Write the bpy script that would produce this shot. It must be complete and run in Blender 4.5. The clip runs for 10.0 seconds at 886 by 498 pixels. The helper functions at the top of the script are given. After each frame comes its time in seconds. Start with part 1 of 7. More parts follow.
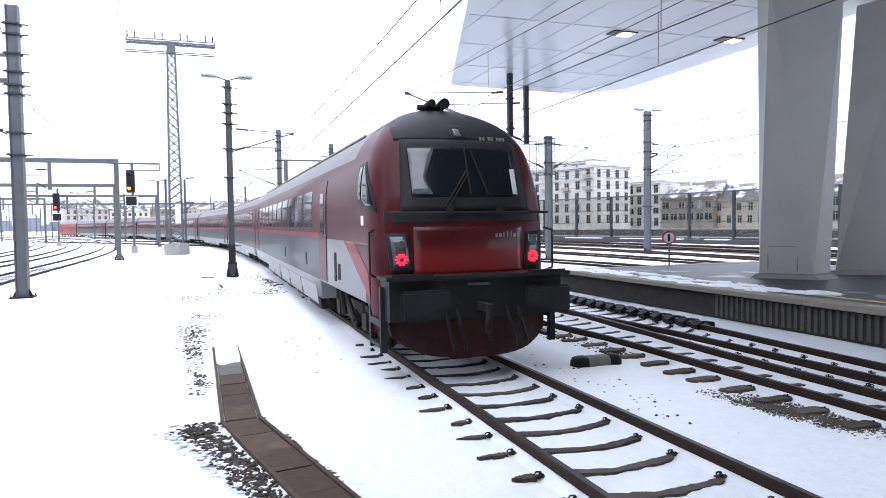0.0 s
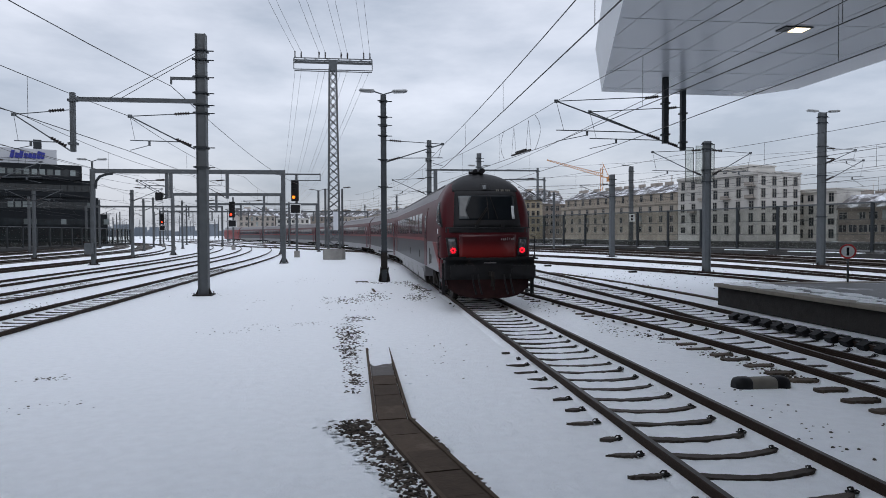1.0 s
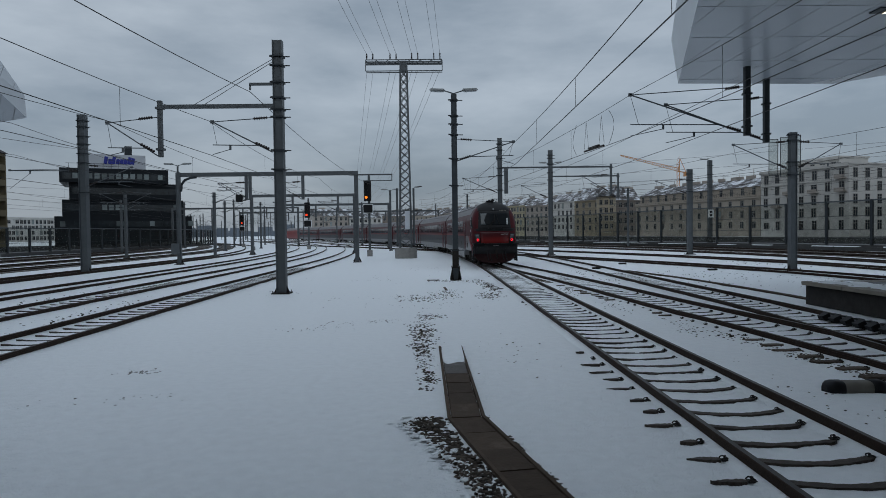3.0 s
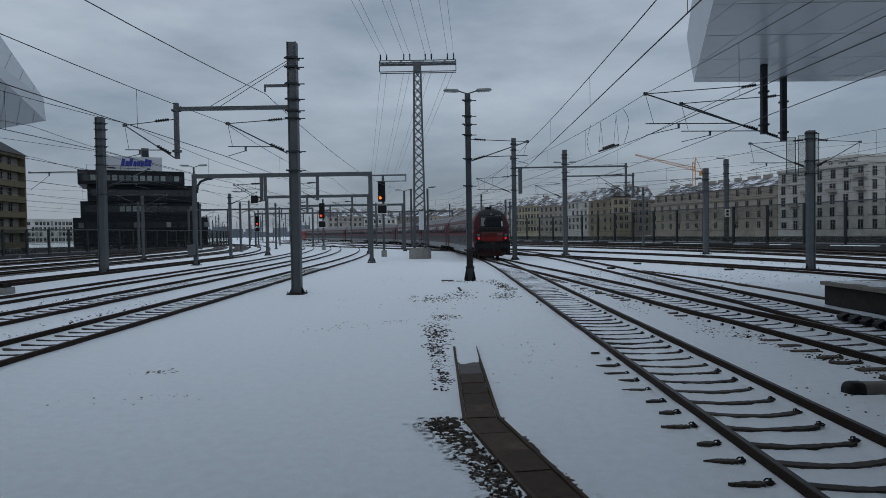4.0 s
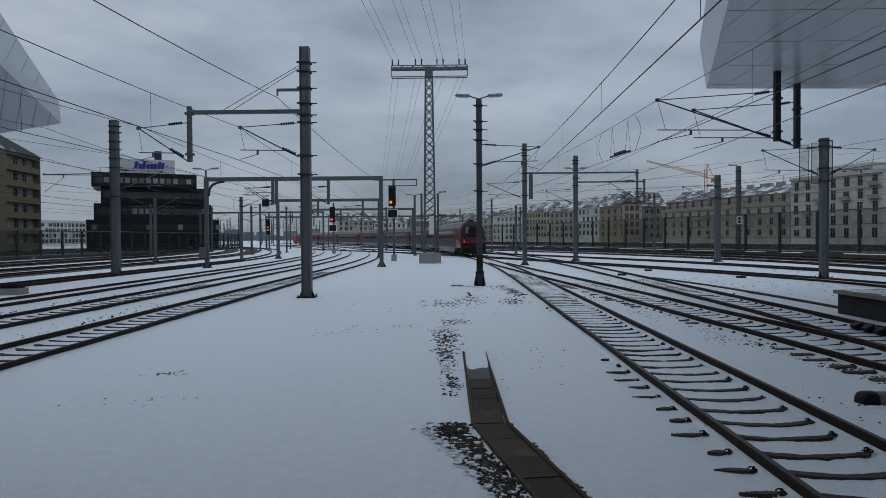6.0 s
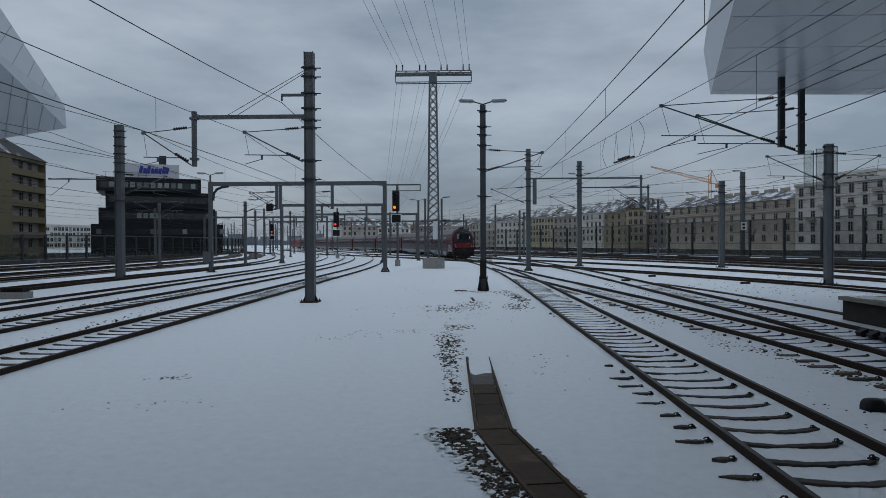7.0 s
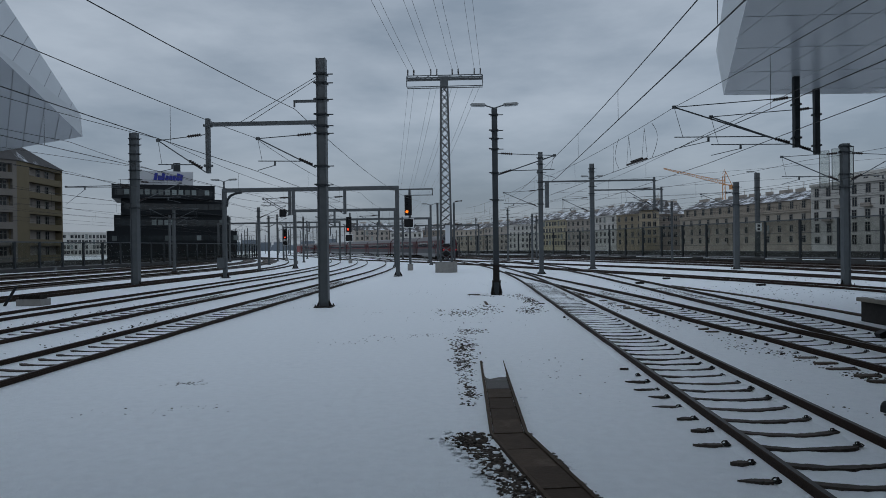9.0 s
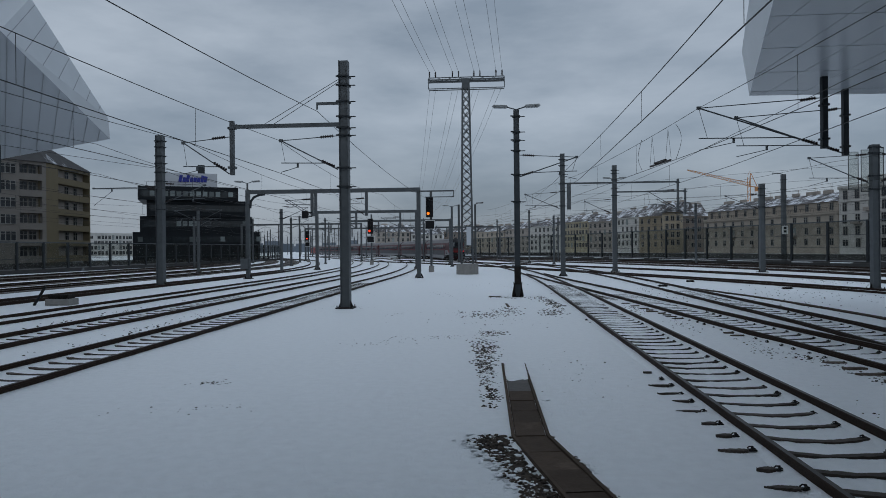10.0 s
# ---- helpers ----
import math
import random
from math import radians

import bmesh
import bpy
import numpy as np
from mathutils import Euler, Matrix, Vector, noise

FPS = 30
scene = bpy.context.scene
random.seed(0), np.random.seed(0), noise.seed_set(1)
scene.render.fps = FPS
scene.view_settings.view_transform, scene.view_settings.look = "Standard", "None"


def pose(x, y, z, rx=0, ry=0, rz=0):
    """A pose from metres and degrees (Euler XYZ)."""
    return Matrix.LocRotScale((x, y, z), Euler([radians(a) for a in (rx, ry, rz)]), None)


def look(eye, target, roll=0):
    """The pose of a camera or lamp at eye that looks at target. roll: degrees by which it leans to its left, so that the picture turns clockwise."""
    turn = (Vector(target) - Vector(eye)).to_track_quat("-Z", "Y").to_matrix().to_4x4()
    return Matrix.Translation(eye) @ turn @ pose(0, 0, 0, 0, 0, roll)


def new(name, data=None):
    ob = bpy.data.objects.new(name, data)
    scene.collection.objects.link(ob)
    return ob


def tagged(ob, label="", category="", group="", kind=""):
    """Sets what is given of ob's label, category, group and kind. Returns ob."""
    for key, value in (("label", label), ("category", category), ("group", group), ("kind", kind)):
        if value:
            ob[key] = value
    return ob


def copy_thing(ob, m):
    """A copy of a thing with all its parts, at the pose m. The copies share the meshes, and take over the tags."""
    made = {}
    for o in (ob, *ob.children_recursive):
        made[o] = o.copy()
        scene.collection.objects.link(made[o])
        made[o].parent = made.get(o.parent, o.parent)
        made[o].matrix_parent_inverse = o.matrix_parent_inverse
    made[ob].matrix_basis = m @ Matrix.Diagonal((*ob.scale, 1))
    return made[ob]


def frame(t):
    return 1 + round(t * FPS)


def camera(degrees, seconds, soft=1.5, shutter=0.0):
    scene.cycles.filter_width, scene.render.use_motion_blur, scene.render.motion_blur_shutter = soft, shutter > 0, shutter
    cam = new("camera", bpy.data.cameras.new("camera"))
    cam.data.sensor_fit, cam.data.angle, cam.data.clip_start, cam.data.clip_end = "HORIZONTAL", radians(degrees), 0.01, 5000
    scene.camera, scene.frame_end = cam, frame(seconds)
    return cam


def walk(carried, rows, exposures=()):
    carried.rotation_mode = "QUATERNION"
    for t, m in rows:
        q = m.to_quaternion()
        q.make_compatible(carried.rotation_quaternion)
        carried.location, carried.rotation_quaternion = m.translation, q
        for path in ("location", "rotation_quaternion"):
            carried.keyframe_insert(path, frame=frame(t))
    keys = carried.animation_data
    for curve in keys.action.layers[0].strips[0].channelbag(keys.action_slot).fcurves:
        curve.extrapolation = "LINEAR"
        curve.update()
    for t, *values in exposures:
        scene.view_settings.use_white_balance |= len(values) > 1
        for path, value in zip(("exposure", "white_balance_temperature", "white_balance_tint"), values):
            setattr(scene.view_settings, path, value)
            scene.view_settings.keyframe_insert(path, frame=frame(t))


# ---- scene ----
# ---------------------------------------------------------------- camera
cam = camera(67.4, 10.0, soft=0.3, shutter=0.1)
EYE_Y, EYE_Z = 0.0, 2.19
# seconds, yaw, pitch, roll, and the sideways shift of the eye as the operator turns
PATH = [
    (0, -19.37, -2.24, 0.83, 0.085),
    (0.5, -12.01, -1.72, 0.38, 0.045),
    (1, -6.87, -1.38, 0.20, 0.032),
    (1.5, -4.88, -1.30, 0.34, 0.027),
    (2, -3.52, -1.31, 0.68, 0.022),
    (2.5, -2.49, -1.41, 0.61, 0.012),
    (3, -0.79, -1.47, 0.71, 0.005),
    (4.5, 0.58, -1.35, 0.82, 0.000),
    (5, 0.90, -1.24, 0.67, 0.000),
    (5.5, 1.11, -1.16, 0.52, -0.005),
    (7, 1.59, -0.56, 0.21, -0.006),
    (7.5, 1.86, -0.39, 0.45, -0.010),
    (8, 2.02, -0.31, 0.66, -0.012),
    (8.5, 2.09, -0.23, 0.81, -0.015),
    (9, 2.66, -0.20, 0.70, -0.022),
    (9.5, 3.44, -0.14, 0.58, -0.028),
    (10, 4.47, -0.03, 0.53, -0.036)]
EXPOSURES = [(0.0, 2.5, 6850, 20), (0.25, 1.9, 6800, 20), (0.5, 1.42, 6750, 20), (1.0, 0.85, 6950, 17), (1.5, 0.52, 6850, 12), (2.0, 0.3, 6800, 10), (2.5, 0.17, 6700, 9),
             (3.0, 0.03, 6550, 9), (4.5, 0.0, 6450, 10), (6.5, -0.03, 6450, 10), (10.0, -0.06, 6450, 10)]
walk(cam, [(t, pose(x, EYE_Y, EYE_Z, 90 + p, r, yw)) for t, yw, p, r, x in PATH], EXPOSURES)

# ---------------------------------------------------------------- sky and light
world = bpy.data.worlds.new("overcast")
scene.world = world
world.use_nodes = True
wn, wl = world.node_tree.nodes, world.node_tree.links
wn.clear()
w_out, w_bg = wn.new("ShaderNodeOutputWorld"), wn.new("ShaderNodeBackground")
sky = wn.new("ShaderNodeTexSky")
sky.sky_type, sky.sun_disc = "NISHITA", False
sky.sun_elevation, sky.sun_rotation = radians(24), radians(200)
sky_dim = wn.new("ShaderNodeVectorMath")
sky_dim.operation = "SCALE"
sky_dim.inputs["Scale"].default_value = 0.06
wl.new(sky.outputs[0], sky_dim.inputs[0])
w_tc, w_map = wn.new("ShaderNodeTexCoord"), wn.new("ShaderNodeMapping")
w_map.inputs["Scale"].default_value = (1.0, 1.0, 3.2)
w_n1 = wn.new("ShaderNodeTexNoise")
w_n1.inputs["Scale"].default_value, w_n1.inputs["Detail"].default_value = 2.6, 7
w_n1.inputs["Roughness"].default_value = 0.55
w_ramp = wn.new("ShaderNodeValToRGB")
w_ramp.color_ramp.elements[0].position, w_ramp.color_ramp.elements[1].position = 0.36, 0.66
w_ramp.color_ramp.elements[0].color = (0.25, 0.308, 0.38, 1)
w_ramp.color_ramp.elements[1].color = (0.44, 0.505, 0.585, 1)
w_mix = wn.new("ShaderNodeMix")
w_mix.data_type = "RGBA"
w_mix.inputs[0].default_value = 0.88
wl.new(w_tc.outputs["Generated"], w_map.inputs[0])
wl.new(w_map.outputs[0], w_n1.inputs["Vector"])
wl.new(w_n1.outputs[0], w_ramp.inputs[0])
wl.new(sky_dim.outputs[0], w_mix.inputs[6])
wl.new(w_ramp.outputs[0], w_mix.inputs[7])
wl.new(w_mix.outputs[2], w_bg.inputs[0])
# an overcast sky is brightest overhead
w_sep, w_up = wn.new("ShaderNodeSeparateXYZ"), wn.new("ShaderNodeMapRange")
w_up.inputs["From Min"].default_value, w_up.inputs["From Max"].default_value = 0.33, 1.0
w_up.inputs["To Min"].default_value, w_up.inputs["To Max"].default_value = 1.0, 1.85
wl.new(w_tc.outputs["Generated"], w_sep.inputs[0])
wl.new(w_sep.outputs[2], w_up.inputs[0])
w_low, w_both = wn.new("ShaderNodeMapRange"), wn.new("ShaderNodeMath")
w_low.interpolation_type = "SMOOTHSTEP"
w_low.inputs["From Min"].default_value, w_low.inputs["From Max"].default_value = -0.02, 0.2
w_low.inputs["To Min"].default_value, w_low.inputs["To Max"].default_value = 0.73, 1.02
w_both.operation = "MULTIPLY"
wl.new(w_sep.outputs[2], w_low.inputs[0])
wl.new(w_up.outputs[0], w_both.inputs[0])
wl.new(w_low.outputs[0], w_both.inputs[1])
wl.new(w_both.outputs[0], w_bg.inputs[1])
wl.new(w_bg.outputs[0], w_out.inputs[0])
sun_data = bpy.data.lights.new("sun", "SUN")
sun_data.energy, sun_data.angle, sun_data.color = 0.12, radians(40), (1.0, 0.96, 0.9)
sun = new("sun", sun_data)
sun.matrix_world = look((0, 0, 60), (18, 50, 0))

# ---------------------------------------------------------------- materials
def node_mat(name, color, rough=0.6, metal=0.0, var=0.12, scale=6.0, bump=0.1, bscale=None, second=None, spot=0.0, spot_scale=1.5, rnd=0.0, spec=0.5):
    """Principled surface with colour grain at two scales, patches of a second colour, and relief."""
    m = bpy.data.materials.new(name)
    m.use_nodes = True
    n, l = m.node_tree.nodes, m.node_tree.links
    b = n["Principled BSDF"]
    b.inputs["Roughness"].default_value, b.inputs["Metallic"].default_value = rough, metal
    b.inputs["Specular IOR Level"].default_value = spec
    tc = n.new("ShaderNodeTexCoord")
    n1 = n.new("ShaderNodeTexNoise")
    n1.inputs["Scale"].default_value, n1.inputs["Detail"].default_value = scale, 6
    l.new(tc.outputs["Object"], n1.inputs["Vector"])
    mr = n.new("ShaderNodeMapRange")
    mr.inputs["To Min"].default_value, mr.inputs["To Max"].default_value = 1 - var * 2, 1 + var * 2
    l.new(n1.outputs[0], mr.inputs[0])
    mul = n.new("ShaderNodeMix")
    mul.data_type, mul.blend_type = "RGBA", "MULTIPLY"
    mul.inputs[0].default_value = 1.0
    mul.inputs[6].default_value = (*color, 1)
    l.new(mr.outputs[0], mul.inputs[7])
    last = mul.outputs[2]
    if second:
        n2 = n.new("ShaderNodeTexNoise")
        n2.inputs["Scale"].default_value, n2.inputs["Detail"].default_value = spot_scale, 8
        n2.inputs["Roughness"].default_value = 0.65
        l.new(tc.outputs["Object"], n2.inputs["Vector"])
        r2 = n.new("ShaderNodeMapRange")
        r2.inputs["From Min"].default_value, r2.inputs["From Max"].default_value = 0.62 - spot * 0.3, 0.72 - spot * 0.2
        l.new(n2.outputs[0], r2.inputs[0])
        mx = n.new("ShaderNodeMix")
        mx.data_type = "RGBA"
        l.new(r2.outputs[0], mx.inputs[0])
        l.new(last, mx.inputs[6])
        mx.inputs[7].default_value = (*second, 1)
        last = mx.outputs[2]
    if rnd:
        oi = n.new("ShaderNodeObjectInfo")
        rr = n.new("ShaderNodeMapRange")
        rr.inputs["To Min"].default_value, rr.inputs["To Max"].default_value = 1 - rnd, 1 + rnd
        l.new(oi.outputs["Random"], rr.inputs[0])
        m3 = n.new("ShaderNodeMix")
        m3.data_type, m3.blend_type = "RGBA", "MULTIPLY"
        m3.inputs[0].default_value = 1.0
        l.new(last, m3.inputs[6])
        l.new(rr.outputs[0], m3.inputs[7])
        last = m3.outputs[2]
    l.new(last, b.inputs["Base Color"])
    if bump:
        nb = n.new("ShaderNodeTexNoise")
        nb.inputs["Scale"].default_value, nb.inputs["Detail"].default_value = bscale or scale * 5, 5
        l.new(tc.outputs["Object"], nb.inputs["Vector"])
        bp = n.new("ShaderNodeBump")
        bp.inputs["Strength"].default_value, bp.inputs["Distance"].default_value = bump, 0.02
        l.new(nb.outputs[0], bp.inputs["Height"])
        l.new(bp.outputs[0], b.inputs["Normal"])
    return m


def glow(name, color, strength):
    m = bpy.data.materials.new(name)
    m.use_nodes = True
    b = m.node_tree.nodes["Principled BSDF"]
    b.inputs["Base Color"].default_value = (*color, 1)
    b.inputs["Emission Color"].default_value = (*color, 1)
    b.inputs["Emission Strength"].default_value = strength
    return m


def glass_mat(name, tint, alpha, rough=0.05):
    """Glass pane: mostly see-through, the rest a glossy tinted film."""
    m = bpy.data.materials.new(name)
    m.use_nodes = True
    n, l = m.node_tree.nodes, m.node_tree.links
    b = n["Principled BSDF"]
    b.inputs["Base Color"].default_value = (*tint, 1)
    b.inputs["Roughness"].default_value = rough
    tr, mx = n.new("ShaderNodeBsdfTransparent"), n.new("ShaderNodeMixShader")
    tr.inputs[0].default_value = (0.89, 0.9, 0.88, 1)
    tc, nz, mr = n.new("ShaderNodeTexCoord"), n.new("ShaderNodeTexNoise"), n.new("ShaderNodeMapRange")
    nz.inputs["Scale"].default_value = 1.2
    mr.inputs["To Min"].default_value, mr.inputs["To Max"].default_value = alpha - 0.12, alpha + 0.12
    l.new(tc.outputs["Object"], nz.inputs["Vector"])
    l.new(nz.outputs[0], mr.inputs[0])
    l.new(mr.outputs[0], mx.inputs[0])
    l.new(tr.outputs[0], mx.inputs[1])
    l.new(b.outputs[0], mx.inputs[2])
    l.new(mx.outputs[0], n["Material Output"].inputs[0])
    return m


M_SNOW = node_mat("snow", (0.845, 0.885, 0.915), 0.45, var=0.06, scale=6.5, bump=1.0, bscale=11.0, second=(0.81, 0.85, 0.88), spot=-0.03, spot_scale=0.35, spec=0.7)
for _n in M_SNOW.node_tree.nodes:
    if _n.type == "BSDF_PRINCIPLED":
        _n.inputs["Sheen Weight"].default_value, _n.inputs["Sheen Roughness"].default_value = 0.6, 0.6
    if _n.type == "TEX_NOISE" and abs(_n.inputs["Scale"].default_value - 11.0) < 0.01:
        _n.inputs["Detail"].default_value, _n.inputs["Roughness"].default_value = 10, 0.72
    if _n.type == "BUMP":
        _n.inputs["Distance"].default_value = 0.045
M_RUST = node_mat("rail_steel_rusty", (0.036, 0.023, 0.017), 0.7, 0.3, 0.2, 20, 0.2, spec=0.15)
M_RAILTOP = node_mat("rail_running_band", (0.034, 0.029, 0.026), 0.5, 0.35, 0.25, 8, 0.03)
M_SLEEPER = node_mat("sleeper_concrete_wet", (0.058, 0.047, 0.039), 0.75, var=0.2, scale=9, bump=0.4, rnd=0.25, spec=0.25)
M_CLIP = node_mat("fastening_black", (0.03, 0.028, 0.026), 0.55, 0.4, spec=0.15)
M_STONE = node_mat("ballast_stone", (0.056, 0.045, 0.036), 0.85, var=0.25, scale=3, bump=0.5, spec=0.2)
_n = M_STONE.node_tree.nodes
_geo, _mr, _mx = _n.new("ShaderNodeNewGeometry"), _n.new("ShaderNodeMapRange"), _n.new("ShaderNodeMix")
_mx.data_type, _mx.blend_type, _mx.inputs[0].default_value = "RGBA", "MULTIPLY", 1.0
_mr.inputs["To Min"].default_value, _mr.inputs["To Max"].default_value = 0.35, 1.7
_base = _n["Principled BSDF"].inputs["Base Color"]
M_STONE.node_tree.links.new(_geo.outputs["Random Per Island"], _mr.inputs[0])
M_STONE.node_tree.links.new(_base.links[0].from_socket, _mx.inputs[6])
M_STONE.node_tree.links.new(_mr.outputs[0], _mx.inputs[7])
M_STONE.node_tree.links.new(_mx.outputs[2], _base)
M_GRIT = node_mat("fine_gravel", (0.1, 0.087, 0.074), 0.85, var=0.3, scale=9, bump=0.4, spec=0.2)
M_RIB = node_mat("ribbed_concrete_facing", (0.075, 0.071, 0.066), 0.8, var=0.2, scale=3, bump=0.3, spec=0.15)
M_BALLAST = node_mat("ballast_bed", (0.07, 0.058, 0.05), 0.9, var=0.3, scale=14, bump=1.0, bscale=25, second=(0.7, 0.72, 0.75), spot=0.1, spot_scale=2.0)
M_CONC = node_mat("concrete_grey", (0.22, 0.213, 0.2), 0.85, var=0.12, scale=4, bump=0.3, second=(0.14, 0.132, 0.125), spot=0.1, spot_scale=1.2)
M_LID = node_mat("trough_lid_concrete", (0.064, 0.046, 0.034), 0.75, var=0.18, scale=7, bump=0.35, second=(0.1, 0.078, 0.06), spot=0.06, spot_scale=1.6, rnd=0.2, spec=0.08)
M_LIDPALE = node_mat("trough_lid_slushy", (0.075, 0.066, 0.06), 0.6, var=0.18, scale=7, bump=0.3, second=(0.3, 0.31, 0.32), spot=0.02, spot_scale=2.2, rnd=0.2, spec=0.2)
M_GALV = node_mat("galvanised_steel", (0.085, 0.094, 0.1), 0.5, 0.45, 0.14, 3, 0.05, second=(0.066, 0.074, 0.08), spot=0.1, spot_scale=2)
M_DARKST = node_mat("dark_steel", (0.034, 0.039, 0.043), 0.55, 0.5, 0.12, 5, 0.05, spec=0.3)
M_MASTD = node_mat("weathered_mast_steel", (0.055, 0.064, 0.071), 0.5, 0.45, 0.14, 3, 0.05, second=(0.04, 0.046, 0.052), spot=0.1, spot_scale=2)
M_INS = node_mat("insulator_brown", (0.03, 0.022, 0.02), 0.35, spec=0.2)
M_WIRE = node_mat("wire_copper_dark", (0.035, 0.035, 0.035), 0.5, 0.6, bump=0, spec=0.2)
M_BLACK = node_mat("signal_black", (0.012, 0.012, 0.013), 0.5, spec=0.15)
M_WHITE = node_mat("white_enamel", (0.72, 0.73, 0.73), 0.5, var=0.04)
M_SOFFIT = node_mat("canopy_soffit_panel", (0.37, 0.388, 0.415), 0.24, 0.0, 0.03, 0.6, 0.02)
M_HALL = node_mat("unseen_hall_grey", (0.2, 0.2, 0.2), 0.7, var=0.1, scale=0.5, bump=0.05)
M_JOINT = node_mat("soffit_joint", (0.3, 0.31, 0.32), 0.7)
M_EDGE = node_mat("canopy_edge_sheet", (0.5, 0.52, 0.54), 0.4, 0.2, 0.04, 0.5, 0.02)
M_LIP = node_mat("polished_lip_sheet", (0.55, 0.56, 0.58), 0.3, 0.0, 0.04, 0.5, 0)
M_COLUMN = node_mat("column_painted", (0.46, 0.445, 0.42), 0.6, var=0.05, scale=1.2, bump=0.08)
M_ASPH = node_mat("platform_asphalt_wet", (0.03, 0.03, 0.031), 0.48, var=0.25, scale=3, bump=0.15, second=(0.45, 0.46, 0.48), spot=0.1, spot_scale=0.7, spec=0.25)
M_EDGESTONE = node_mat("platform_edge_stone", (0.2, 0.175, 0.14), 0.7, var=0.14, scale=5, bump=0.3, second=(0.5, 0.51, 0.52), spot=0.14, spot_scale=1.6)
M_PLATWALL = node_mat("platform_wall_dark", (0.034, 0.031, 0.029), 0.8, var=0.25, scale=4, bump=0.4, spec=0.15)
M_YELLOW = node_mat("yellow_line", (0.55, 0.47, 0.12), 0.6)
M_GLASS_F = glass_mat("barrier_glass", (0.05, 0.053, 0.052), 0.13)
M_GLASS_L = glass_mat("barrier_glass_frosted", (0.045, 0.044, 0.042), 0.5, 0.4)
M_GLASS_C = glass_mat("clear_guard", (0.3, 0.32, 0.33), 0.13)
M_WINE = node_mat("train_wine_red", (0.058, 0.0055, 0.008), 0.5, 0.0, 0.14, 1.5, 0.02, second=(0.06, 0.02, 0.02), spot=0.1, spot_scale=1.1, spec=0.1)
M_BRIGHT = node_mat("train_bright_red", (0.17, 0.011, 0.01), 0.45, 0.0, 0.12, 2, 0.02, second=(0.13, 0.014, 0.012), spot=0.06, spot_scale=1.4, spec=0.1)
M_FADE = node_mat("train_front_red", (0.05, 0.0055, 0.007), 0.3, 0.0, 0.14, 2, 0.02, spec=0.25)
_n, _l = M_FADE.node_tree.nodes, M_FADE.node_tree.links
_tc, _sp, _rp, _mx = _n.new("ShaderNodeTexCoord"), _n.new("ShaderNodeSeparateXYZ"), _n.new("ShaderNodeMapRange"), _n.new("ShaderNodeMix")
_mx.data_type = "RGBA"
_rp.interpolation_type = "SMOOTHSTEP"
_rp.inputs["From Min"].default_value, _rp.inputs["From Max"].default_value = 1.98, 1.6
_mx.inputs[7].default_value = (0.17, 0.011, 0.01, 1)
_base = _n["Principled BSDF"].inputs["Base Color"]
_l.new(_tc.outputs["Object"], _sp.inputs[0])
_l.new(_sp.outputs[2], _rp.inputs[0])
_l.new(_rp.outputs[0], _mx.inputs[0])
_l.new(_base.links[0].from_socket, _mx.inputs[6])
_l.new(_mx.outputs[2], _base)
M_TGREY = node_mat("train_mid_grey", (0.034, 0.034, 0.037), 0.48, 0.0, 0.12, 1.5, 0.02, second=(0.048, 0.045, 0.045), spot=0.1, spot_scale=1.1, spec=0.1)
M_TLIGHT = node_mat("train_light_grey", (0.12, 0.118, 0.12), 0.36, 0.0, 0.12, 1.2, 0.02, second=(0.1, 0.094, 0.088), spot=0.14, spot_scale=1.3, spec=0.15)
M_TROOF = node_mat("train_roof_silver", (0.12, 0.108, 0.11), 0.42, 0.1, 0.14, 2, 0.04, second=(0.075, 0.068, 0.066), spot=0.12, spot_scale=1.5, spec=0.3)


def lacquer(weight, rough, *mats):
    """Clear coat of a paint under road dirt, a little wavy like rolled sheet."""
    for m in mats:
        n, l = m.node_tree.nodes, m.node_tree.links
        b = n["Principled BSDF"]
        b.inputs["Coat Weight"].default_value, b.inputs["Coat Roughness"].default_value = weight, rough
        tc, nz, bp = n.new("ShaderNodeTexCoord"), n.new("ShaderNodeTexNoise"), n.new("ShaderNodeBump")
        nz.inputs["Scale"].default_value, nz.inputs["Detail"].default_value = 1.6, 2
        bp.inputs["Strength"].default_value, bp.inputs["Distance"].default_value = 0.25, 0.02
        l.new(tc.outputs["Object"], nz.inputs["Vector"])
        l.new(nz.outputs[0], bp.inputs["Height"])
        l.new(bp.outputs[0], b.inputs["Coat Normal"])


lacquer(0.28, 0.05, M_FADE)
lacquer(0.17, 0.08, M_WINE, M_BRIGHT, M_TGREY, M_TLIGHT)
M_TBLACK = node_mat("train_black", (0.017, 0.017, 0.018), 0.5, 0.0, 0.25, 3, 0.04, second=(0.042, 0.037, 0.034), spot=0.06, spot_scale=2.5, spec=0.12)
M_TGLASS = node_mat("train_glass", (0.008, 0.01, 0.012), 0.06, bump=0, spec=0.3)
M_SCREEN = node_mat("windscreen_glass", (0.007, 0.009, 0.011), 0.08, bump=0, spec=0.08)
M_CABPALE = node_mat("pale_cab_side", (0.5, 0.52, 0.52), 0.2, bump=0)
# pale grey for the painted windscreen reflection and the small head lamp
M_REFL_LAMP = node_mat("reflection_and_lamp_grey", (0.085, 0.095, 0.098), 0.12, bump=0)
M_UNDER = node_mat("underframe_dirty", (0.026, 0.0225, 0.02), 0.75, 0.2, 0.3, 6, 0.3, spec=0.15)
M_PLOUGH = node_mat("plough_dirty_red", (0.024, 0.008, 0.008), 0.6, 0.1, 0.3, 5, 0.1, spec=0.15)
M_SILVER = node_mat("silver_lettering", (0.22, 0.21, 0.21), 0.4, 0.3, bump=0)
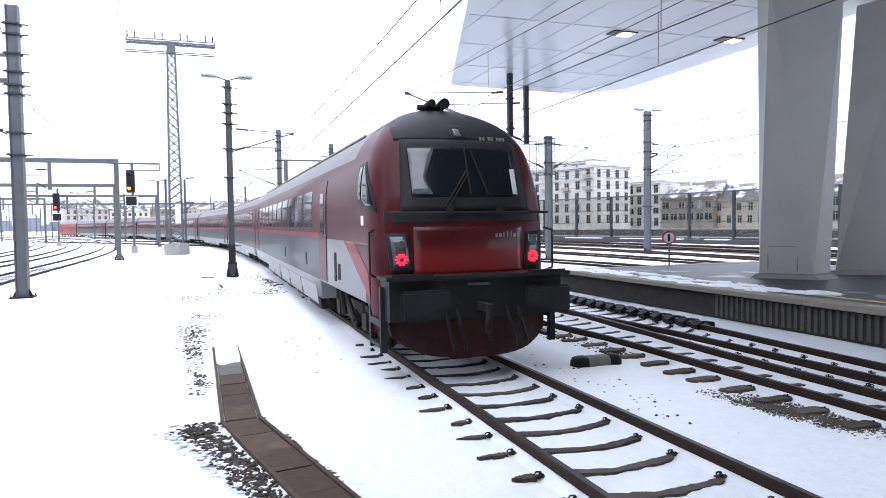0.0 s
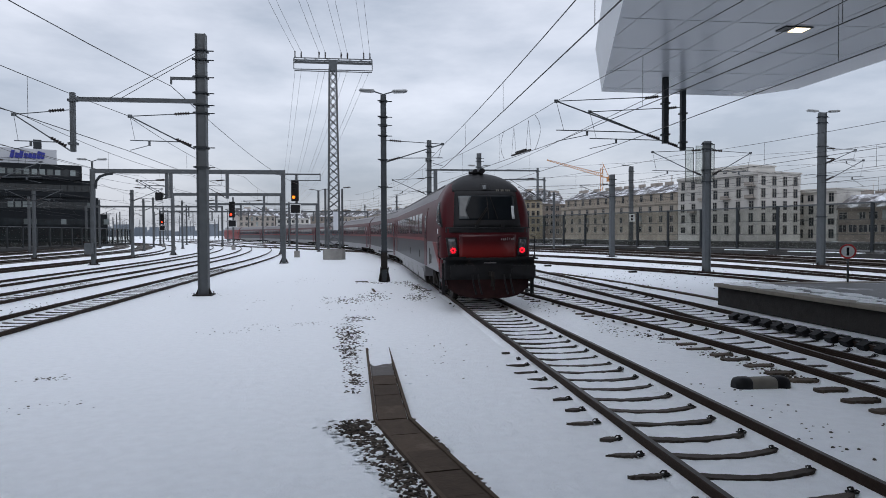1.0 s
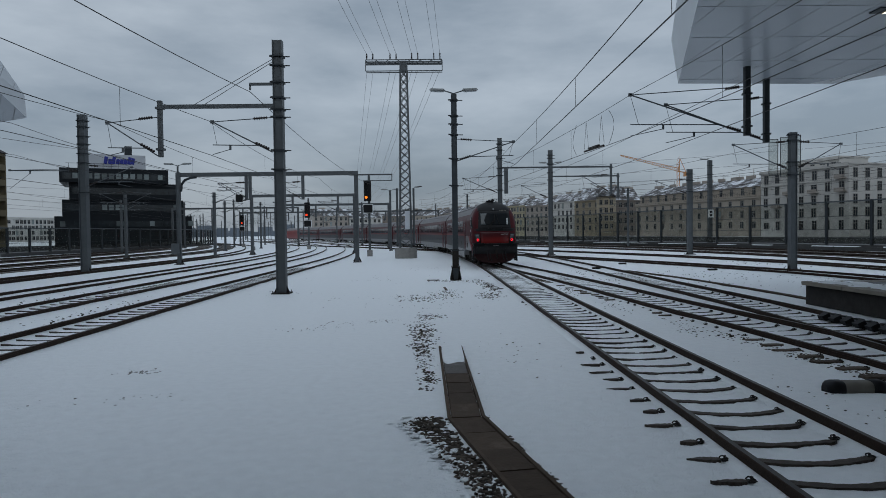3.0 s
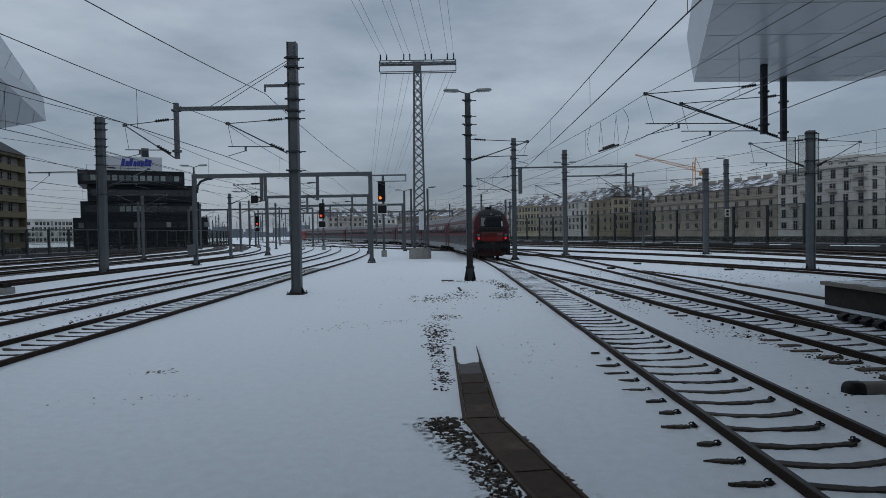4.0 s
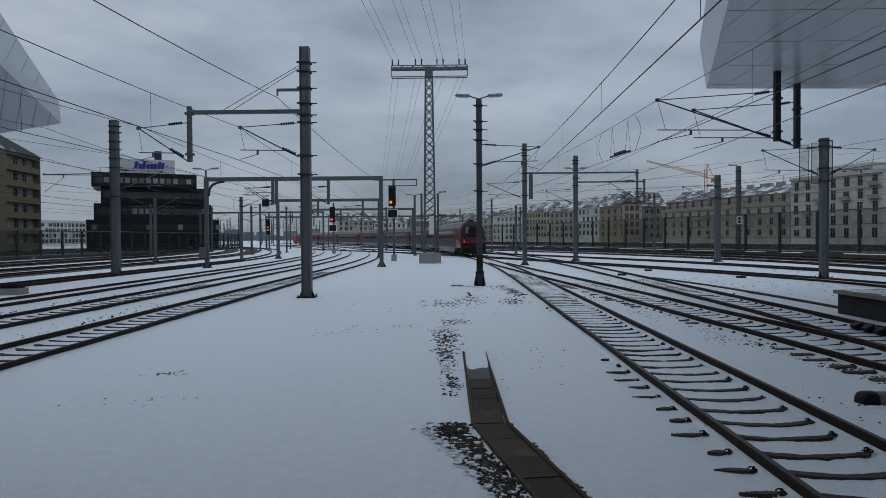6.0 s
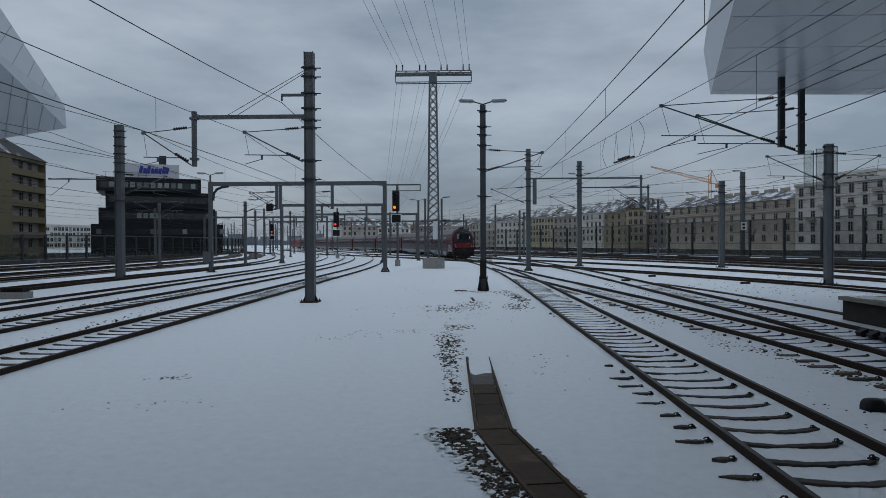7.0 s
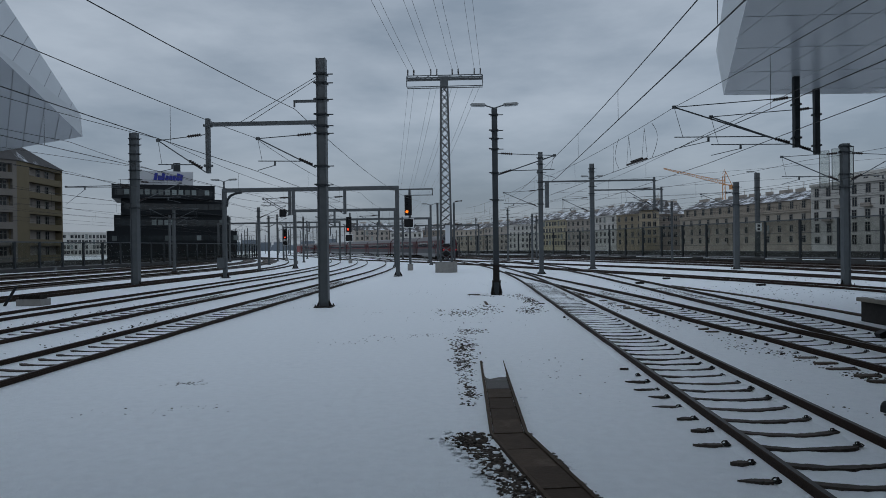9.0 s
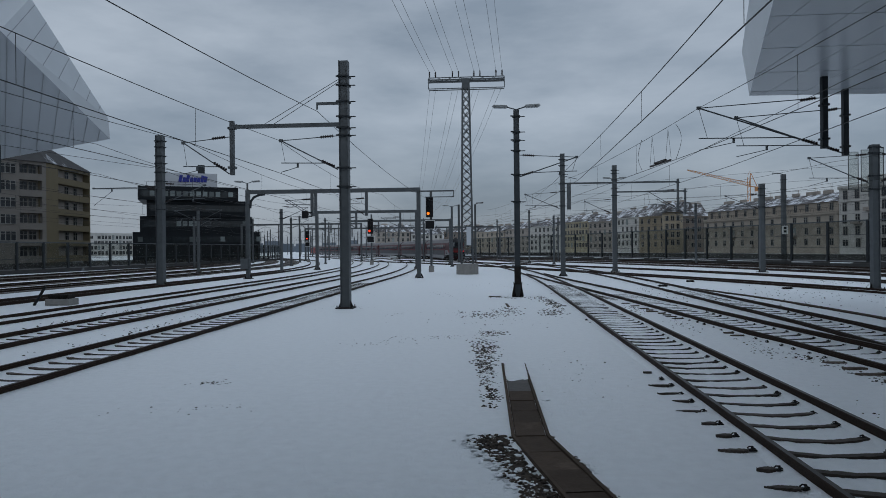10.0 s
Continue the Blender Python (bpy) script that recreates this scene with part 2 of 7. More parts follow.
M_LENS = node_mat("lens_cover", (0.05, 0.055, 0.06), 0.08, bump=0, spec=0.6)
M_TAIL = glow("tail_light_red", (1.0, 0.012, 0.03), 1.0)
M_SIGRED = glow("signal_red", (1.0, 0.05, 0.012), 1.3)
M_SIGORG = glow("signal_orange", (1.0, 0.2, 0.012), 1.3)
M_LAMP = glow("downlight_lit", (1.0, 0.86, 0.6), 1.6)
M_LAMPGL = node_mat("lamp_lens_grey", (0.3, 0.32, 0.33), 0.3, bump=0)
M_LAMPHD = node_mat("lamp_head_pale", (0.3, 0.31, 0.31), 0.5, var=0.08)
M_LAMPDIM = node_mat("unlit_reflector", (0.12, 0.125, 0.13), 0.2, 0.4, bump=0)
M_BLUE = node_mat("sign_blue", (0.02, 0.03, 0.26), 0.5, bump=0)
M_REDP = node_mat("sign_red", (0.5, 0.03, 0.03), 0.5, bump=0)
M_OFFICE = node_mat("office_dark_cladding", (0.014, 0.0168, 0.02), 0.5, 0.0, 0.15, 0.5, 0.03, spec=0.12)
M_OFFWIN = node_mat("office_ribbon_glass", (0.02, 0.025, 0.028), 0.12, var=0.5, scale=0.6, bump=0, spec=0.5)
M_OFFPANEL = node_mat("office_sign_panel", (0.5, 0.52, 0.55), 0.5, var=0.04, scale=0.4)
M_WINDARK = node_mat("window_glass_dark", (0.018, 0.021, 0.025), 0.12, var=0.3, scale=0.4, bump=0, rnd=0.5, spec=0.4)
M_WINPALE = node_mat("window_glass_pale", (0.17, 0.2, 0.2), 0.15, var=0.3, scale=0.6, bump=0, rnd=0.5)
M_FRAMEW = node_mat("window_frame_white", (0.25, 0.243, 0.225), 0.6, bump=0)
M_ROOFT = node_mat("roof_snowy_tiles", (0.09, 0.082, 0.08), 0.8, var=0.25, scale=1.2, bump=0.4, bscale=4, second=(0.72, 0.74, 0.77), spot=0.5, spot_scale=0.34)
M_ROOFD = node_mat("roof_dark_tiles", (0.05, 0.047, 0.047), 0.8, var=0.25, scale=1.2, bump=0.4, bscale=4, second=(0.6, 0.62, 0.65), spot=0.16, spot_scale=0.3)
M_STREET = node_mat("street_wet_asphalt", (0.035, 0.035, 0.036), 0.55, var=0.25, scale=0.6, bump=0.1, second=(0.3, 0.31, 0.32), spot=-0.06, spot_scale=0.12, spec=0.2)
# distance haze is mixed into this base colour
M_HAZE = node_mat("painted_haze_grey", (0.16, 0.185, 0.215), 0.9, var=0.15, scale=0.02, bump=0, spec=0.1)
M_CRANE = node_mat("crane_yellow", (0.45, 0.2, 0.07), 0.6)
M_APY = node_mat("apartment_yellow", (0.175, 0.14, 0.082), 0.8, var=0.08, scale=0.5, bump=0.05)
M_APG = node_mat("apartment_grey", (0.2, 0.18, 0.16), 0.8, var=0.08, scale=0.5, bump=0.05)
M_PLINTH = node_mat("barrier_plinth_concrete", (0.032, 0.031, 0.03), 0.85, var=0.25, scale=1.5, bump=0.2, second=(0.3, 0.31, 0.32), spot=-0.02, spot_scale=0.25)
M_BOX = node_mat("box_grey_plastic", (0.14, 0.128, 0.105), 0.6, var=0.15, scale=8, bump=0.1)
M_PLANK = node_mat("sleeper_brown", (0.085, 0.066, 0.05), 0.8, var=0.25, scale=9, bump=0.4, rnd=0.3, spec=0.2)


def facade(name, c):
    return node_mat(name, c, 0.85, var=0.07, scale=0.35, bump=0.05, second=tuple(v * 0.62 for v in c), spot=0.12, spot_scale=0.16)


M_F_CREAM = facade("facade_cream", (0.335, 0.293, 0.243))
M_F_OCHRE = facade("facade_ochre", (0.27, 0.226, 0.16))
M_F_WHITE = facade("facade_white", (0.5, 0.485, 0.455))
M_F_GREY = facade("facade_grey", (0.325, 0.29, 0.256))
M_F_YELL = facade("facade_yellow", (0.42, 0.37, 0.26))
M_F_BROWN = facade("facade_brown", (0.2, 0.17, 0.145))

# ---------------------------------------------------------------- building helpers
G = -0.16          # snow level; the rail heads are at 0


def bx(bm, c, s, rz=0.0, mi=0, rx=0.0, ry=0.0):
    """A box of size s at centre c."""
    m = Matrix.Translation(c) @ Euler((rx, ry, rz)).to_matrix().to_4x4() @ Matrix.Diagonal((*s, 1))
    vs = [bm.verts.new(m @ Vector((x, y, z))) for x in (-.5, .5) for y in (-.5, .5) for z in (-.5, .5)]
    for f in ((0, 1, 3, 2), (4, 6, 7, 5), (0, 4, 5, 1), (2, 3, 7, 6), (0, 2, 6, 4), (1, 5, 7, 3)):
        bm.faces.new([vs[i] for i in f]).material_index = mi


def cy(bm, p0, p1, r, n=8, r1=None, mi=0, cap=True):
    """A tapered round bar from p0 to p1."""
    p0, p1 = Vector(p0), Vector(p1)
    d = (p1 - p0).normalized()
    u = d.orthogonal().normalized()
    w = d.cross(u)
    r1 = r if r1 is None else r1
    a, b = [], []
    for i in range(n):
        t = 2 * math.pi * i / n
        o = u * math.cos(t) + w * math.sin(t)
        a.append(bm.verts.new(p0 + o * r))
        b.append(bm.verts.new(p1 + o * r1))
    for i in range(n):
        f = bm.faces.new((a[i], a[(i + 1) % n], b[(i + 1) % n], b[i]))
        f.material_index, f.smooth = mi, n > 6
    if cap:
        bm.faces.new(a[::-1]).material_index = mi
        bm.faces.new(b).material_index = mi


def prism(bm, pts, z0, z1, mi=0):
    """A flat polygon in plan, from z0 to z1."""
    a = [bm.verts.new((x, y, z0)) for x, y in pts]
    b = [bm.verts.new((x, y, z1)) for x, y in pts]
    n = len(pts)
    for i in range(n):
        bm.faces.new((a[i], a[(i + 1) % n], b[(i + 1) % n], b[i])).material_index = mi
    bm.faces.new(a[::-1]).material_index = mi
    bm.faces.new(b).material_index = mi


def sweep(bm, prof, pts, closed=True, mats=None):
    """Profile (side, up) swept along pts = (x, y, z, heading direction)."""
    rings = []
    for p, d in pts:
        side = Vector((d.y, -d.x, 0)).normalized()
        rings.append([bm.verts.new(Vector(p) + side * a + Vector((0, 0, b))) for a, b in prof])
    n = len(prof)
    for r0, r1 in zip(rings, rings[1:]):
        for i in range(n if closed else n - 1):
            f = bm.faces.new((r0[i], r0[(i + 1) % n], r1[(i + 1) % n], r1[i]))
            f.material_index = mats[i] if mats else 0
    if closed:
        bm.faces.new(rings[0][::-1])
        bm.faces.new(rings[-1])


def mesh(name, bm, *mats, smooth=None):
    bmesh.ops.recalc_face_normals(bm, faces=bm.faces)
    me = bpy.data.meshes.new(name)
    bm.to_mesh(me)
    bm.free()
    for m in mats:
        me.materials.append(m)
    return me


def part(name, bm, mats, parent, label="", m=None):
    """One mesh object under a thing or a part."""
    mats = mats if isinstance(mats, (tuple, list)) else (mats,)
    ob = new(name, bm if isinstance(bm, bpy.types.Mesh) else mesh(name, bm, *mats))
    ob.parent = parent
    if m is not None:
        ob.matrix_basis = m
    if label:
        tagged(ob, label)
    return ob


def thing(name, label, category, group="", kind="", m=None):
    ob = new(name)
    ob.empty_display_size = 0.3
    if m is not None:
        ob.matrix_basis = m
    return tagged(ob, label, category, group, kind)


def solid(name, bm, mats, label, category, group="", kind="", m=None):
    """A thing that is one mesh."""
    mats = mats if isinstance(mats, (tuple, list)) else (mats,)
    ob = new(name, mesh(name, bm, *mats))
    if m is not None:
        ob.matrix_basis = m
    return tagged(ob, label, category, group, kind)


B = bmesh.new


def smooth_line(pts, step):
    """Catmull-Rom through pts, resampled at even steps; gives (x, y) and unit direction."""
    P = [Vector((x, y)) for x, y in pts]
    P = [2 * P[0] - P[1]] + P + [2 * P[-1] - P[-2]]
    fine = []
    for a, b, c, d in zip(P, P[1:], P[2:], P[3:]):
        for i in range(24):
            t = i / 24
            fine.append(0.5 * (2 * b + (c - a) * t + (2 * a - 5 * b + 4 * c - d) * t * t + (3 * b - a - 3 * c + d) * t ** 3))
    fine.append(P[-2])
    out, need = [], 0.0
    for a, b in zip(fine, fine[1:]):
        L = (b - a).length
        while need <= L:
            out.append((a.lerp(b, need / L), (b - a).normalized()))
            need += step
        need -= L
    return out


def arc_line(x0, y0, y1, radius, ramp, length, step, turn=0.45):
    """Straight along +y at x0 from y0 to y1, then a left curve that eases in over `ramp` metres to 1/radius and ends after `turn` radians."""
    out, x, y, h, s = [], x0, y0, 0.0, 0.0
    fine = 0.25
    k = 0
    while s < length:
        if abs(s - k * step) < fine / 2:
            out.append((Vector((x, y)), Vector((-math.sin(h), math.cos(h)))))
            k += 1
        c = 0.0 if y < y1 and h == 0 else min(1.0, (s - (y1 - y0)) / ramp) / radius
        h += max(0.0, c) * max(0.0, min(1.0, (turn - h) / 0.15)) * fine
        x -= math.sin(h) * fine
        y += math.cos(h) * fine
        s += fine
    return out


# ---------------------------------------------------------------- ground
def build_ground():
    me = bpy.data.meshes.new("ground")
    xs = sorted(set([-3000, -1200, -500, -250, -160, -110, -80] + [-60 + 2.0 * i for i in range(20)] + [-20 + 0.4 * i for i in range(35)] + [-6 + 0.06 * i for i in range(216)] + [7 + 0.4 * i for i in range(33)] + [20 + 2.0 * i for i in range(20)] + [60, 80, 120, 200, 400, 1000, 3000]))
    ys = sorted(set([-3000, -600, -150, -50, -20] + [-8 + 0.4 * i for i in range(31)] + [4.4 + 0.06 * i for i in range(160)] + [14 + 0.4 * i for i in range(65)] + [40 + 2.0 * i for i in range(40)] + [120, 140, 170, 220, 300, 450, 800, 1600, 4000]))
    vs, fs = [], []
    for y in ys:
        for x in xs:
            h = 0.0
            if abs(x) < 70 and -10 < y < 130:
                h = 0.016 * noise.noise((x * 0.9, y * 0.9, 0)) + 0.014 * noise.noise((x * 0.22, y * 0.22, 3))
            if -6 < x < 7 and 4.4 < y < 14:
                h += 0.014 * noise.noise((x * 4, y * 4, 5)) + 0.009 * noise.noise((x * 10, y * 10, 8)) + 0.004 * noise.noise((x * 19, y * 19, 2))
            vs.append((x, y, G + h))
    nx = len(xs)
    for j in range(len(ys) - 1):
        for i in range(nx - 1):
            a = j * nx + i
            fs.append((a, a + 1, a + nx + 1, a + nx))
    me.from_pydata(vs, [], fs)
    me.materials.append(M_SNOW)
    for p in me.polygons:
        p.use_smooth = True
    tagged(new("ground", me), "trackside ground under a thin layer of fresh snow", "ground", kind="structure")


build_ground()

# ---------------------------------------------------------------- tracks
RAIL = [(-.075, -.172), (.075, -.172), (.075, -.158), (.012, -.145), (.012, -.045), (.036, -.035), (.036, -.004), (.028, 0), (-.028, 0), (-.036, -.004), (-.036, -.035), (-.012, -.045), (-.012, -.145), (-.075, -.158)]
RAIL_M = [0, 0, 0, 0, 0, 0, 0, 1, 0, 0, 0, 0, 0, 0]


def sleeper_mesh(seed, left, right, wide=0.06, mat=None, lip=0.0, taper=0.45, point=0.0):
    """Exposed strip of a concrete sleeper; the snow's edge leaves it uneven. lip: how deep snow sinks it."""
    rng = random.Random(seed)
    bm = B()
    n = 22
    rows = []
    for i in range(n + 1):
        x = left + (right - left) * i / n
        w = wide * (0.8 + 0.3 * noise.noise((x * 5, seed * 3.7, 0))) + 0.014 * rng.random()
        if i in (0, n):
            w *= taper
        elif i in (1, n - 1):
            w *= 0.8
        if point and i < n * point:
            w *= taper + (1 - taper) * i / (n * point)
        dip = -0.02 * max(0.0, 1 - (x / 0.7) ** 2) - lip * (0.5 + 0.9 * noise.noise((x * 7, seed * 1.9, 5)))
        shift = 0.13 * max(0.0, 1 - (x / 0.72) ** 2) + 0.02 * noise.noise((x * 3, seed * 2.3, 1))
        rows.append([bm.verts.new((x, a - shift + 0.014 * rng.random(), z)) for a, z in ((-w, -0.05), (-w + .01, 0.036 + dip), (w, 0.03 + dip), (w + .01, -0.05))])
    for a, b in zip(rows, rows[1:]):
        for k in range(3):
            bm.faces.new((a[k], a[k + 1], b[k + 1], b[k]))
    bm.faces.new(rows[0])
    bm.faces.new(rows[-1][::-1])
    return mesh("sleeper", bm, mat or M_SLEEPER)


def clip_mesh():
    """Rail fastening: base plate, spring clip and capped bolt, with snow packed against it."""
    bm = B()
    bx(bm, (0.02, 0, 0.02), (0.12, 0.1, 0.02))
    for u in (-1, 1):
        pts = [(-.05, u * .045, .035), (-.01, u * .055, .062), (.04, u * .045, .058), (.055, u * .015, .04)]
        for p, q in zip(pts, pts[1:]):
            cy(bm, p, q, 0.011, 5)
    cy(bm, (.015, 0, 0.03), (.015, 0, 0.085), 0.024, 6, r1=0.017)
    bmesh.ops.scale(bm, vec=(0.68, 0.72, 0.72), verts=bm.verts)
    return mesh("rail_clip", bm, M_CLIP)


SLEEP_IN = [sleeper_mesh(s, -0.67, 0.56 + 0.03 * (s % 4), 0.074) for s in range(1, 7)]
SLEEP_THIN = [sleeper_mesh(s, -0.6, 0.5 + 0.05 * (s % 3), 0.056, lip=0.009) for s in range(41, 48)]
SLEEP_END = [sleeper_mesh(s, -1.27 + 0.05 * (s % 4), -0.93, 0.066, lip=0.004, taper=0.2, point=0.5) for s in range(11, 17)]
SLEEP_END_THIN = [sleeper_mesh(s, -1.2 + 0.09 * (s % 3), -0.95, 0.042, lip=0.007, taper=0.25, point=0.6) for s in range(51, 56)]
SLEEP_BROWN = [sleeper_mesh(s, -1.4 + 0.05 * (s % 3), -0.86, 0.12, M_PLANK) for s in (21, 22, 23, 24)]
SLEEP_BROWN_THIN = [sleeper_mesh(s, -1.3 + 0.08 * (s % 3), -0.88, 0.085, M_PLANK, lip=0.004) for s in (25, 26, 27, 28)]
SLEEP_LEFT = [sleeper_mesh(s, -0.62, 0.6 - 0.04 * (s % 3), 0.075) for s in (61, 62, 63, 64, 65)]
SLEEP_SHORT = [sleeper_mesh(s, -0.6, 0.56, 0.052, lip=0.009) for s in (5, 6, 7, 31, 32)]
CLIP = clip_mesh()


def track(name, label, line, sleepers=None, s_range=(0, 0), clips=True, kind_m=0.6, ends=None, drift=True):
    t = thing(name, label, "track", kind="structure")
    for side in (-.752, .752):
        bm = B()
        pts = [((p.x + d.y * side, p.y - d.x * side, 0), d) for p, d in line]
        sweep(bm, RAIL, pts, True, RAIL_M)
        part("rail", bm, (M_RUST, M_RAILTOP), t, "rusty steel rail with a worn bright top")
        if drift:
            bm = B()
            rings = []
            for k, (p, d) in enumerate(pts):
                n = Vector((d.y, -d.x, 0))
                w = 0.02 * noise.noise((p[0] * 1.3, p[1] * 1.3, side))
                rings.append([bm.verts.new(Vector(p) + n * a + Vector((0, 0, b))) for a, b in ((-.2 + w, G - .03), (-.1, G + .022 + w), (-.014, -.118 + w), (.014, -.118 + w), (.1, G + .022 + w), (.2 + w, G - .03))])
            for r0, r1 in zip(rings, rings[1:]):
                for i in range(5):
                    bm.faces.new((r0[i], r0[i + 1], r1[i + 1], r1[i])).smooth = True
            part("snow_drift", bm, M_SNOW, t, "snow drifted against the rail foot")
    if sleepers:
        s = 0.0
        acc = 0.0
        k = 0
        pick = random.Random(name)
        for (p, d), (q, _) in zip(line, line[1:]):
            seg = (q - p).length
            while acc <= seg:
                c = p + d * acc
                if s_range[0] <= c.y <= s_range[1]:
                    rz = math.atan2(-d.x, d.y)
                    m = Matrix.Translation((c.x, c.y, G)) @ Matrix.Rotation(rz, 4, "Z")
                    near = c.y < 14
                    pool = sleepers if near or sleepers is not SLEEP_IN else SLEEP_THIN
                    m = m @ Matrix.Rotation(0.03 * pick.uniform(-1, 1), 4, "Z") @ Matrix.Translation((0.03 * pick.uniform(-1, 1), 0.02 * pick.uniform(-1, 1), 0))
                    part("sleeper", pool[pick.randrange(len(pool))], None, t, m=m)
                    if sleepers is SLEEP_IN and pick.random() < (1.0 if c.y < (14 if ends else 11.5) else 0.6 if ends else 0.35 if c.y < 18 else 0.05):
                        epool = (ends or SLEEP_END) if c.y < (14.5 if ends else 11.5) else (SLEEP_BROWN_THIN if ends else SLEEP_END_THIN)
                        part("sleeper_end", epool[pick.randrange(len(epool))], None, t, m=m)
                    if clips and c.y < clips:
                        for sx in (-.9, .6) if sleepers is SLEEP_IN else (-.6, .6):
                            if sx == -.9 and not ends and c.y > 11.5 and pick.random() < 0.65:
                                continue
                            sink = pick.uniform(-.03, 0.012) if c.y > 9 else pick.uniform(-.012, .012)
                            part("rail_clip", CLIP, None, t, m=m @ Matrix.Translation((sx, 0.0, sink)) @ Matrix.Rotation(0 if sx < 0 else math.pi, 4, "Z"))
                    k += 1
                acc += kind_m
            acc -= seg
    return t


T1_X = 3.78
T1_LINE = arc_line(T1_X, -12, 28, 350, 20, 380, 1.0)
track("track_main", "railway track with concrete sleepers half buried in snow", T1_LINE, SLEEP_IN, (2.5, 42), clips=22)
R2_LINE = smooth_line([(8.1, -15), (8.0, 4), (7.98, 8), (7.96, 11), (7.78, 13), (7.5, 16.2), (7.12, 19.5), (6.6, 26), (5.85, 33.6), (4.9, 42), (4.1, 50), (3.4, 58)], 1.0)
track("track_crossover", "dark crossover track branching off beside the platform", R2_LINE, SLEEP_IN, (2.5, 34), clips=24, ends=SLEEP_BROWN)
R3_LINE = arc_line(9.5, -12, 32, 356, 20, 240, 1.0)
for _p, _d in R3_LINE:
    # it leans towards the crossover over the switch
    _u = max(0.0, min(1.0, (20.5 - _p.y) / 15.0))
    _p.x -= 0.75 * _u * _u * (3 - 2 * _u)
track("track_platform", "railway track running along the platform edge", R3_LINE, SLEEP_SHORT, (3, 36), clips=24)
for nm, x0, y1 in (("track_outer", -8.85, 46), ("track_middle", -12.6, 43), ("track_inner", -16.45, 41)):
    ln = arc_line(x0, -10, y1, 345 + (x0 - 3), 8, 250, 1.0)
    track(nm, "snow-covered track with dark rails curving away", ln, SLEEP_LEFT, (8, 46) if x0 > -10 else (12, 34) if x0 > -14 else (0, 0), clips=0)
FAR = [
    ("track_diagonal", [(20.6, 5), (20, 18), (19.3, 29), (17.6, 37), (13.4, 49.5), (7.2, 65), (-1, 84), (-12, 105), (-30, 135)]),
    ("track_right_one", [(24.4, 5), (24.4, 30), (23.6, 42), (21.2, 52), (16.9, 64), (8.6, 83), (-2, 103), (-20, 133)]),
    ("track_right_two", [(29, 5), (29, 40), (27, 60), (21, 80), (11, 104), (-4, 130), (-25, 160)]),
    ("track_right_three", [(34.5, 5), (34.5, 40), (32, 62), (26, 84), (15, 112), (-2, 142), (-22, 170)]),
    ("track_right_four", [(39, 5), (39, 40), (36.5, 65), (30.5, 88), (19, 118), (2, 148), (-18, 176)]),
    ("track_left_one", [(-22.7, 0), (-22.6, 38), (-22.6, 60), (-24, 80), (-29, 105), (-40, 140), (-60, 180)]),
    ("track_left_two", [(-29.3, 0), (-29.2, 50), (-29.6, 70), (-31, 90), (-36, 115), (-48, 150), (-70, 190)]),
    ("track_left_three", [(-34, 0), (-34, 50), (-34.3, 70), (-36, 92), (-41, 118), (-53, 152), (-75, 192)]),
    ("track_left_four", [(-40, 0), (-40, 55), (-40.3, 75), (-42, 95), (-47, 122), (-60, 156), (-82, 195)]),
    ("track_left_five", [(-45, 0), (-45, 58), (-45.3, 78), (-46, 98), (-51, 125), (-64, 160), (-86, 200)])]
for nm, pts in FAR:
    ln = smooth_line(pts, 2.0)
    t = track(nm, "distant dark track crossing the snowy yard", ln, drift="left" not in nm)
    if ("left" in nm and nm != "track_left_one") or nm in ("track_right_three", "track_right_four"):
        bm = B()
        sweep(bm, [(-1.5, -.2), (1.5, -.2), (1.25, -.1), (-1.25, -.1)], [((p.x, p.y, 0), d) for p, d in ln])
        part("ballast", bm, M_BALLAST, t, "dark ballast bed dusted with snow")

# ---------------------------------------------------------------- train
HALF, ZB, ZT, ZS = 1.41, 0.55, 4.12, 2.35


def side_x(z):
    """Half width of the body at height z."""
    if z < 1.0:
        return HALF - 0.05 * (1.0 - z) / 0.45
    if z <= ZS:
        return HALF
    u = min(1.0, (z - ZS) / (ZT - ZS))
    return HALF * max(0.0, 1 - u ** 2.9) ** 0.5


def body_profile():
    zs = [ZB, 0.75, 0.98, 1.35, 1.72, 1.9, 2.02, ZS, 2.7, 2.95, 3.15, 3.32, 3.48, 3.62, 3.74, 3.85, 3.94, 4.02, 4.08]
    right = [(side_x(z), z) for z in zs]
    return right + [(0.2, 4.112), (0, 4.118), (-0.2, 4.112)] + [(-x, z) for x, z in right[::-1]]


PROFILE = body_profile()


def nose_k(x, z):
    """How far (x, z) lies from the face's middle, 1 at the outline."""
    lo, hi = 0.01, 1.0
    for _ in range(18):
        k = (lo + hi) / 2
        zz = 2.2 + (z - 2.2) / k
        if zz > ZT or abs(x) / k > side_x(min(zz, ZT)) or zz < ZB:
            lo = k
        else:
            hi = k
    return hi


def nose_y(x, z, k):
    """How far the face lies behind its foremost plane."""
    y = 0.34 * (abs(x) / HALF) ** 2.4
    if z > 1.9:
        y += 0.1 * (min(z, 2.4) - 1.9)
    if z > 2.4:
        y += 0.34 * (z - 2.4)
    if z > 3.3:
        y += 1.1 * (z - 3.3) ** 2
    if z < 1.0:
        y += 0.1 * (1.0 - z)
    if k > 0.86:
        y += 0.32 * (1 - math.sqrt(max(0.0, 1 - ((k - 0.86) / 0.14) ** 2)))
    return y


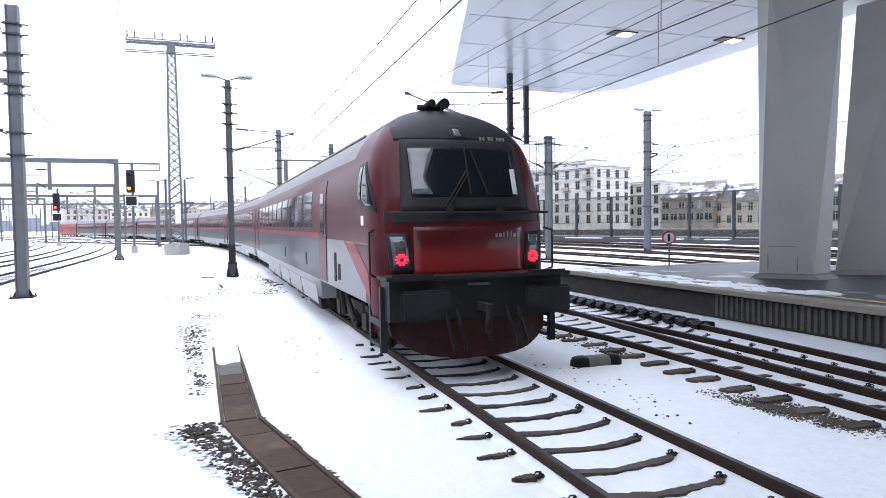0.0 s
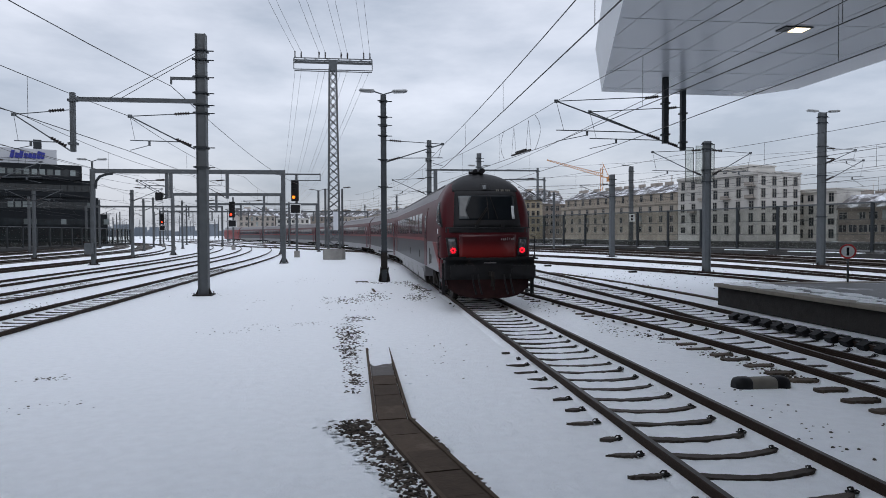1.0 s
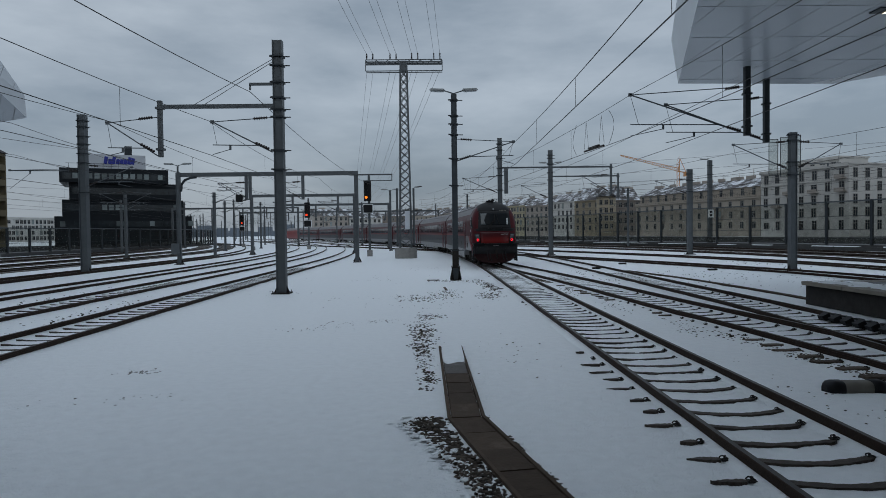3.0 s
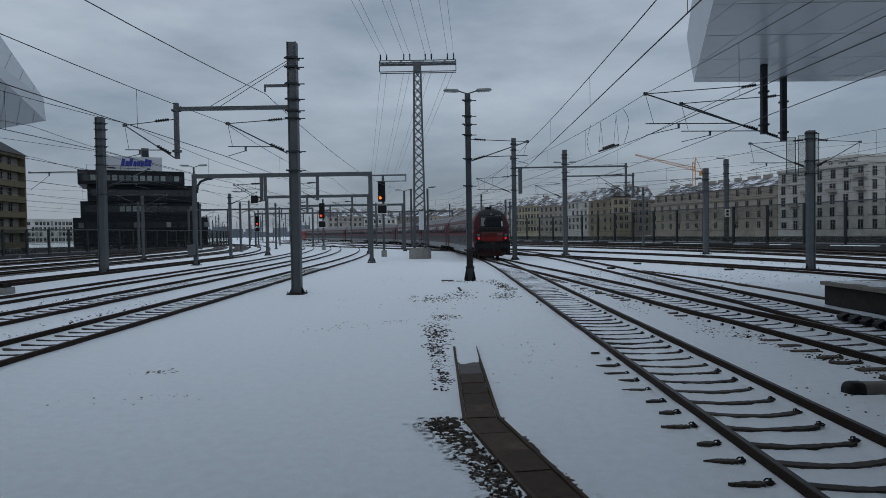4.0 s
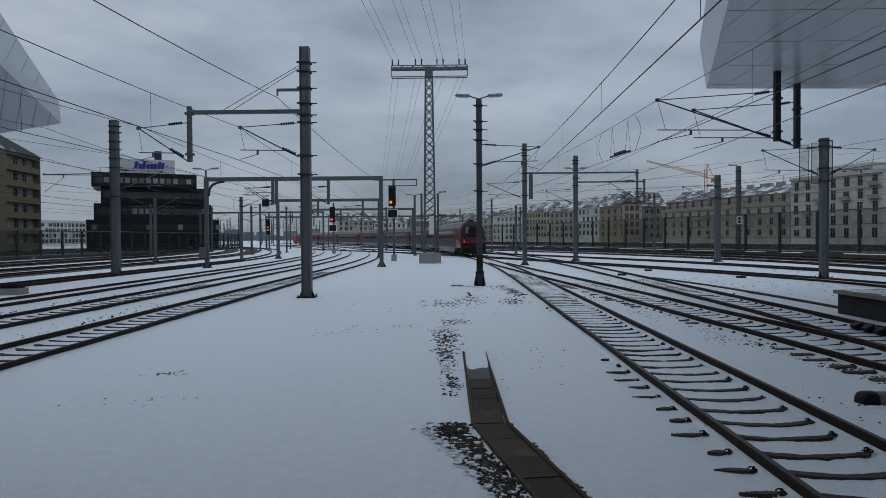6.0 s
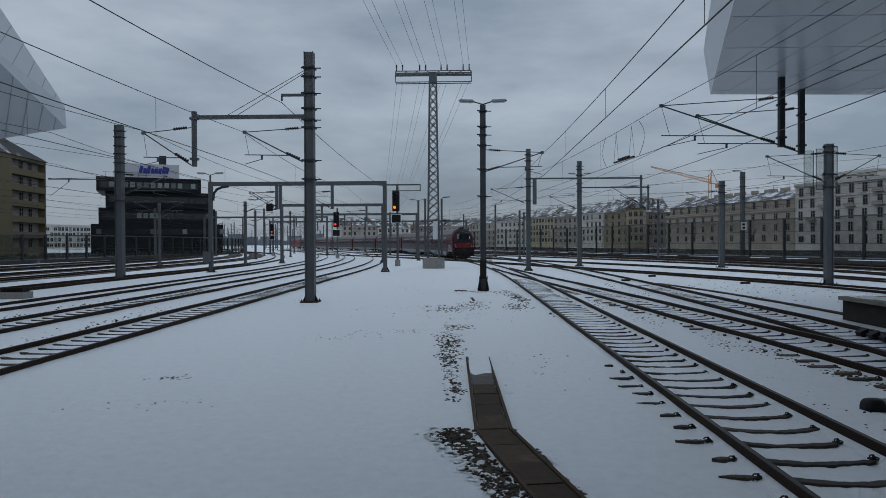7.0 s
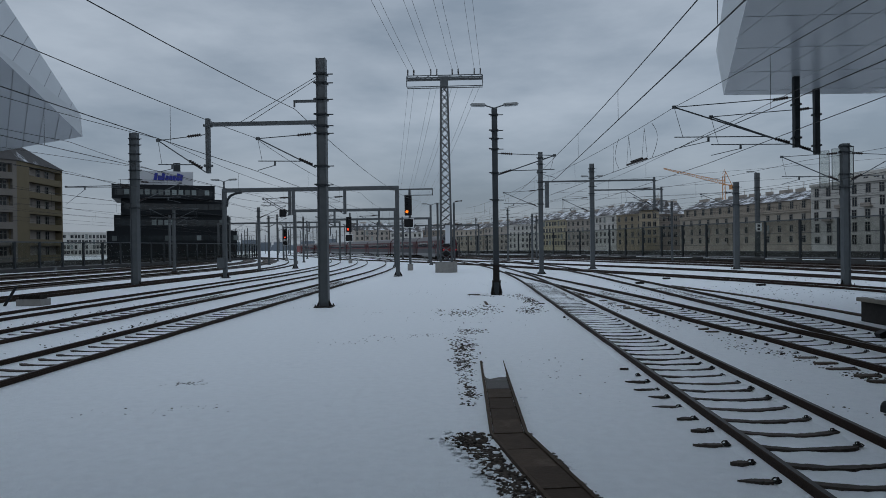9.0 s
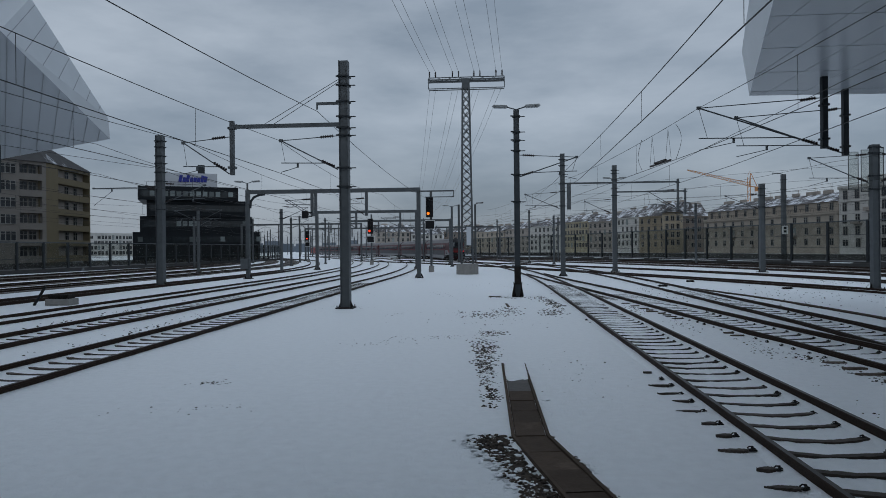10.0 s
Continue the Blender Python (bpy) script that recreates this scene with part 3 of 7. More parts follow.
def skin_x(y, z):
    """Half width of the control car's skin at y behind its foremost plane and height z."""
    full = side_x(z)
    if y >= nose_y(full, z, 1.0):
        return full
    lo, hi = 0.0, full
    for _ in range(18):
        x = (lo + hi) / 2
        if nose_y(x, z, nose_k(x, z)) < y:
            lo = x
        else:
            hi = x
    return lo


def skin_patch(lim, z0, z1, s, off, ny=10, nz=10):
    """A piece laid on the control car's side and round its corner. lim(z) gives its y limits."""
    bm = B()
    front, back = [], []
    for j in range(nz + 1):
        z = z0 + (z1 - z0) * j / nz
        a, b = lim(z)
        f, k = [], []
        for i in range(ny + 1):
            y = a + (b - a) * i / ny
            x = skin_x(y, z)
            f.append(bm.verts.new((s * (x + off), y - off * .4, z)))
            k.append(bm.verts.new((s * (x - .03), y, z)))
        front.append(f), back.append(k)
    for j in range(nz):
        for i in range(ny):
            bm.faces.new((front[j][i], front[j][i + 1], front[j + 1][i + 1], front[j + 1][i])).smooth = True
    loop = [(0, i) for i in range(ny)] + [(j, ny) for j in range(nz)] + [(nz, i) for i in range(ny, 0, -1)] + [(j, 0) for j in range(nz, 0, -1)]
    for (a, b), (c, d) in zip(loop, loop[1:] + loop[:1]):
        bm.faces.new((front[a][b], front[c][d], back[c][d], back[a][b]))
    return bm


def livery(y, z, length, nose):
    """Material slot: 0 wine red, 1 bright red, 2 mid grey, 3 light grey, 4 roof, 5 black."""
    if z > 3.4:
        return (0 if z < 3.78 else 5) if nose and y < 2.0 else 4
    if nose and y < 1.0:
        return 0
    if z < 0.98:
        return 3
    if nose and y < 5.6:
        return 3 if z < 1.9 else 0
    if z < 1.9:
        return 2
    if z < 2.02:
        return 1
    return 0


def car_body(length, nose):
    bm = B()
    rings = []
    ks = [0.0, 0.25, 0.5, 0.7, 0.86, 0.92, 0.96, 0.985, 1.0] if nose else [0.0, 1.0]
    c = bm.verts.new((0, nose_y(0, 2.2, 0) if nose else 0.0, 2.2))
    for k in ks[1:]:
        ring = []
        for x, z in PROFILE:
            px, pz = x * k, 2.2 + (z - 2.2) * k
            ring.append(bm.verts.new((px, nose_y(px, pz, k) if nose else 0.0, pz)))
        rings.append(ring)
    ys = ([1.0, 1.6, 2.2, 3.0, 3.6, 4.2, 5.0, 5.55, 5.6, 9.0] if nose else [0.05, 0.5]) + [length - 0.5, length]
    edge = [v.co.y for v in rings[-1]]
    for y in ys:
        rings.append([bm.verts.new((x, max(y, e + 0.02), max(z, 0.95) if nose and y < 5.6 else z)) for (x, z), e in zip(PROFILE, edge)])
    n = len(PROFILE)
    for i in range(n):
        f = bm.faces.new((c, rings[0][i], rings[0][(i + 1) % n]))
        f.material_index = 0
    for a, b in zip(rings, rings[1:]):
        for i in range(n):
            f = bm.faces.new((a[i], a[(i + 1) % n], b[(i + 1) % n], b[i]))
            m = f.calc_center_median()
            f.material_index = livery(m.y, m.z, length, nose)
            f.smooth = True
    bm.faces.new(rings[-1]).material_index = 5
    return bm


def face_patch(outline, z0, z1, off, nx=12, nz=12):
    """A piece laid on the curved face. outline(z) gives its x limits."""
    bm = B()
    g = []
    for j in range(nz + 1):
        z = z0 + (z1 - z0) * j / nz
        a, b = outline(z)
        row = []
        for i in range(nx + 1):
            x = a + (b - a) * i / nx
            k = nose_k(x, z)
            row.append((x, nose_y(x, z, k) - off, z))
        g.append(row)
    front = [[bm.verts.new(p) for p in r] for r in g]
    back = [[bm.verts.new((x, y + off + 0.03, z)) for x, y, z in r] for r in g]
    for j in range(nz):
        for i in range(nx):
            f = bm.faces.new((front[j][i], front[j][i + 1], front[j + 1][i + 1], front[j + 1][i]))
            f.smooth = True
    loop = [(0, i) for i in range(nx)] + [(j, nx) for j in range(nz)] + [(nz, i) for i in range(nx, 0, -1)] + [(j, 0) for j in range(nz, 0, -1)]
    for (a, b), (c, d) in zip(loop, loop[1:] + loop[:1]):
        bm.faces.new((front[a][b], front[c][d], back[c][d], back[a][b]))
    return bm


def side_panel(y0, y1, z0, z1, sgn, out=0.006, nz=4, slant=0.0):
    """A plate on the side wall that follows its curve."""
    bm = B()
    rows = []
    for j in range(nz + 1):
        z = z0 + (z1 - z0) * j / nz
        x = side_x(z)
        sl = slant * (j / nz)
        rows.append([bm.verts.new((sgn * (x + o), y, z)) for y, o in ((y0 + sl, -.02), (y0 + sl, out), (y1, out), (y1, -.02))])
    for a, b in zip(rows, rows[1:]):
        for i in range(3):
            bm.faces.new((a[i], a[i + 1], b[i + 1], b[i]))
    bm.faces.new(rows[0])
    bm.faces.new(rows[-1][::-1])
    return bm


def wheelset_mesh(r=0.46):
    bm = B()
    for s in (-1, 1):
        cy(bm, (s * .68, 0, 0), (s * .82, 0, 0), r, 20)
        cy(bm, (s * .65, 0, 0), (s * .68, 0, 0), r + 0.03, 20)
        cy(bm, (s * .82, 0, 0), (s * .9, 0, 0), 0.13, 10)
    cy(bm, (-.68, 0, 0), (.68, 0, 0), 0.09, 8)
    return mesh("wheelset", bm, M_UNDER)


def bogie_bm():
    bm = B()
    for s in (-1, 1):
        bx(bm, (s * 1.0, 0, 0.62), (0.16, 3.4, 0.22))
        bx(bm, (s * 1.02, 0, 0.45), (0.18, 0.9, 0.2))
        for y in (-1.25, 1.25):
            bx(bm, (s * 1.03, y, 0.46), (0.24, 0.34, 0.3))
            cy(bm, (s * 1.03, y - .3, 0.5), (s * 1.03, y - .3, 0.85), 0.1, 8)
            cy(bm, (s * 1.03, y + .3, 0.5), (s * 1.03, y + .3, 0.85), 0.1, 8)
        cy(bm, (s * 1.15, -.5, 0.4), (s * 1.22, .2, 1.0), 0.05, 6)
        cy(bm, (s * 1.12, .7, 0.35), (s * 1.12, 1.0, 0.9), 0.05, 6)
    bx(bm, (0, 0, 0.6), (2.0, 0.5, 0.25))
    bx(bm, (0, 1.75, 0.45), (2.0, 0.1, 0.2))
    bx(bm, (0, -1.75, 0.45), (2.0, 0.1, 0.2))
    return bm


WHEELSET = wheelset_mesh()
BOGIE = mesh("bogie", bogie_bm(), M_UNDER)
CAR_L, PIVOT = 26.2, 3.6     # coach length, and the bogie centres' distance from its ends
SPIN = []


def underparts(car, length, wheels):
    for y in (PIVOT, length - PIVOT):
        b = part("bogie", BOGIE, None, car, m=Matrix.Translation((0, y, 0)))
        for dy in (-1.25, 1.25):
            w = part("wheelset", WHEELSET, None, b, m=Matrix.Translation((0, dy, 0.46)))
            if wheels:
                SPIN.append(w)
    bm = B()
    bx(bm, (0, length / 2, 0.62), (2.3, length - 12, 0.5))
    for i in range(5):
        bx(bm, (0, 7.4 + 2.7 * i, 0.42), (2.5, 1.9, 0.42))
    part("underframe", bm, M_UNDER, car)
    for s in (-1, 1):
        for y0, y1 in ((6.3, 8.9), (9.15, 11.8), (12.05, 14.6), (14.85, 17.3), (17.55, length - 6.3)):
            bm = B()
            bx(bm, (s * 1.34, (y0 + y1) / 2, 0.58), (0.05, y1 - y0, 0.46), ry=s * 0.14)
            part("skirt", bm, M_TLIGHT, car, "pale grey dirty skirt panel")


def coach_windows(car, ys, width=1.35):
    for s in (-1, 1):
        for y in ys:
            part("window", side_panel(y, y + width, 2.14, 2.98, s, 0.008), M_TGLASS, car)


def doors(car, ys, low=0.62):
    for s in (-1, 1):
        for y in ys:
            d = part("door", side_panel(y, y + 0.95, low, 3.1, s, 0.014, nz=8), (M_WINE,), car, "wine-red entrance door")
            part("door_window", side_panel(y + .25, y + 0.7, 2.0, 2.85, s, 0.02), M_TGLASS, d)


def roof_gear(car, length):
    bm = B()
    for s in (-1, 1):
        bx(bm, (s * 0.98, length / 2 + .5, 3.785), (0.04, length - 4.4, 0.035))
    part("roof_rail", bm, M_TROOF, car)


def control_car():
    car = thing("control_car", "dark red and black driving trailer at the tail of a train", "train car", "train cars")
    part("body", car_body(CAR_L, True), (M_WINE, M_BRIGHT, M_TGREY, M_TLIGHT, M_TROOF, M_TBLACK), car, "wine-red body with grey lower panels")
    part("roof_cap", face_patch(lambda z: (-min(side_x(z) * 0.97 - 0.03, 1.0 + 0.1 * (3.7 - z)), min(side_x(z) * 0.97 - 0.03, 1.0 + 0.1 * (3.7 - z))), 3.46, 4.07, 0.008, 16, 12), M_TBLACK, car, "sooty black roof front")
    # real black surround, drawn wider so its black also stands for the border's shade
    msk = part("window_mask", face_patch(lambda z: (-1.04 + 0.08 * (z - 2.4), 1.04 - 0.08 * (z - 2.4)), 2.37, 3.47, 0.014), M_TBLACK, car, "black windscreen surround widened over the shaded border")
    part("windscreen", face_patch(lambda z: (-.87, .87), 2.58, 3.34, 0.022), M_SCREEN, car, "large tinted windscreen")
    # pale reflection on the screen's left, painted as a patch
    part("painted_reflection", face_patch(lambda z: (-.86, -.66 + 0.42 * abs(z - 2.86)), 2.62, 3.32, 0.026, 6, 8), M_REFL_LAMP, msk)
    part("side_glimpse", face_patch(lambda z: (.76, .85), 2.62, 3.02, 0.026, 4, 6), M_CABPALE, msk)
    part("lower_band", face_patch(lambda z: (-1.27, 1.27), 2.2, 2.37, 0.008), M_TBLACK, car)
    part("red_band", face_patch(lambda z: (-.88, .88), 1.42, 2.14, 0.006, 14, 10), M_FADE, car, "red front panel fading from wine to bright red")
    part("head_window", face_patch(lambda z: (-0.13, 0.13), 3.5, 3.72, 0.02), M_BLACK, car)
    part("head_lamp", face_patch(lambda z: (-0.08, 0.02), 3.53, 3.66, 0.026, 4, 4), M_REFL_LAMP, car)
    for i in range(7):
        bm = B()
        bx(bm, (0.34 + 0.056 * i + (0.04 if i > 1 else 0) + (.04 if i > 3 else 0), nose_y(0.34 + 0.066 * i, 3.5, nose_k(.34 + .066 * i, 3.5)) - 0.012, 3.5), (0.036, 0.012, 0.06), rx=-0.4, rz=.18)
        part("number_bar", bm, M_BOX, car)
    for i, (w, h) in enumerate(((.04, .07), (.065, .07), (.025, .09), (.025, .11), (.025, .1), (.065, .07), (.04, .1))):
        bm = B()
        bx(bm, (0.4 + 0.066 * i, nose_y(0.4 + .066 * i, 2.0, 0.4) - 0.008, 1.965 + h * .4), (w * .75, 0.012, h * .8), rz=.08)
        part("emblem_bar", bm, M_SILVER, car)
    for s in (-1, 1):
        xa = lambda z: .89 + .12 * (z - 1.46)
        lim = (lambda z: (xa(z), xa(z) + .31)) if s > 0 else (lambda z: (-xa(z) - .31, -xa(z)))
        u = part("light_unit", face_patch(lim, 1.46, 2.05, 0.018, 6, 8), M_TBLACK, car, "black light housing")
        lim2 = (lambda z: (xa(z) + .04, xa(z) + .26)) if s > 0 else (lambda z: (-xa(z) - .26, -xa(z) - .04))
        part("lens", face_patch(lim2, 1.5, 2.0, 0.024, 4, 4), M_LENS, u, "clear glossy lens cover")
        xc = s * 1.06
        y0 = nose_y(xc, 1.66, nose_k(xc, 1.66)) - 0.05
        bm = B()
        for k in range(10):
            a = 2 * math.pi * k / 10
            for rr in (0.05, 0.078):
                px, pz = xc + rr * math.cos(a), 1.66 + rr * math.sin(a)
                cy(bm, (px, y0 + .05, pz), (px, y0 - 0.02, pz), 0.013, 6)
        part("tail_lamp", bm, M_TAIL, u, "lit red ring of tail lights")
        bm = B()
        cy(bm, (xc, y0 + .05, 1.88), (xc, y0 - 0.015, 1.88), 0.06, 16)
        part("head_lamp", bm, M_LAMPDIM, u)
        # hand rail beside the lamps
        bm = B()
        xr = s * 1.4
        yr = 0.42
        for p, q in (((xr, yr, 2.1), (s * 1.5, yr - .12, 2.06)), ((s * 1.5, yr - .12, 2.06), (s * 1.5, yr - .12, 1.46)), ((s * 1.5, yr - .12, 1.46), (xr, yr, 1.4))):
            cy(bm, p, q, 0.016, 6)
        part("handrail", bm, M_TBLACK, car)
        # buffer
        b = B()
        bx(b, (s * 0.93, -0.6, 1.06), (0.72, 0.08, 0.42))
        for v in b.verts:
            if abs(v.co.x) < .7 and v.co.z < 1.0:
                v.co.z += .14
        bmesh.ops.bevel(b, geom=b.edges[:], offset=0.035, segments=2, affect="EDGES")
        cy(b, (s * 0.95, -0.57, 1.07), (s * 0.95, -.1, 1.07), 0.11, 12)
        cy(b, (s * 0.95, -0.28, 1.07), (s * 0.95, 0.3, 1.07), 0.16, 12)
        part("buffer", b, M_TBLACK, car, "black rectangular buffer plate")
        # step recess at the corner
        bm = B()
        bx(bm, (s * 1.36, 0.42, 0.75), (0.1, 0.7, 0.1))
        bx(bm, (s * 1.36, 0.1, 0.8), (0.1, 0.08, 0.95))
        bx(bm, (s * 1.36, 0.75, 0.8), (0.1, 0.08, 0.95))
        bx(bm, (s * 1.34, 0.42, 0.42), (0.16, 0.66, 0.05))
        part("step", bm, M_TBLACK, car)
        # cab side window and door
        front = lambda z, e: .44 + e + .62 * (max(0.0, min(1.0, (z - 2.36) / .8)) ** 1.5)
        rear = lambda z, e: min(1.5 - e, .46 + max(0.0, z - 2.36) * 6.2 - e)
        cw = part("cab_window", skin_patch(lambda z: (front(z, 0), max(front(z, 0) + .02, rear(z, 0))), 2.36, 3.17, s, 0.012, 8, 14), M_TBLACK, car, "black rubber-framed cab side window")
        part("cab_glass", skin_patch(lambda z: (front(z, .07), max(front(z, .07) + .02, rear(z, .36))), 2.46, 3.1, s, 0.018, 8, 12), M_SCREEN, cw)
        part("cab_vent_glass", skin_patch(lambda z: (1.2, 1.42), 2.58, 3.1, s, 0.018, 4, 4), M_SCREEN, cw)
        diag = lambda z: .55 + (z - 1.06) * 2.35
        part("red_wedge", skin_patch(lambda z: (.66, max(.7, diag(z) - .72)), 1.0, 1.9, s, 0.004, 8, 16), M_WINE, car)
        part("red_diagonal", skin_patch(lambda z: (max(.67, diag(z) - .75), max(.69, diag(z) + .2)), 1.0, 1.9, s, 0.006, 6, 18), M_BRIGHT, car, "bright red diagonal stripe")
        part("vehicle_plate", side_panel(1.05, 1.22, 2.17, 2.32, s, 0.01), M_WHITE, car)
    bm = B()
    bx(bm, (0, 0.02, 1.1), (2.7, 0.5, 0.6))
    bx(bm, (0, -0.1, 1.42), (2.86, 0.56, 0.05))
    bx(bm, (-1.05, -0.36, 1.46), (0.6, 0.04, 0.04))
    bx(bm, (1.05, -0.36, 1.46), (0.6, 0.04, 0.04))
    part("buffer_beam", bm, M_TBLACK, car, "grimy black buffer beam")
    bm = B()
    for x in (-.35, .3):
        bx(bm, (0, -0.245, 1.3), (0.36, 0.02, 0.04))
    part("plate_bars", bm, M_SILVER, car)
    bm = B()
    bx(bm, (0, -0.45, 0.98), (0.09, 0.45, 0.12))
    cy(bm, (0, -0.62, 1.02), (0, -0.55, 0.62), 0.05, 8)
    cy(bm, (0.07, -0.5, 0.9), (0.05, -0.52, 0.5), 0.03, 8)
    part("coupling_hook", bm, M_UNDER, car)
    for x in (-.55, -.38, .4, .58):
        bm = B()
        pts = [(x, -.28, 0.95), (x, -.45, 0.75), (x + .05, -.5, 0.5), (x + .1, -.4, 0.38)]
        for p, q in zip(pts, pts[1:]):
            cy(bm, p, q, 0.028, 6)
        part("air_hose", bm, M_BLACK, car)
    bm = B()
    rows = []
    for i in range(17):
        x = -1.28 + 0.16 * i
        yy = -0.22 + 0.36 * (abs(x) / 1.2) ** 2
        zl = 0.24 + 0.3 * (abs(x) / 1.28) ** 4
        rows.append([bm.verts.new(p) for p in ((x, yy, 0.85), (x * .96, yy - 0.08, zl), (x * .96, yy + 0.06, zl), (x, yy + 0.2, 0.85))])
    for a, b in zip(rows, rows[1:]):
        for i in range(4):
            bm.faces.new((a[i], a[(i + 1) % 4], b[(i + 1) % 4], b[i]))
    bm.faces.new(rows[0]), bm.faces.new(rows[-1][::-1])
    part("snow_plough", bm, M_PLOUGH, car, "dirty dark red snow plough")
    bm = B()
    cy(bm, (-1.26, 0.0, 2.34), (1.26, 0.0, 2.34), 0.02, 8)
    for x in (-.35, .45):
        bx(bm, (x, 0.05, 2.38), (0.1, 0.14, 0.12))
    part("front_rail", bm, M_TBLACK, car)
    bm = B()
    on_face = lambda x, z: (x, nose_y(x, z, nose_k(x, z)) - 0.05, z)
    for (x0, z0), (x1, z1) in (((-.42, 2.42), (.0, 2.98)), ((-.36, 2.42), (.03, 2.95)), ((.02, 2.62), (.0, 3.32)), ((.3, 2.62), (.1, 3.3))):
        bm = B()
        for k in range(4):
            u, v = k / 4, (k + 1) / 4
            cy(bm, on_face(x0 + (x1 - x0) * u, z0 + (z1 - z0) * u), on_face(x0 + (x1 - x0) * v, z0 + (z1 - z0) * v), 0.013, 6)
        part("wiper", bm, M_UNDER, car)
    bm = B()
    for x in (-.18, .04):
        cy(bm, (x, 1.25, 4.17), (x, 1.85, 4.17), 0.09 if x > 0 else 0.065, 14, 0.04)
        bx(bm, (x, 1.6, 4.1), (0.06, 0.1, 0.1))
    cy(bm, (-.36, 1.5, 4.13), (.1, 1.5, 4.13), 0.05, 8)
    part("horn", bm, M_BLACK, car, "black roof horns")
    underparts(car, CAR_L, True)
    doors(car, (4.6, CAR_L - 1.6), 1.0)
    coach_windows(car, [6.6 + 1.75 * i for i in range(10)])
    for s in (-1, 1):
        for y, z in ((3.1, 1.15), (3.5, 1.1), (3.5, 1.35), (7.6, 1.2), (12.5, 1.2)):
            part("hatch", side_panel(y, y + 0.22, z, z + 0.3, s, 0.008), M_UNDER, car)
    roof_gear(car, CAR_L)
    return car


def coach():
    car = thing("coach", "wine-red passenger coach with grey lower panels and silver roof", "train car", "train cars")
    part("body", car_body(CAR_L, False), (M_WINE, M_BRIGHT, M_TGREY, M_TLIGHT, M_TROOF, M_TBLACK), car)
    underparts(car, CAR_L, False)
    doors(car, (1.0, CAR_L - 2.0))
    coach_windows(car, [2.8 + 1.78 * i for i in range(12)])
    roof_gear(car, CAR_L)
    bm = B()
    bx(bm, (0, -0.2, 2.1), (1.9, 0.46, 2.7))
    part("gangway", bm, M_BLACK, car)
    return car


def locomotive():
    car = thing("locomotive", "bright red electric locomotive at the head of the train", "locomotive")
    bm = car_body(19.0, False)
    for f in bm.faces:
        if f.material_index in (0, 1, 2, 3):
            f.material_index = 1
    part("body", bm, (M_WINE, M_BRIGHT, M_TGREY, M_TLIGHT, M_TROOF, M_TBLACK), car)
    for y in (PIVOT, 19 - PIVOT):
        b = part("bogie", BOGIE, None, car, m=Matrix.Translation((0, y, 0)))
        for dy in (-1.25, 1.25):
            part("wheelset", WHEELSET, None, b, m=Matrix.Translation((0, dy, 0.46)))
    for s in (-1, 1):
        for y in (0.8, 17.2):
            part("cab_window", side_panel(y, y + 0.9, 2.3, 3.0, s, 0.01), M_TGLASS, car)
    return car


CARS = [control_car(), coach()]
for _ in range(5):
    CARS.append(copy_thing(CARS[1], Matrix()))
CARS.append(locomotive())
PITCH = CAR_L + 0.7

T1_FINE = arc_line(T1_X, -12, 28, 350, 20, 560, 0.25)


def on_track(s):
    """Point on the main track at s metres along it, counted from y = 0."""
    i = max(0.0, (s + 12) / 0.25)
    k = min(int(i), len(T1_FINE) - 2)
    return T1_FINE[k][0].lerp(T1_FINE[k + 1][0], i - k)


def tail_at(t):
    """Where the train's tail stands on the track, in metres, at t seconds."""
    return 9.2 + 10.4 * t + 0.12 * t * t


def car_pose(s, length):
    a, b = on_track(s + PIVOT), on_track(s + length - PIVOT)
    d = (b - a).normalized()
    o = a - d * PIVOT
    return Matrix.Translation((o.x, o.y, 0)) @ Matrix.Rotation(math.atan2(-d.x, d.y), 4, "Z")


def motions():
    times = [i * 0.5 for i in range(21)]
    for i, c in enumerate(CARS):
        L = 19.0 if i == len(CARS) - 1 else CAR_L
        walk(c, [(t, car_pose(tail_at(t) + i * PITCH, L)) for t in times])
    for w in SPIN:
        y = w.location.y
        rows = []
        for f in range(301):
            t = f / 30
            rows.append((t, Matrix.Translation((0, y, 0.46)) @ Matrix.Rotation(-(tail_at(t) - tail_at(0)) / 0.46, 4, "X")))
        walk(w, rows)


# ---------------------------------------------------------------- platform, canopy and columns
PX, PY = 11.2, 20.1


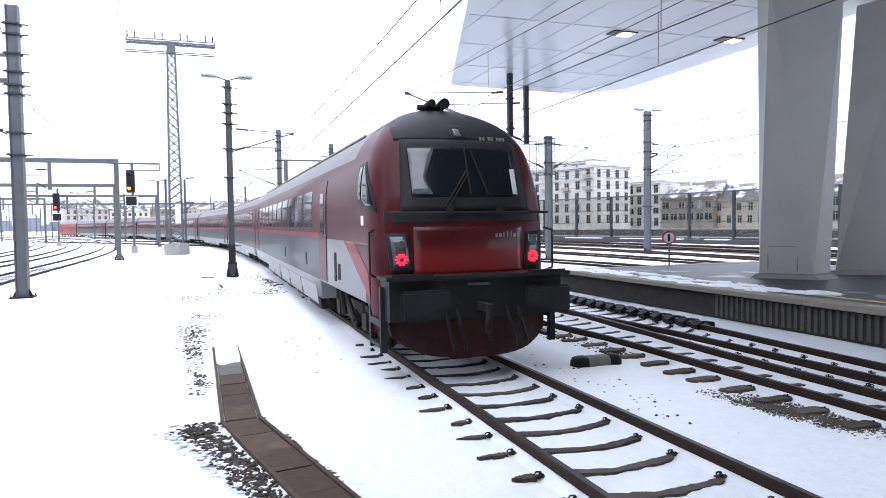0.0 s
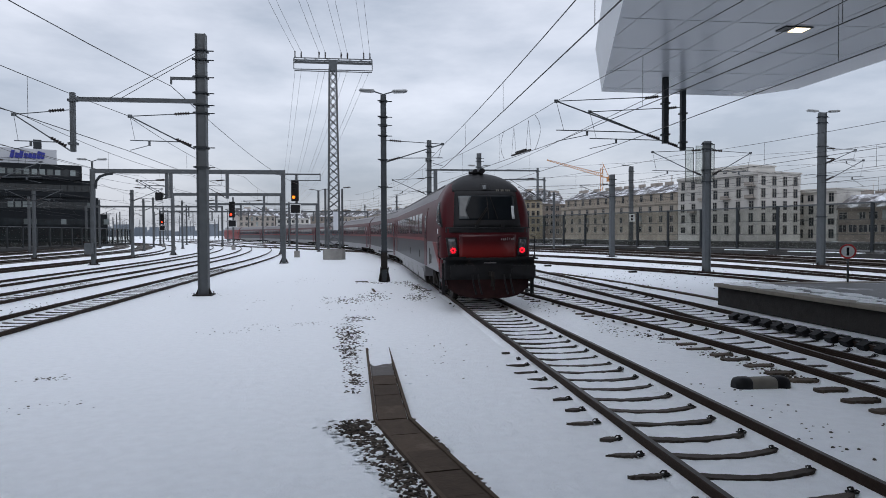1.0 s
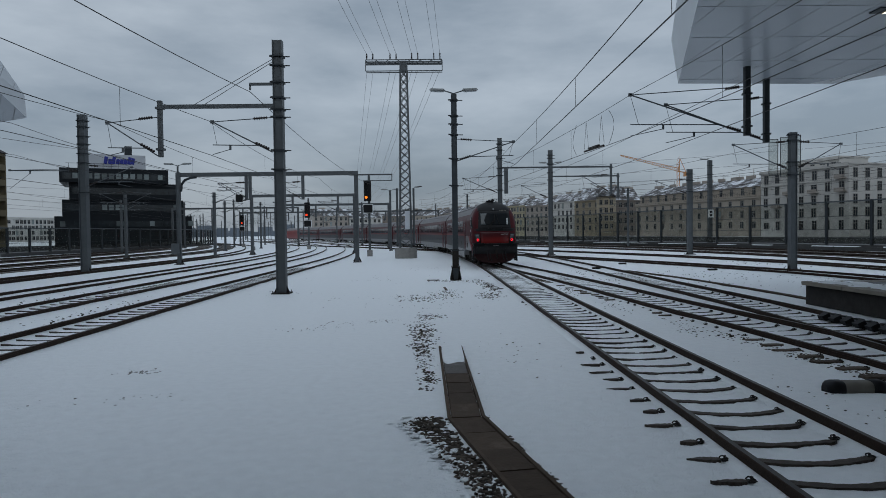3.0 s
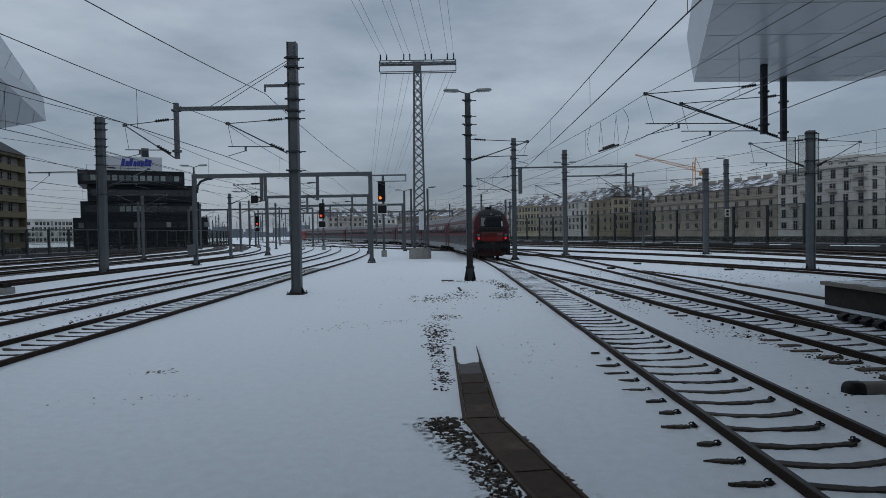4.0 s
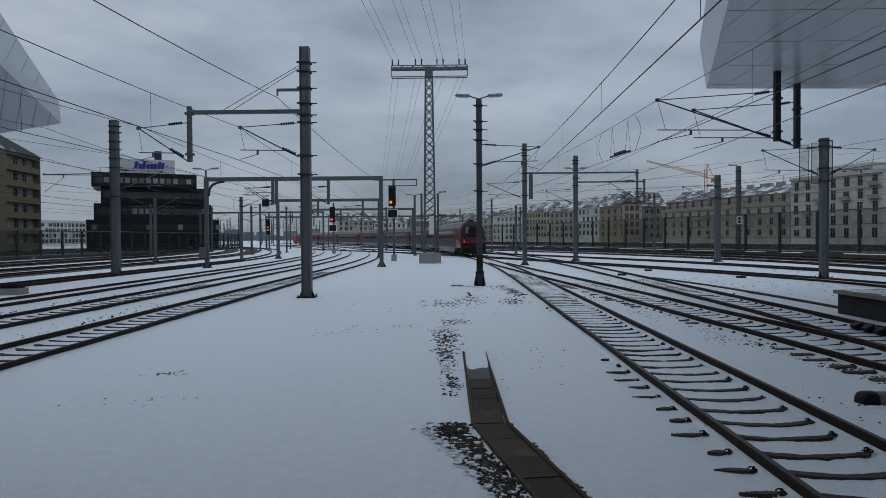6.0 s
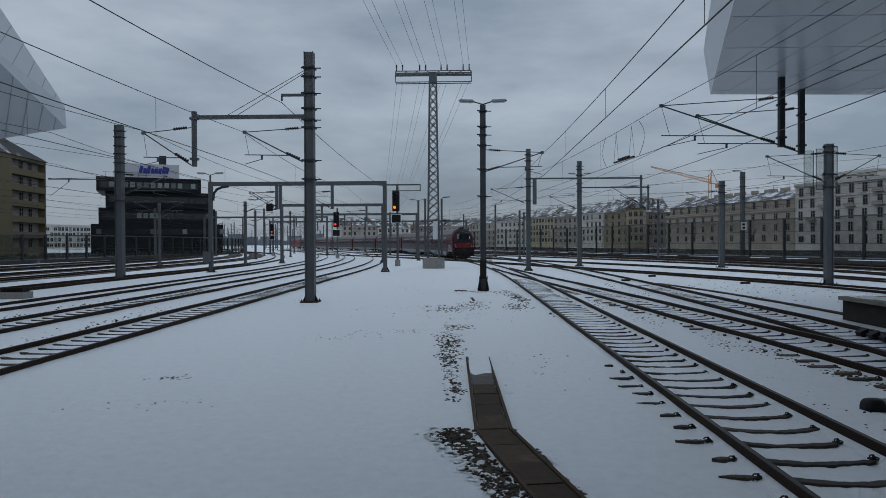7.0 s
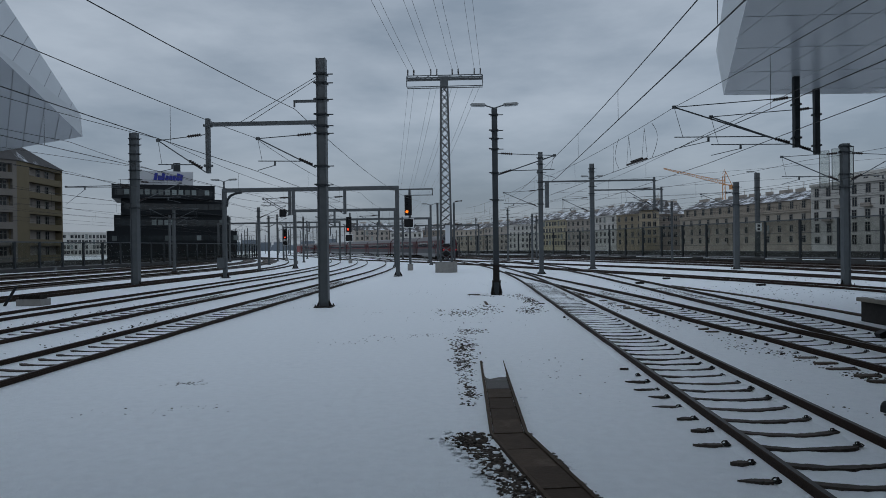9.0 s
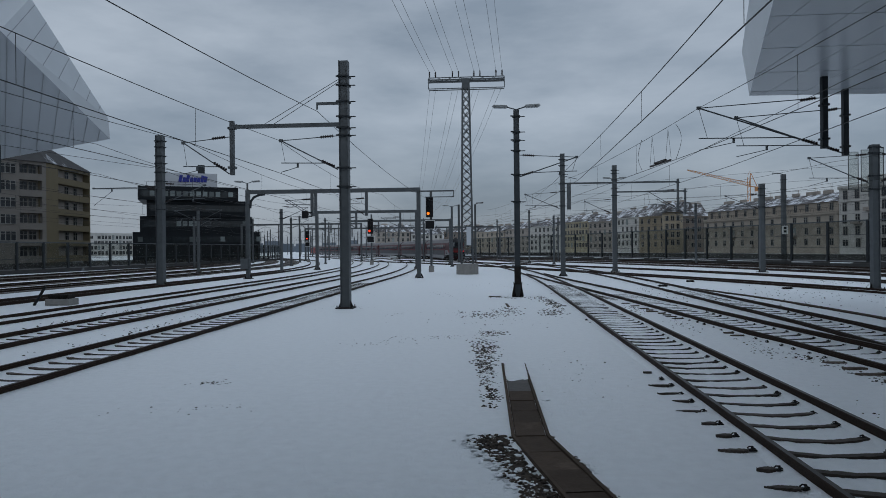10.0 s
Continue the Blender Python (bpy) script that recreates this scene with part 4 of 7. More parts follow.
def platform():
    p = thing("platform", "station platform with wet asphalt, stone edge and dark wall", "platform", kind="structure")
    bm = B()
    bx(bm, (PX + 4.72, PY - 15.2, 0.19), (8.7, 29.6, 0.7))
    part("surface", bm, M_ASPH, p, "wet dark asphalt with snow patches")
    bm = B()
    bx(bm, (PX + 0.28, PY - 15, 0.16), (0.26, 30, 0.62))
    bx(bm, (PX + 4.7, PY - 0.28, 0.16), (9, 0.26, 0.62))
    part("wall", bm, M_PLATWALL, p, "dark stained retaining wall")
    bm = B()
    for i in range(60):
        y = PY - 7.5 - 0.16 * i
        bx(bm, (PX + 0.142, y, 0.16), (0.024, 0.08, 0.5))
    part("ribbed_facing", bm, M_RIB, p, "ribbed dark wall facing")
    bm = B()
    bx(bm, (0, 0, 0), (0.55, 1.985, 0.11))
    bmesh.ops.bevel(bm, geom=bm.edges[:], offset=0.012, segments=1, affect="EDGES")
    slab = mesh("edge_slab", bm, M_EDGESTONE)
    for i in range(15):
        part("edge_slab", slab, None, p, m=Matrix.Translation((PX + 0.27, PY - 1.0 - 2.0 * i, 0.5)))
    for i in range(4):
        part("edge_slab", slab, None, p, m=Matrix.Translation((PX + 1.55 + 2.0 * i, PY - 0.27, 0.5)) @ Matrix.Rotation(math.pi / 2, 4, "Z"))
    bm = B()
    rng = random.Random(31)
    for i in range(70):
        x, y = PX + rng.uniform(.3, 1.5), PY - .4 - 9.0 * rng.random() ** 1.4
        prism(bm, [(x + rng.uniform(.08, .3) * math.cos(a), y + rng.uniform(.15, .6) * math.sin(a)) for a in [2 * math.pi * k / 9 for k in range(9)]], 0.54, 0.562 + .004 * rng.random())
    part("snow_remains", bm, M_SNOW, p, "thin remains of snow on the platform edge")
    bm = B()
    bx(bm, (PX + 1.05, PY - 17.5, 0.5445), (0.09, 21, 0.012))
    part("safety_line", bm, M_YELLOW, p, "worn yellow safety line")


platform()

SZ = 8.39      # soffit height


def canopy():
    c = thing("platform_canopy", "large white faceted station canopy with panelled soffit", "canopy", kind="structure")
    outline = [(10.5, 28.35), (16.3, 28.65), (17.4, 26.4), (17.6, 6), (17.7, -14), (1.6, -14), (4.6, 8.4), (7.0, 17.25)]
    bm = B()
    prism(bm, outline, SZ, SZ + 0.08)
    part("soffit", bm, M_SOFFIT, c, "white glossy soffit panels")
    # sloped fascia rising from the soffit's edge
    bm = B()
    cx, cyy = 13, 10
    lo = [bm.verts.new((x, y, SZ + 0.02)) for x, y in outline]
    hi = [bm.verts.new((x + (x - cx) * 0.05 if x < 11 else x + 0.9, y + (0.45 if y > 25 else 0.0), SZ + (2.0 if x < 11 else 0.8))) for x, y in outline]
    n = len(outline)
    for i in range(n):
        bm.faces.new((lo[i], lo[(i + 1) % n], hi[(i + 1) % n], hi[i]))
    bm.faces.new(hi)
    part("fascia", bm, M_EDGE, c, "pale grey sheet-metal canopy edge")
    # the far lip folds upwards
    bm = B()
    inner = [(16.3, 28.65, SZ), (17.4, 26.4, SZ), (17.6, 6, SZ), (17.7, -14, SZ)]
    outer = [(18.6, 30.7, SZ + .43), (20.1, 28.8, SZ + .43), (20.3, 6.4, SZ + .43), (20.4, -14, SZ + .43)]
    lo = [[bm.verts.new((x, y, z + d)) for x, y, z in row] for row in (inner, outer) for d in (0, .06)]
    for i in range(3):
        for a, b in ((0, 2), (2, 3), (3, 1), (1, 0)):
            bm.faces.new((lo[a][i], lo[b][i], lo[b][i + 1], lo[a][i + 1]))
    for i in (0, 3):
        bm.faces.new((lo[0][i], lo[2][i], lo[3][i], lo[1][i]))
    part("folded_lip", bm, M_LIP, c, "glossy upturned metal lip")
    # panel joints: thin dark strips set into the soffit
    bm = B()
    for i in range(13):
        y = 27.6 - 3.0 * i
        x0 = 10.5 + (y - 28.35) * (3.5 / 11.1)
        if y < 17.25:
            x0 = 7.0 + (y - 17.25) * 0.27
        bx(bm, ((x0 + 17.3) / 2, y, SZ - 0.002), (17.2 - x0, 0.018, 0.012))
    for i in range(12):
        x = 17.0 - 1.5 * i
        y1 = min(28.3, 28.3 - (10.5 - x) * 3.1) if x < 10.5 else 28.3
        bx(bm, (x, (y1 - 14) / 2, SZ - 0.002), (0.018, y1 + 14, 0.012))
    part("panel_joint", bm, M_JOINT, c, "dark joints between soffit panels")
    for x, y in ((13.15, 19.0), (17.2, 18.6), (13.2, 6)):
        bm = B()
        bx(bm, (x, y, SZ - 0.01), (0.9, 0.5, 0.05))
        f = part("light_frame", bm, M_DARKST, c)
        bm = B()
        bx(bm, (x + .14, y, SZ - 0.04), (0.46, 0.40, 0.03))
        part("light_panel", bm, M_LAMP, f, "lit square downlight")


canopy()


def canopy_left():
    c = thing("canopy_tip", "pointed white canopy end of the opposite platform", "canopy", kind="structure")
    az = lambda a, r, z: (r * math.sin(radians(a)), r * math.cos(radians(a)), z)
    tip_lo, tip_hi = az(-31.06, 46, 2.19 + 46 * .1517), az(-31.17, 46, 2.19 + 46 * .1798)
    lo2 = az(-38.2, 46, 2.19 + 46 * .117)
    lo3 = az(-75, 46, 2.19 + 46 * .1)
    hi1 = az(-36.2, 41, 2.19 + 41 * .326)
    hi2 = az(-52, 30, 2.19 + 30 * .6)
    hi3 = az(-80, 30, 2.19 + 30 * .6)
    fold = az(-38.1, 35, 2.19 + 35 * .2788)
    fold2 = az(-60, 36, 2.19 + 36 * .40)
    pts = dict(a=tip_lo, b=tip_hi, c=lo2, d=lo3, e=hi1, f=hi2, g=hi3, h=fold, i=fold2)
    # upper facets take a paler material for their light, lower ones a darker for shade
    for name, mat, lab, faces in (("fascia", M_EDGE, "upright canopy facet with its light put into a paler colour", ("bhe", "ahb", "hie", "ief", "ifg")), ("soffit", M_SOFFIT, "folded soffit with its shade put into a darker grey", ("ach", "chi", "cdi", "igd"))):
        bm = B()
        V = {k: bm.verts.new(v) for k, v in pts.items() if any(k in q for q in faces)}
        for k in faces:
            bm.faces.new([V[q] for q in k])
        if name == "fascia":
            top = [bm.verts.new((v[0] - 3, v[1] + 4, v[2] + 1.0)) for v in (tip_hi, hi3)]
            bm.faces.new((V["b"], V["e"], V["f"], V["g"], top[1], top[0]))
        part(name, bm, mat, c, lab)
    P3 = {k: Vector(v) for k, v in pts.items()}
    bm = B()
    for u in (.12, .26, .4, .54, .68, .82, .95):
        for p, q in ((P3["b"].lerp(P3["e"], u), P3["b"].lerp(P3["h"], u)), (P3["a"].lerp(P3["h"], u), P3["a"].lerp(P3["c"], u))):
            out = Vector((.3, -.9, -.3)) * .03
            cy(bm, p + out, q + out, 0.022, 4)
    part("panel_joint", bm, M_JOINT, c, "thin joints between canopy panels")
    bm = B()
    bx(bm, az(-38.4, 40, 6.4), (0.3, 0.3, 2.4))
    part("hanging_post", bm, M_DARKST, c)


canopy_left()


def column(name, foot, top, label):
    """Faceted canopy column on a concrete plinth: foot and top are plan outlines, corner by corner."""
    c = thing(name, label, "column", "canopy columns")
    bm = B()
    z0, z1 = 0.68, SZ
    a = [bm.verts.new((x, y, z0)) for x, y in foot]
    b = [bm.verts.new((x, y, z1)) for x, y in top]
    n = len(foot)
    for i in range(n):
        j = (i + 1) % n
        bm.faces.new((a[i], a[j], b[j]))
        bm.faces.new((a[i], b[j], b[i]))
    bm.faces.new(a[::-1]), bm.faces.new(b)
    part("shaft", bm, M_COLUMN, c, "smooth grey faceted shaft")
    bm = B()
    mx, my = sum(x for x, _ in foot) / n, sum(y for _, y in foot) / n
    lo = [bm.verts.new((mx + (x - mx) * 1.28, my + (y - my) * 1.28, 0.545)) for x, y in foot]
    hi = [bm.verts.new((mx + (x - mx) * 1.08, my + (y - my) * 1.08, 0.67)) for x, y in foot]
    for i in range(n):
        bm.faces.new((lo[i], lo[(i + 1) % n], hi[(i + 1) % n], hi[i]))
    bm.faces.new(hi), bm.faces.new(lo[::-1])
    part("plinth", bm, M_CONC, c, "worn concrete plinth")
    return c


col1 = column("canopy_column", [(14.45, 14.45), (15.17, 13.34), (15.95, 13.5), (16.1, 15.2)], [(14.4, 14.5), (13.9, 13.6), (16.2, 13.35), (16.6, 15.3)], "large grey faceted canopy column with a small blue sign")
bm = B()
bx(bm, (14.58, 13.98, 2.32), (0.1, 0.02, 0.2), rz=-0.99)
part("blue_sign", bm, M_BLUE, col1, "small blue sign")
bm = B()
for s in (-1, 1):
    bx(bm, (14.73 + s * 0.2, 13.93 - s * .3, 1.1), (0.012, 0.02, 0.66), rz=-0.99)
bx(bm, (14.71, 13.9, 1.43), (0.72, 0.02, 0.012), rz=-0.99)
part("hatch_joint", bm, M_DARKST, col1)
column("canopy_column", [(17.1, 14.3), (18.6, 13.2), (19.6, 13.6), (19.3, 15.2)], [(18.2, 14.6), (18.5, 13.1), (20.4, 13.2), (20.4, 15.4)], "large grey faceted canopy column leaning outwards")

# round red prohibition sign on the platform
sg = thing("prohibition_sign", "round red-ringed prohibition sign on a thin post", "sign")
SX, SY = 15.6, 19.75
bm = B()
cy(bm, (SX, SY, 0.54), (SX, SY, 1.62), 0.03, 8)
part("post", bm, M_GALV, sg)
bm = B()
nrm = Vector((-.66, -.75, 0))
cy(bm, Vector((SX, SY, 1.55)) + nrm * .03, Vector((SX, SY, 1.55)) + nrm * .05, 0.24, 24)
plate = part("plate", bm, M_REDP, sg, "red ring")
bm = B()
cy(bm, Vector((SX, SY, 1.55)) + nrm * .05, Vector((SX, SY, 1.55)) + nrm * .056, 0.185, 24)
part("field", bm, M_WHITE, plate)
bm = B()
bx(bm, Vector((SX, SY, 1.55)) + nrm * .06, (0.07, 0.012, 0.26), rz=math.atan2(.66, -.75) + math.pi)
part("symbol", bm, M_BLACK, plate)

# station hall roof and end wall, unseen, added behind to shade the near snow
bm = B()
bx(bm, (0, -40.6, 9.9), (110, 80, 1.2))
solid("roof_unseen", bm, M_HALL, "unseen grey roof added behind to shade the near snow", "roof", kind="structure")
bm = B()
bx(bm, (0, -81, 4.6), (110, 0.6, 9.4))
solid("wall_unseen", bm, M_HALL, "unseen grey end wall closing the added hall", "wall", kind="structure")

# ---------------------------------------------------------------- masts, arms and overhead lines
def insulator(bm, p, q, r=0.06):
    """A ribbed rod insulator between two points."""
    p, q = Vector(p), Vector(q)
    cy(bm, p, q, r * 0.4, 6)
    n = 6
    for i in range(n):
        a, b = p.lerp(q, (i + .25) / n), p.lerp(q, (i + .7) / n)
        cy(bm, a, b, r, 8, r * 0.6)


def h_column(bm, x, y, z0, z1, w, rz=0.0):
    """Wide-flange steel column, one closed section."""
    a, b, f = w / 2, w / 2, 0.035
    k = w * 0.36
    prism(bm, [(x + u, y + v) for u, v in ((-a, -b), (-a + f, -b), (-a + f, -k), (a - f, -k), (a - f, -b), (a, -b), (a, b), (a - f, b), (a - f, k), (-a + f, k), (-a + f, b), (-a, b))], z0, z1)


def mast(x, y, top, w=0.32, label="grey galvanised overhead line mast on a bolted base", clamps=(), mat=None, name="line_mast", base=True):
    t = thing(name, label, "mast", "overhead line masts")
    bm = B()
    h_column(bm, x, y, G, top, w)
    part("column", bm, mat or M_GALV, t)
    if base:
        bm = B()
        bx(bm, (x, y, G + .025), (w * 1.9, w * 1.9, 0.05))
        for s in (-1, 1):
            a = [bm.verts.new((x + s * w * u, y + v, G + h)) for v in (-.015, .015) for u, h in ((.5, .05), (.85, .05), (.5, .32))]
            for f in ((0, 1, 2), (3, 5, 4), (0, 3, 4, 1), (1, 4, 5, 2), (2, 5, 3, 0)):
                bm.faces.new([a[k] for k in f])
            for u in (-1, 1):
                cy(bm, (x + s * w * .8, y + u * w * .8, G + .04), (x + s * w * .8, y + u * w * .8, G + .13), 0.022, 6)
        part("base_plate", bm, M_UNDER, t, "rusty bolted base plate")
    for z in clamps:
        bm = B()
        bx(bm, (x, y, z), (w + .1, w + .1, 0.06))
        bx(bm, (x + w / 2 + .16, y - .02, z), (0.24, 0.05, 0.035))
        bx(bm, (x - w / 2 - .09, y - .02, z + .03), (0.1, 0.05, 0.06))
        part("clamp", bm, M_DARKST, t)
    return t


def cantilever(t, x, y, reach, z_lo=5.4, z_hi=6.75, end_z=6.6, contact=5.3):
    """Hinged cantilever on a mast or post at (x, y): reach is signed along x."""
    s = 1 if reach > 0 else -1
    c = part("cantilever", cantilever_bm(x, y, reach, s, z_lo, z_hi, end_z, contact), M_GALV, t, "tubular cantilever arm")
    bm = B()
    insulator(bm, (x + s * .3, y, z_hi), (x + s * .85, y, z_hi - (z_hi - end_z) * .3), 0.07)
    part("insulator", bm, M_INS, c)
    bm = B()
    k = .75 / abs(reach)
    insulator(bm, (x + s * .25, y, z_lo + (end_z - z_lo) * .25 / abs(reach)), (x + s * .8, y, z_lo + (end_z - z_lo) * k), 0.075)
    part("insulator", bm, M_INS, c)


def cantilever_bm(x, y, reach, s, z_lo, z_hi, end_z, contact):
    bm = B()
    tip = (x + reach, y, end_z)
    cy(bm, (x + s * .12, y, z_lo), tip, 0.027, 6)
    cy(bm, (x + s * .12, y, z_hi), tip, 0.018, 6)
    za = max(contact + .3, z_lo + (end_z - z_lo) * .22)
    cy(bm, (x + reach * .22, y, za), (x + reach * 1.0, y, za + .04), 0.02, 6)
    cy(bm, (x + reach * 1.0, y, end_z), (x + reach * .93, y, za + .03), 0.009, 6)
    cy(bm, (x + reach * .72, y, za - .14), (x + reach * 1.0, y, contact + .03), 0.014, 6)
    bx(bm, (x + reach * .72, y, za - .07), (0.07, 0.06, 0.18))
    bx(bm, tip, (0.14, 0.08, 0.12))
    return bm


def beam_arm(t, x0, x1, y, z, drop, th=0.13):
    """Horizontal beam out from a mast with a hanging post at its end."""
    bm = B()
    bx(bm, ((x0 + x1) / 2, y, z), (abs(x1 - x0), th, th))
    b = part("beam", bm, M_GALV, t)
    bm = B()
    bx(bm, (x1, y, z - drop / 2 + .12), (0.16, 0.16, drop + .24))
    for dz in (.05, drop - .3):
        bx(bm, (x1, y, z - dz), (0.3, 0.24, 0.09))
    part("hanging_post", bm, M_GALV, t)


def lamp_heads(t, x, y, z, arms, size=0.75):
    for s in arms:
        bm = B()
        cy(bm, (x, y, z - .12), (x + s * .45, y, z + .02), 0.03, 6)
        a = part("lamp_arm", bm, M_GALV, t)
        bm = B()
        c = (x + s * (.4 + size / 2), y, z + .05)
        bx(bm, c, (size, 0.3, 0.13), ry=-s * .04)
        bmesh.ops.bevel(bm, geom=bm.edges[:], offset=0.05, segments=2, affect="EDGES")
        h = part("lamp_head", bm, M_LAMPHD, t, "flat grey lamp head")
        bm = B()
        bx(bm, (c[0], c[1], c[2] - .07), (size * .7, 0.2, 0.02), ry=-s * .04)
        part("lamp_glass", bm, M_LAMPGL, h)


mA = mast(-6.0, 26.2, 9.72, 0.37, "tall grey steel mast with stacked brackets in the snow", (9.1, 8.75, 8.1, 7.5, 7.05, 6.75, 5.45, 4.7))
beam_arm(mA, -6.1, -10.62, 26.2, 7.2, 1.95, 0.15)
cantilever(mA, -6.15, 26.2, -2.45)
cantilever(mA, -10.62, 26.2, -2.05, 5.3, 6.8, 6.6)
bm = B()
bx(bm, (-6.65, 26.2, 8.05), (0.95, 0.1, 0.1))
bx(bm, (-7.1, 26.2, 7.95), (0.06, 0.06, 0.26))
part("bracket", bm, M_GALV, mA)
bm = B()
cy(bm, (-6.15, 26.2, 9.05), (-9.3, 26.2, 7.27), 0.012, 5)
cy(bm, (-6.15, 26.2, 8.95), (-8.9, 26.2, 7.27), 0.012, 5)
part("stay_wire", bm, M_WIRE, mA)

mLamp = mast(1.04, 32.1, 8.8, 0.27, "slim grey lamp mast with two heads and dark foot", (8.5, 7.75, 7.35, 6.85, 5.7, 4.4, 1.3), name="lamp_mast", mat=M_MASTD)
lamp_heads(mLamp, 1.04, 32.1, 8.95, (-1, 1), 0.76)
cantilever(mLamp, 1.04, 32.1, 2.85, 5.6, 6.65, 6.5, 5.42)
bm = B()
bx(bm, (1.04, 32.1, 0.9), (0.3, 0.36, 0.9))
for s in (-1, 1):
    cy(bm, (1.04 + s * .12, 32.1, 0.5), (1.04 + s * .24, 32.05, G + .05), 0.05, 6)
    bx(bm, (1.04 + s * .15, 32.0, 0.2), (0.04, 0.36, 0.7), ry=s * 0.12)
part("foot", bm, M_UNDER, mLamp, "black gusseted foot")

m3 = mast(5.54, 55.2, 9.9, 0.36, "grey mast with a long cross beam beside the tracks", (9.4, 8.9, 8.2, 7.4, 6.8, 5.6))
beam_arm(m3, 5.6, 14.8, 55.2, 7.45, 2.3)
cantilever(m3, 5.4, 55.2, -2.9)
cantilever(m3, 14.8, 55.2, -2.4, 5.3, 6.8, 6.7)
bm = B()
bx(bm, (6.05, 55.1, 6.35), (0.3, 0.25, 2.1))
part("tension_weight", bm, M_GALV, m3, "grey tension weights")
m4 = mast(11.4, 64.6, 10.0, 0.4, "tall grey mast with lamps and a cross beam", (9.5, 9.2, 8.6, 7.8, 7.1), name="lamp_mast")
lamp_heads(m4, 11.4, 64.5, 8.75, (-1, 1), 0.7)
beam_arm(m4, 11.5, 18.0, 64.6, 7.45, 2.2)
cantilever(m4, 18.0, 64.6, -2.6, 5.3, 6.8, 6.7)
cantilever(m4, 11.2, 64.6, -2.6)
m5 = mast(23.5, 60.7, 7.65, 0.42, "grey mast beside distant tracks", (7.2, 6.6, 5.6))
cantilever(m5, 23.4, 60.7, -3.0)
m5b = mast(36.9, 88.3, 11.3, 0.5, "grey lamp mast with a small white number plate", (10.6, 9.4, 8.0), name="lamp_mast")
lamp_heads(m5b, 36.9, 88.2, 11.4, (-1,), 1.0)
bm = B()
bx(bm, (36.9, 87.95, 4.2), (0.75, 0.04, 1.05))
pl = part("plate", bm, M_WHITE, m5b)
for dz in (-.22, .22):
    bm = B()
    bx(bm, (36.9, 87.92, 4.2 + dz), (0.34, 0.02, 0.3))
    part("plate_bar", bm, M_BLACK, pl)
m6 = mast(19.9, 36.6, 7.45, 0.36, "grey mast with cantilevers on both sides", (7.3, 7.0, 5.8, 5.1))
cantilever(m6, 19.8, 36.6, -3.2, 5.4, 6.95, 6.8)
cantilever(m6, 20.0, 36.6, 2.6, 5.4, 6.95, 6.8)
for x, z0, z1 in ((18.9, 5.1, 7.1), (19.55, 5.0, 7.2), (20.3, 5.1, 7.3)):
    bm = B()
    bx(bm, (x, 36.75, (z0 + z1) / 2), (0.5 if x < 20 else 0.25, 0.02, z1 - z0))
    gp = part("guard_panel", bm, M_GLASS_C, m6, "clear guard panel")
    w = 0.5 if x < 20 else 0.25
    bm = B()
    for dx in (-w / 2, w / 2):
        bx(bm, (x + dx, 36.73, (z0 + z1) / 2), (0.025, 0.03, z1 - z0))
    for z in (z0, z1):
        bx(bm, (x, 36.73, z), (w, 0.03, 0.025))
    part("guard_frame", bm, M_DARKST, gp)
m7 = mast(31.2, 42.1, 10.3, 0.4, "tall grey lamp mast with two heads and cantilevers", (10.0, 9.6, 8.0, 7.3, 6.0, 3.2), name="lamp_mast")
lamp_heads(m7, 31.2, 42.0, 10.35, (-1, 1), 0.8)
cantilever(m7, 31.3, 42.1, 3.0, 5.6, 7.2, 7.1)
cantilever(m7, 31.3, 42.1, 2.4, 6.8, 7.9, 7.8, 6.6)
mL = mast(-22.5, 43.2, 10.0, 0.46, "stout grey mast with stacked clamps", (9.6, 9.2, 8.6, 8.1, 7.5, 6.9, 5.0))
cantilever(mL, -22.6, 43.2, -4.6, 6.4, 6.55, 6.5)
cantilever(mL, -22.4, 43.2, 3.0)
for x, y, top, arms in ((-32.2, 70, 6.5, (-2.6, 2.6)), (-22.3, 68, 6.5, (2.8,)), (-36.5, 122, 8.6, (2.5,)), (5.4, 106, 8.2, (-2.6, 2.6)), (8.2, 94, 6.7, (2.4,)), (-30, 96, 7.0, (2.6,)), (-28.5, 110, 7.5, (-2.5,)),
                        (-38, 150, 8.5, (2.5,)), (-46, 170, 8.5, (-2.5,)), (-14, 130, 8.2, (2.6,)), (12, 128, 8.0, (-2.6,)), (0.5, 150, 8.6, (2.6,)), (-52, 190, 8.6, (2.5,)), (-24, 165, 8.6, (-2.5,)),
                        (27, 92, 8.0, (-2.6,)), (-44, 118, 8.0, (2.5,)), (-60, 215, 9.0, (2.5,)), (-34, 205, 9, (2.5,)), (-8, 190, 9, (2.5,)), (-42, 90, 7.0, (2.5,))):
    m = mast(x, y, top, 0.26, "distant grey overhead line mast", (top - .4, top - 1.0))
    for a in arms:
        cantilever(m, x, y, a)
rng_m = random.Random(5)
for k in range(26):
    y = 150 + 9.0 * k
    x = -0.00115 * (y - 40) ** 2 - 14 + rng_m.choice((-30, -22, -12, 2, 12)) * (1 + k * .02)
    m = mast(x, y, rng_m.uniform(7.5, 9.5), 0.26, "far slender mast in the hazy yard", (7.0,), base=False)
    cantilever(m, x, y, rng_m.choice((-2.6, 2.6)))
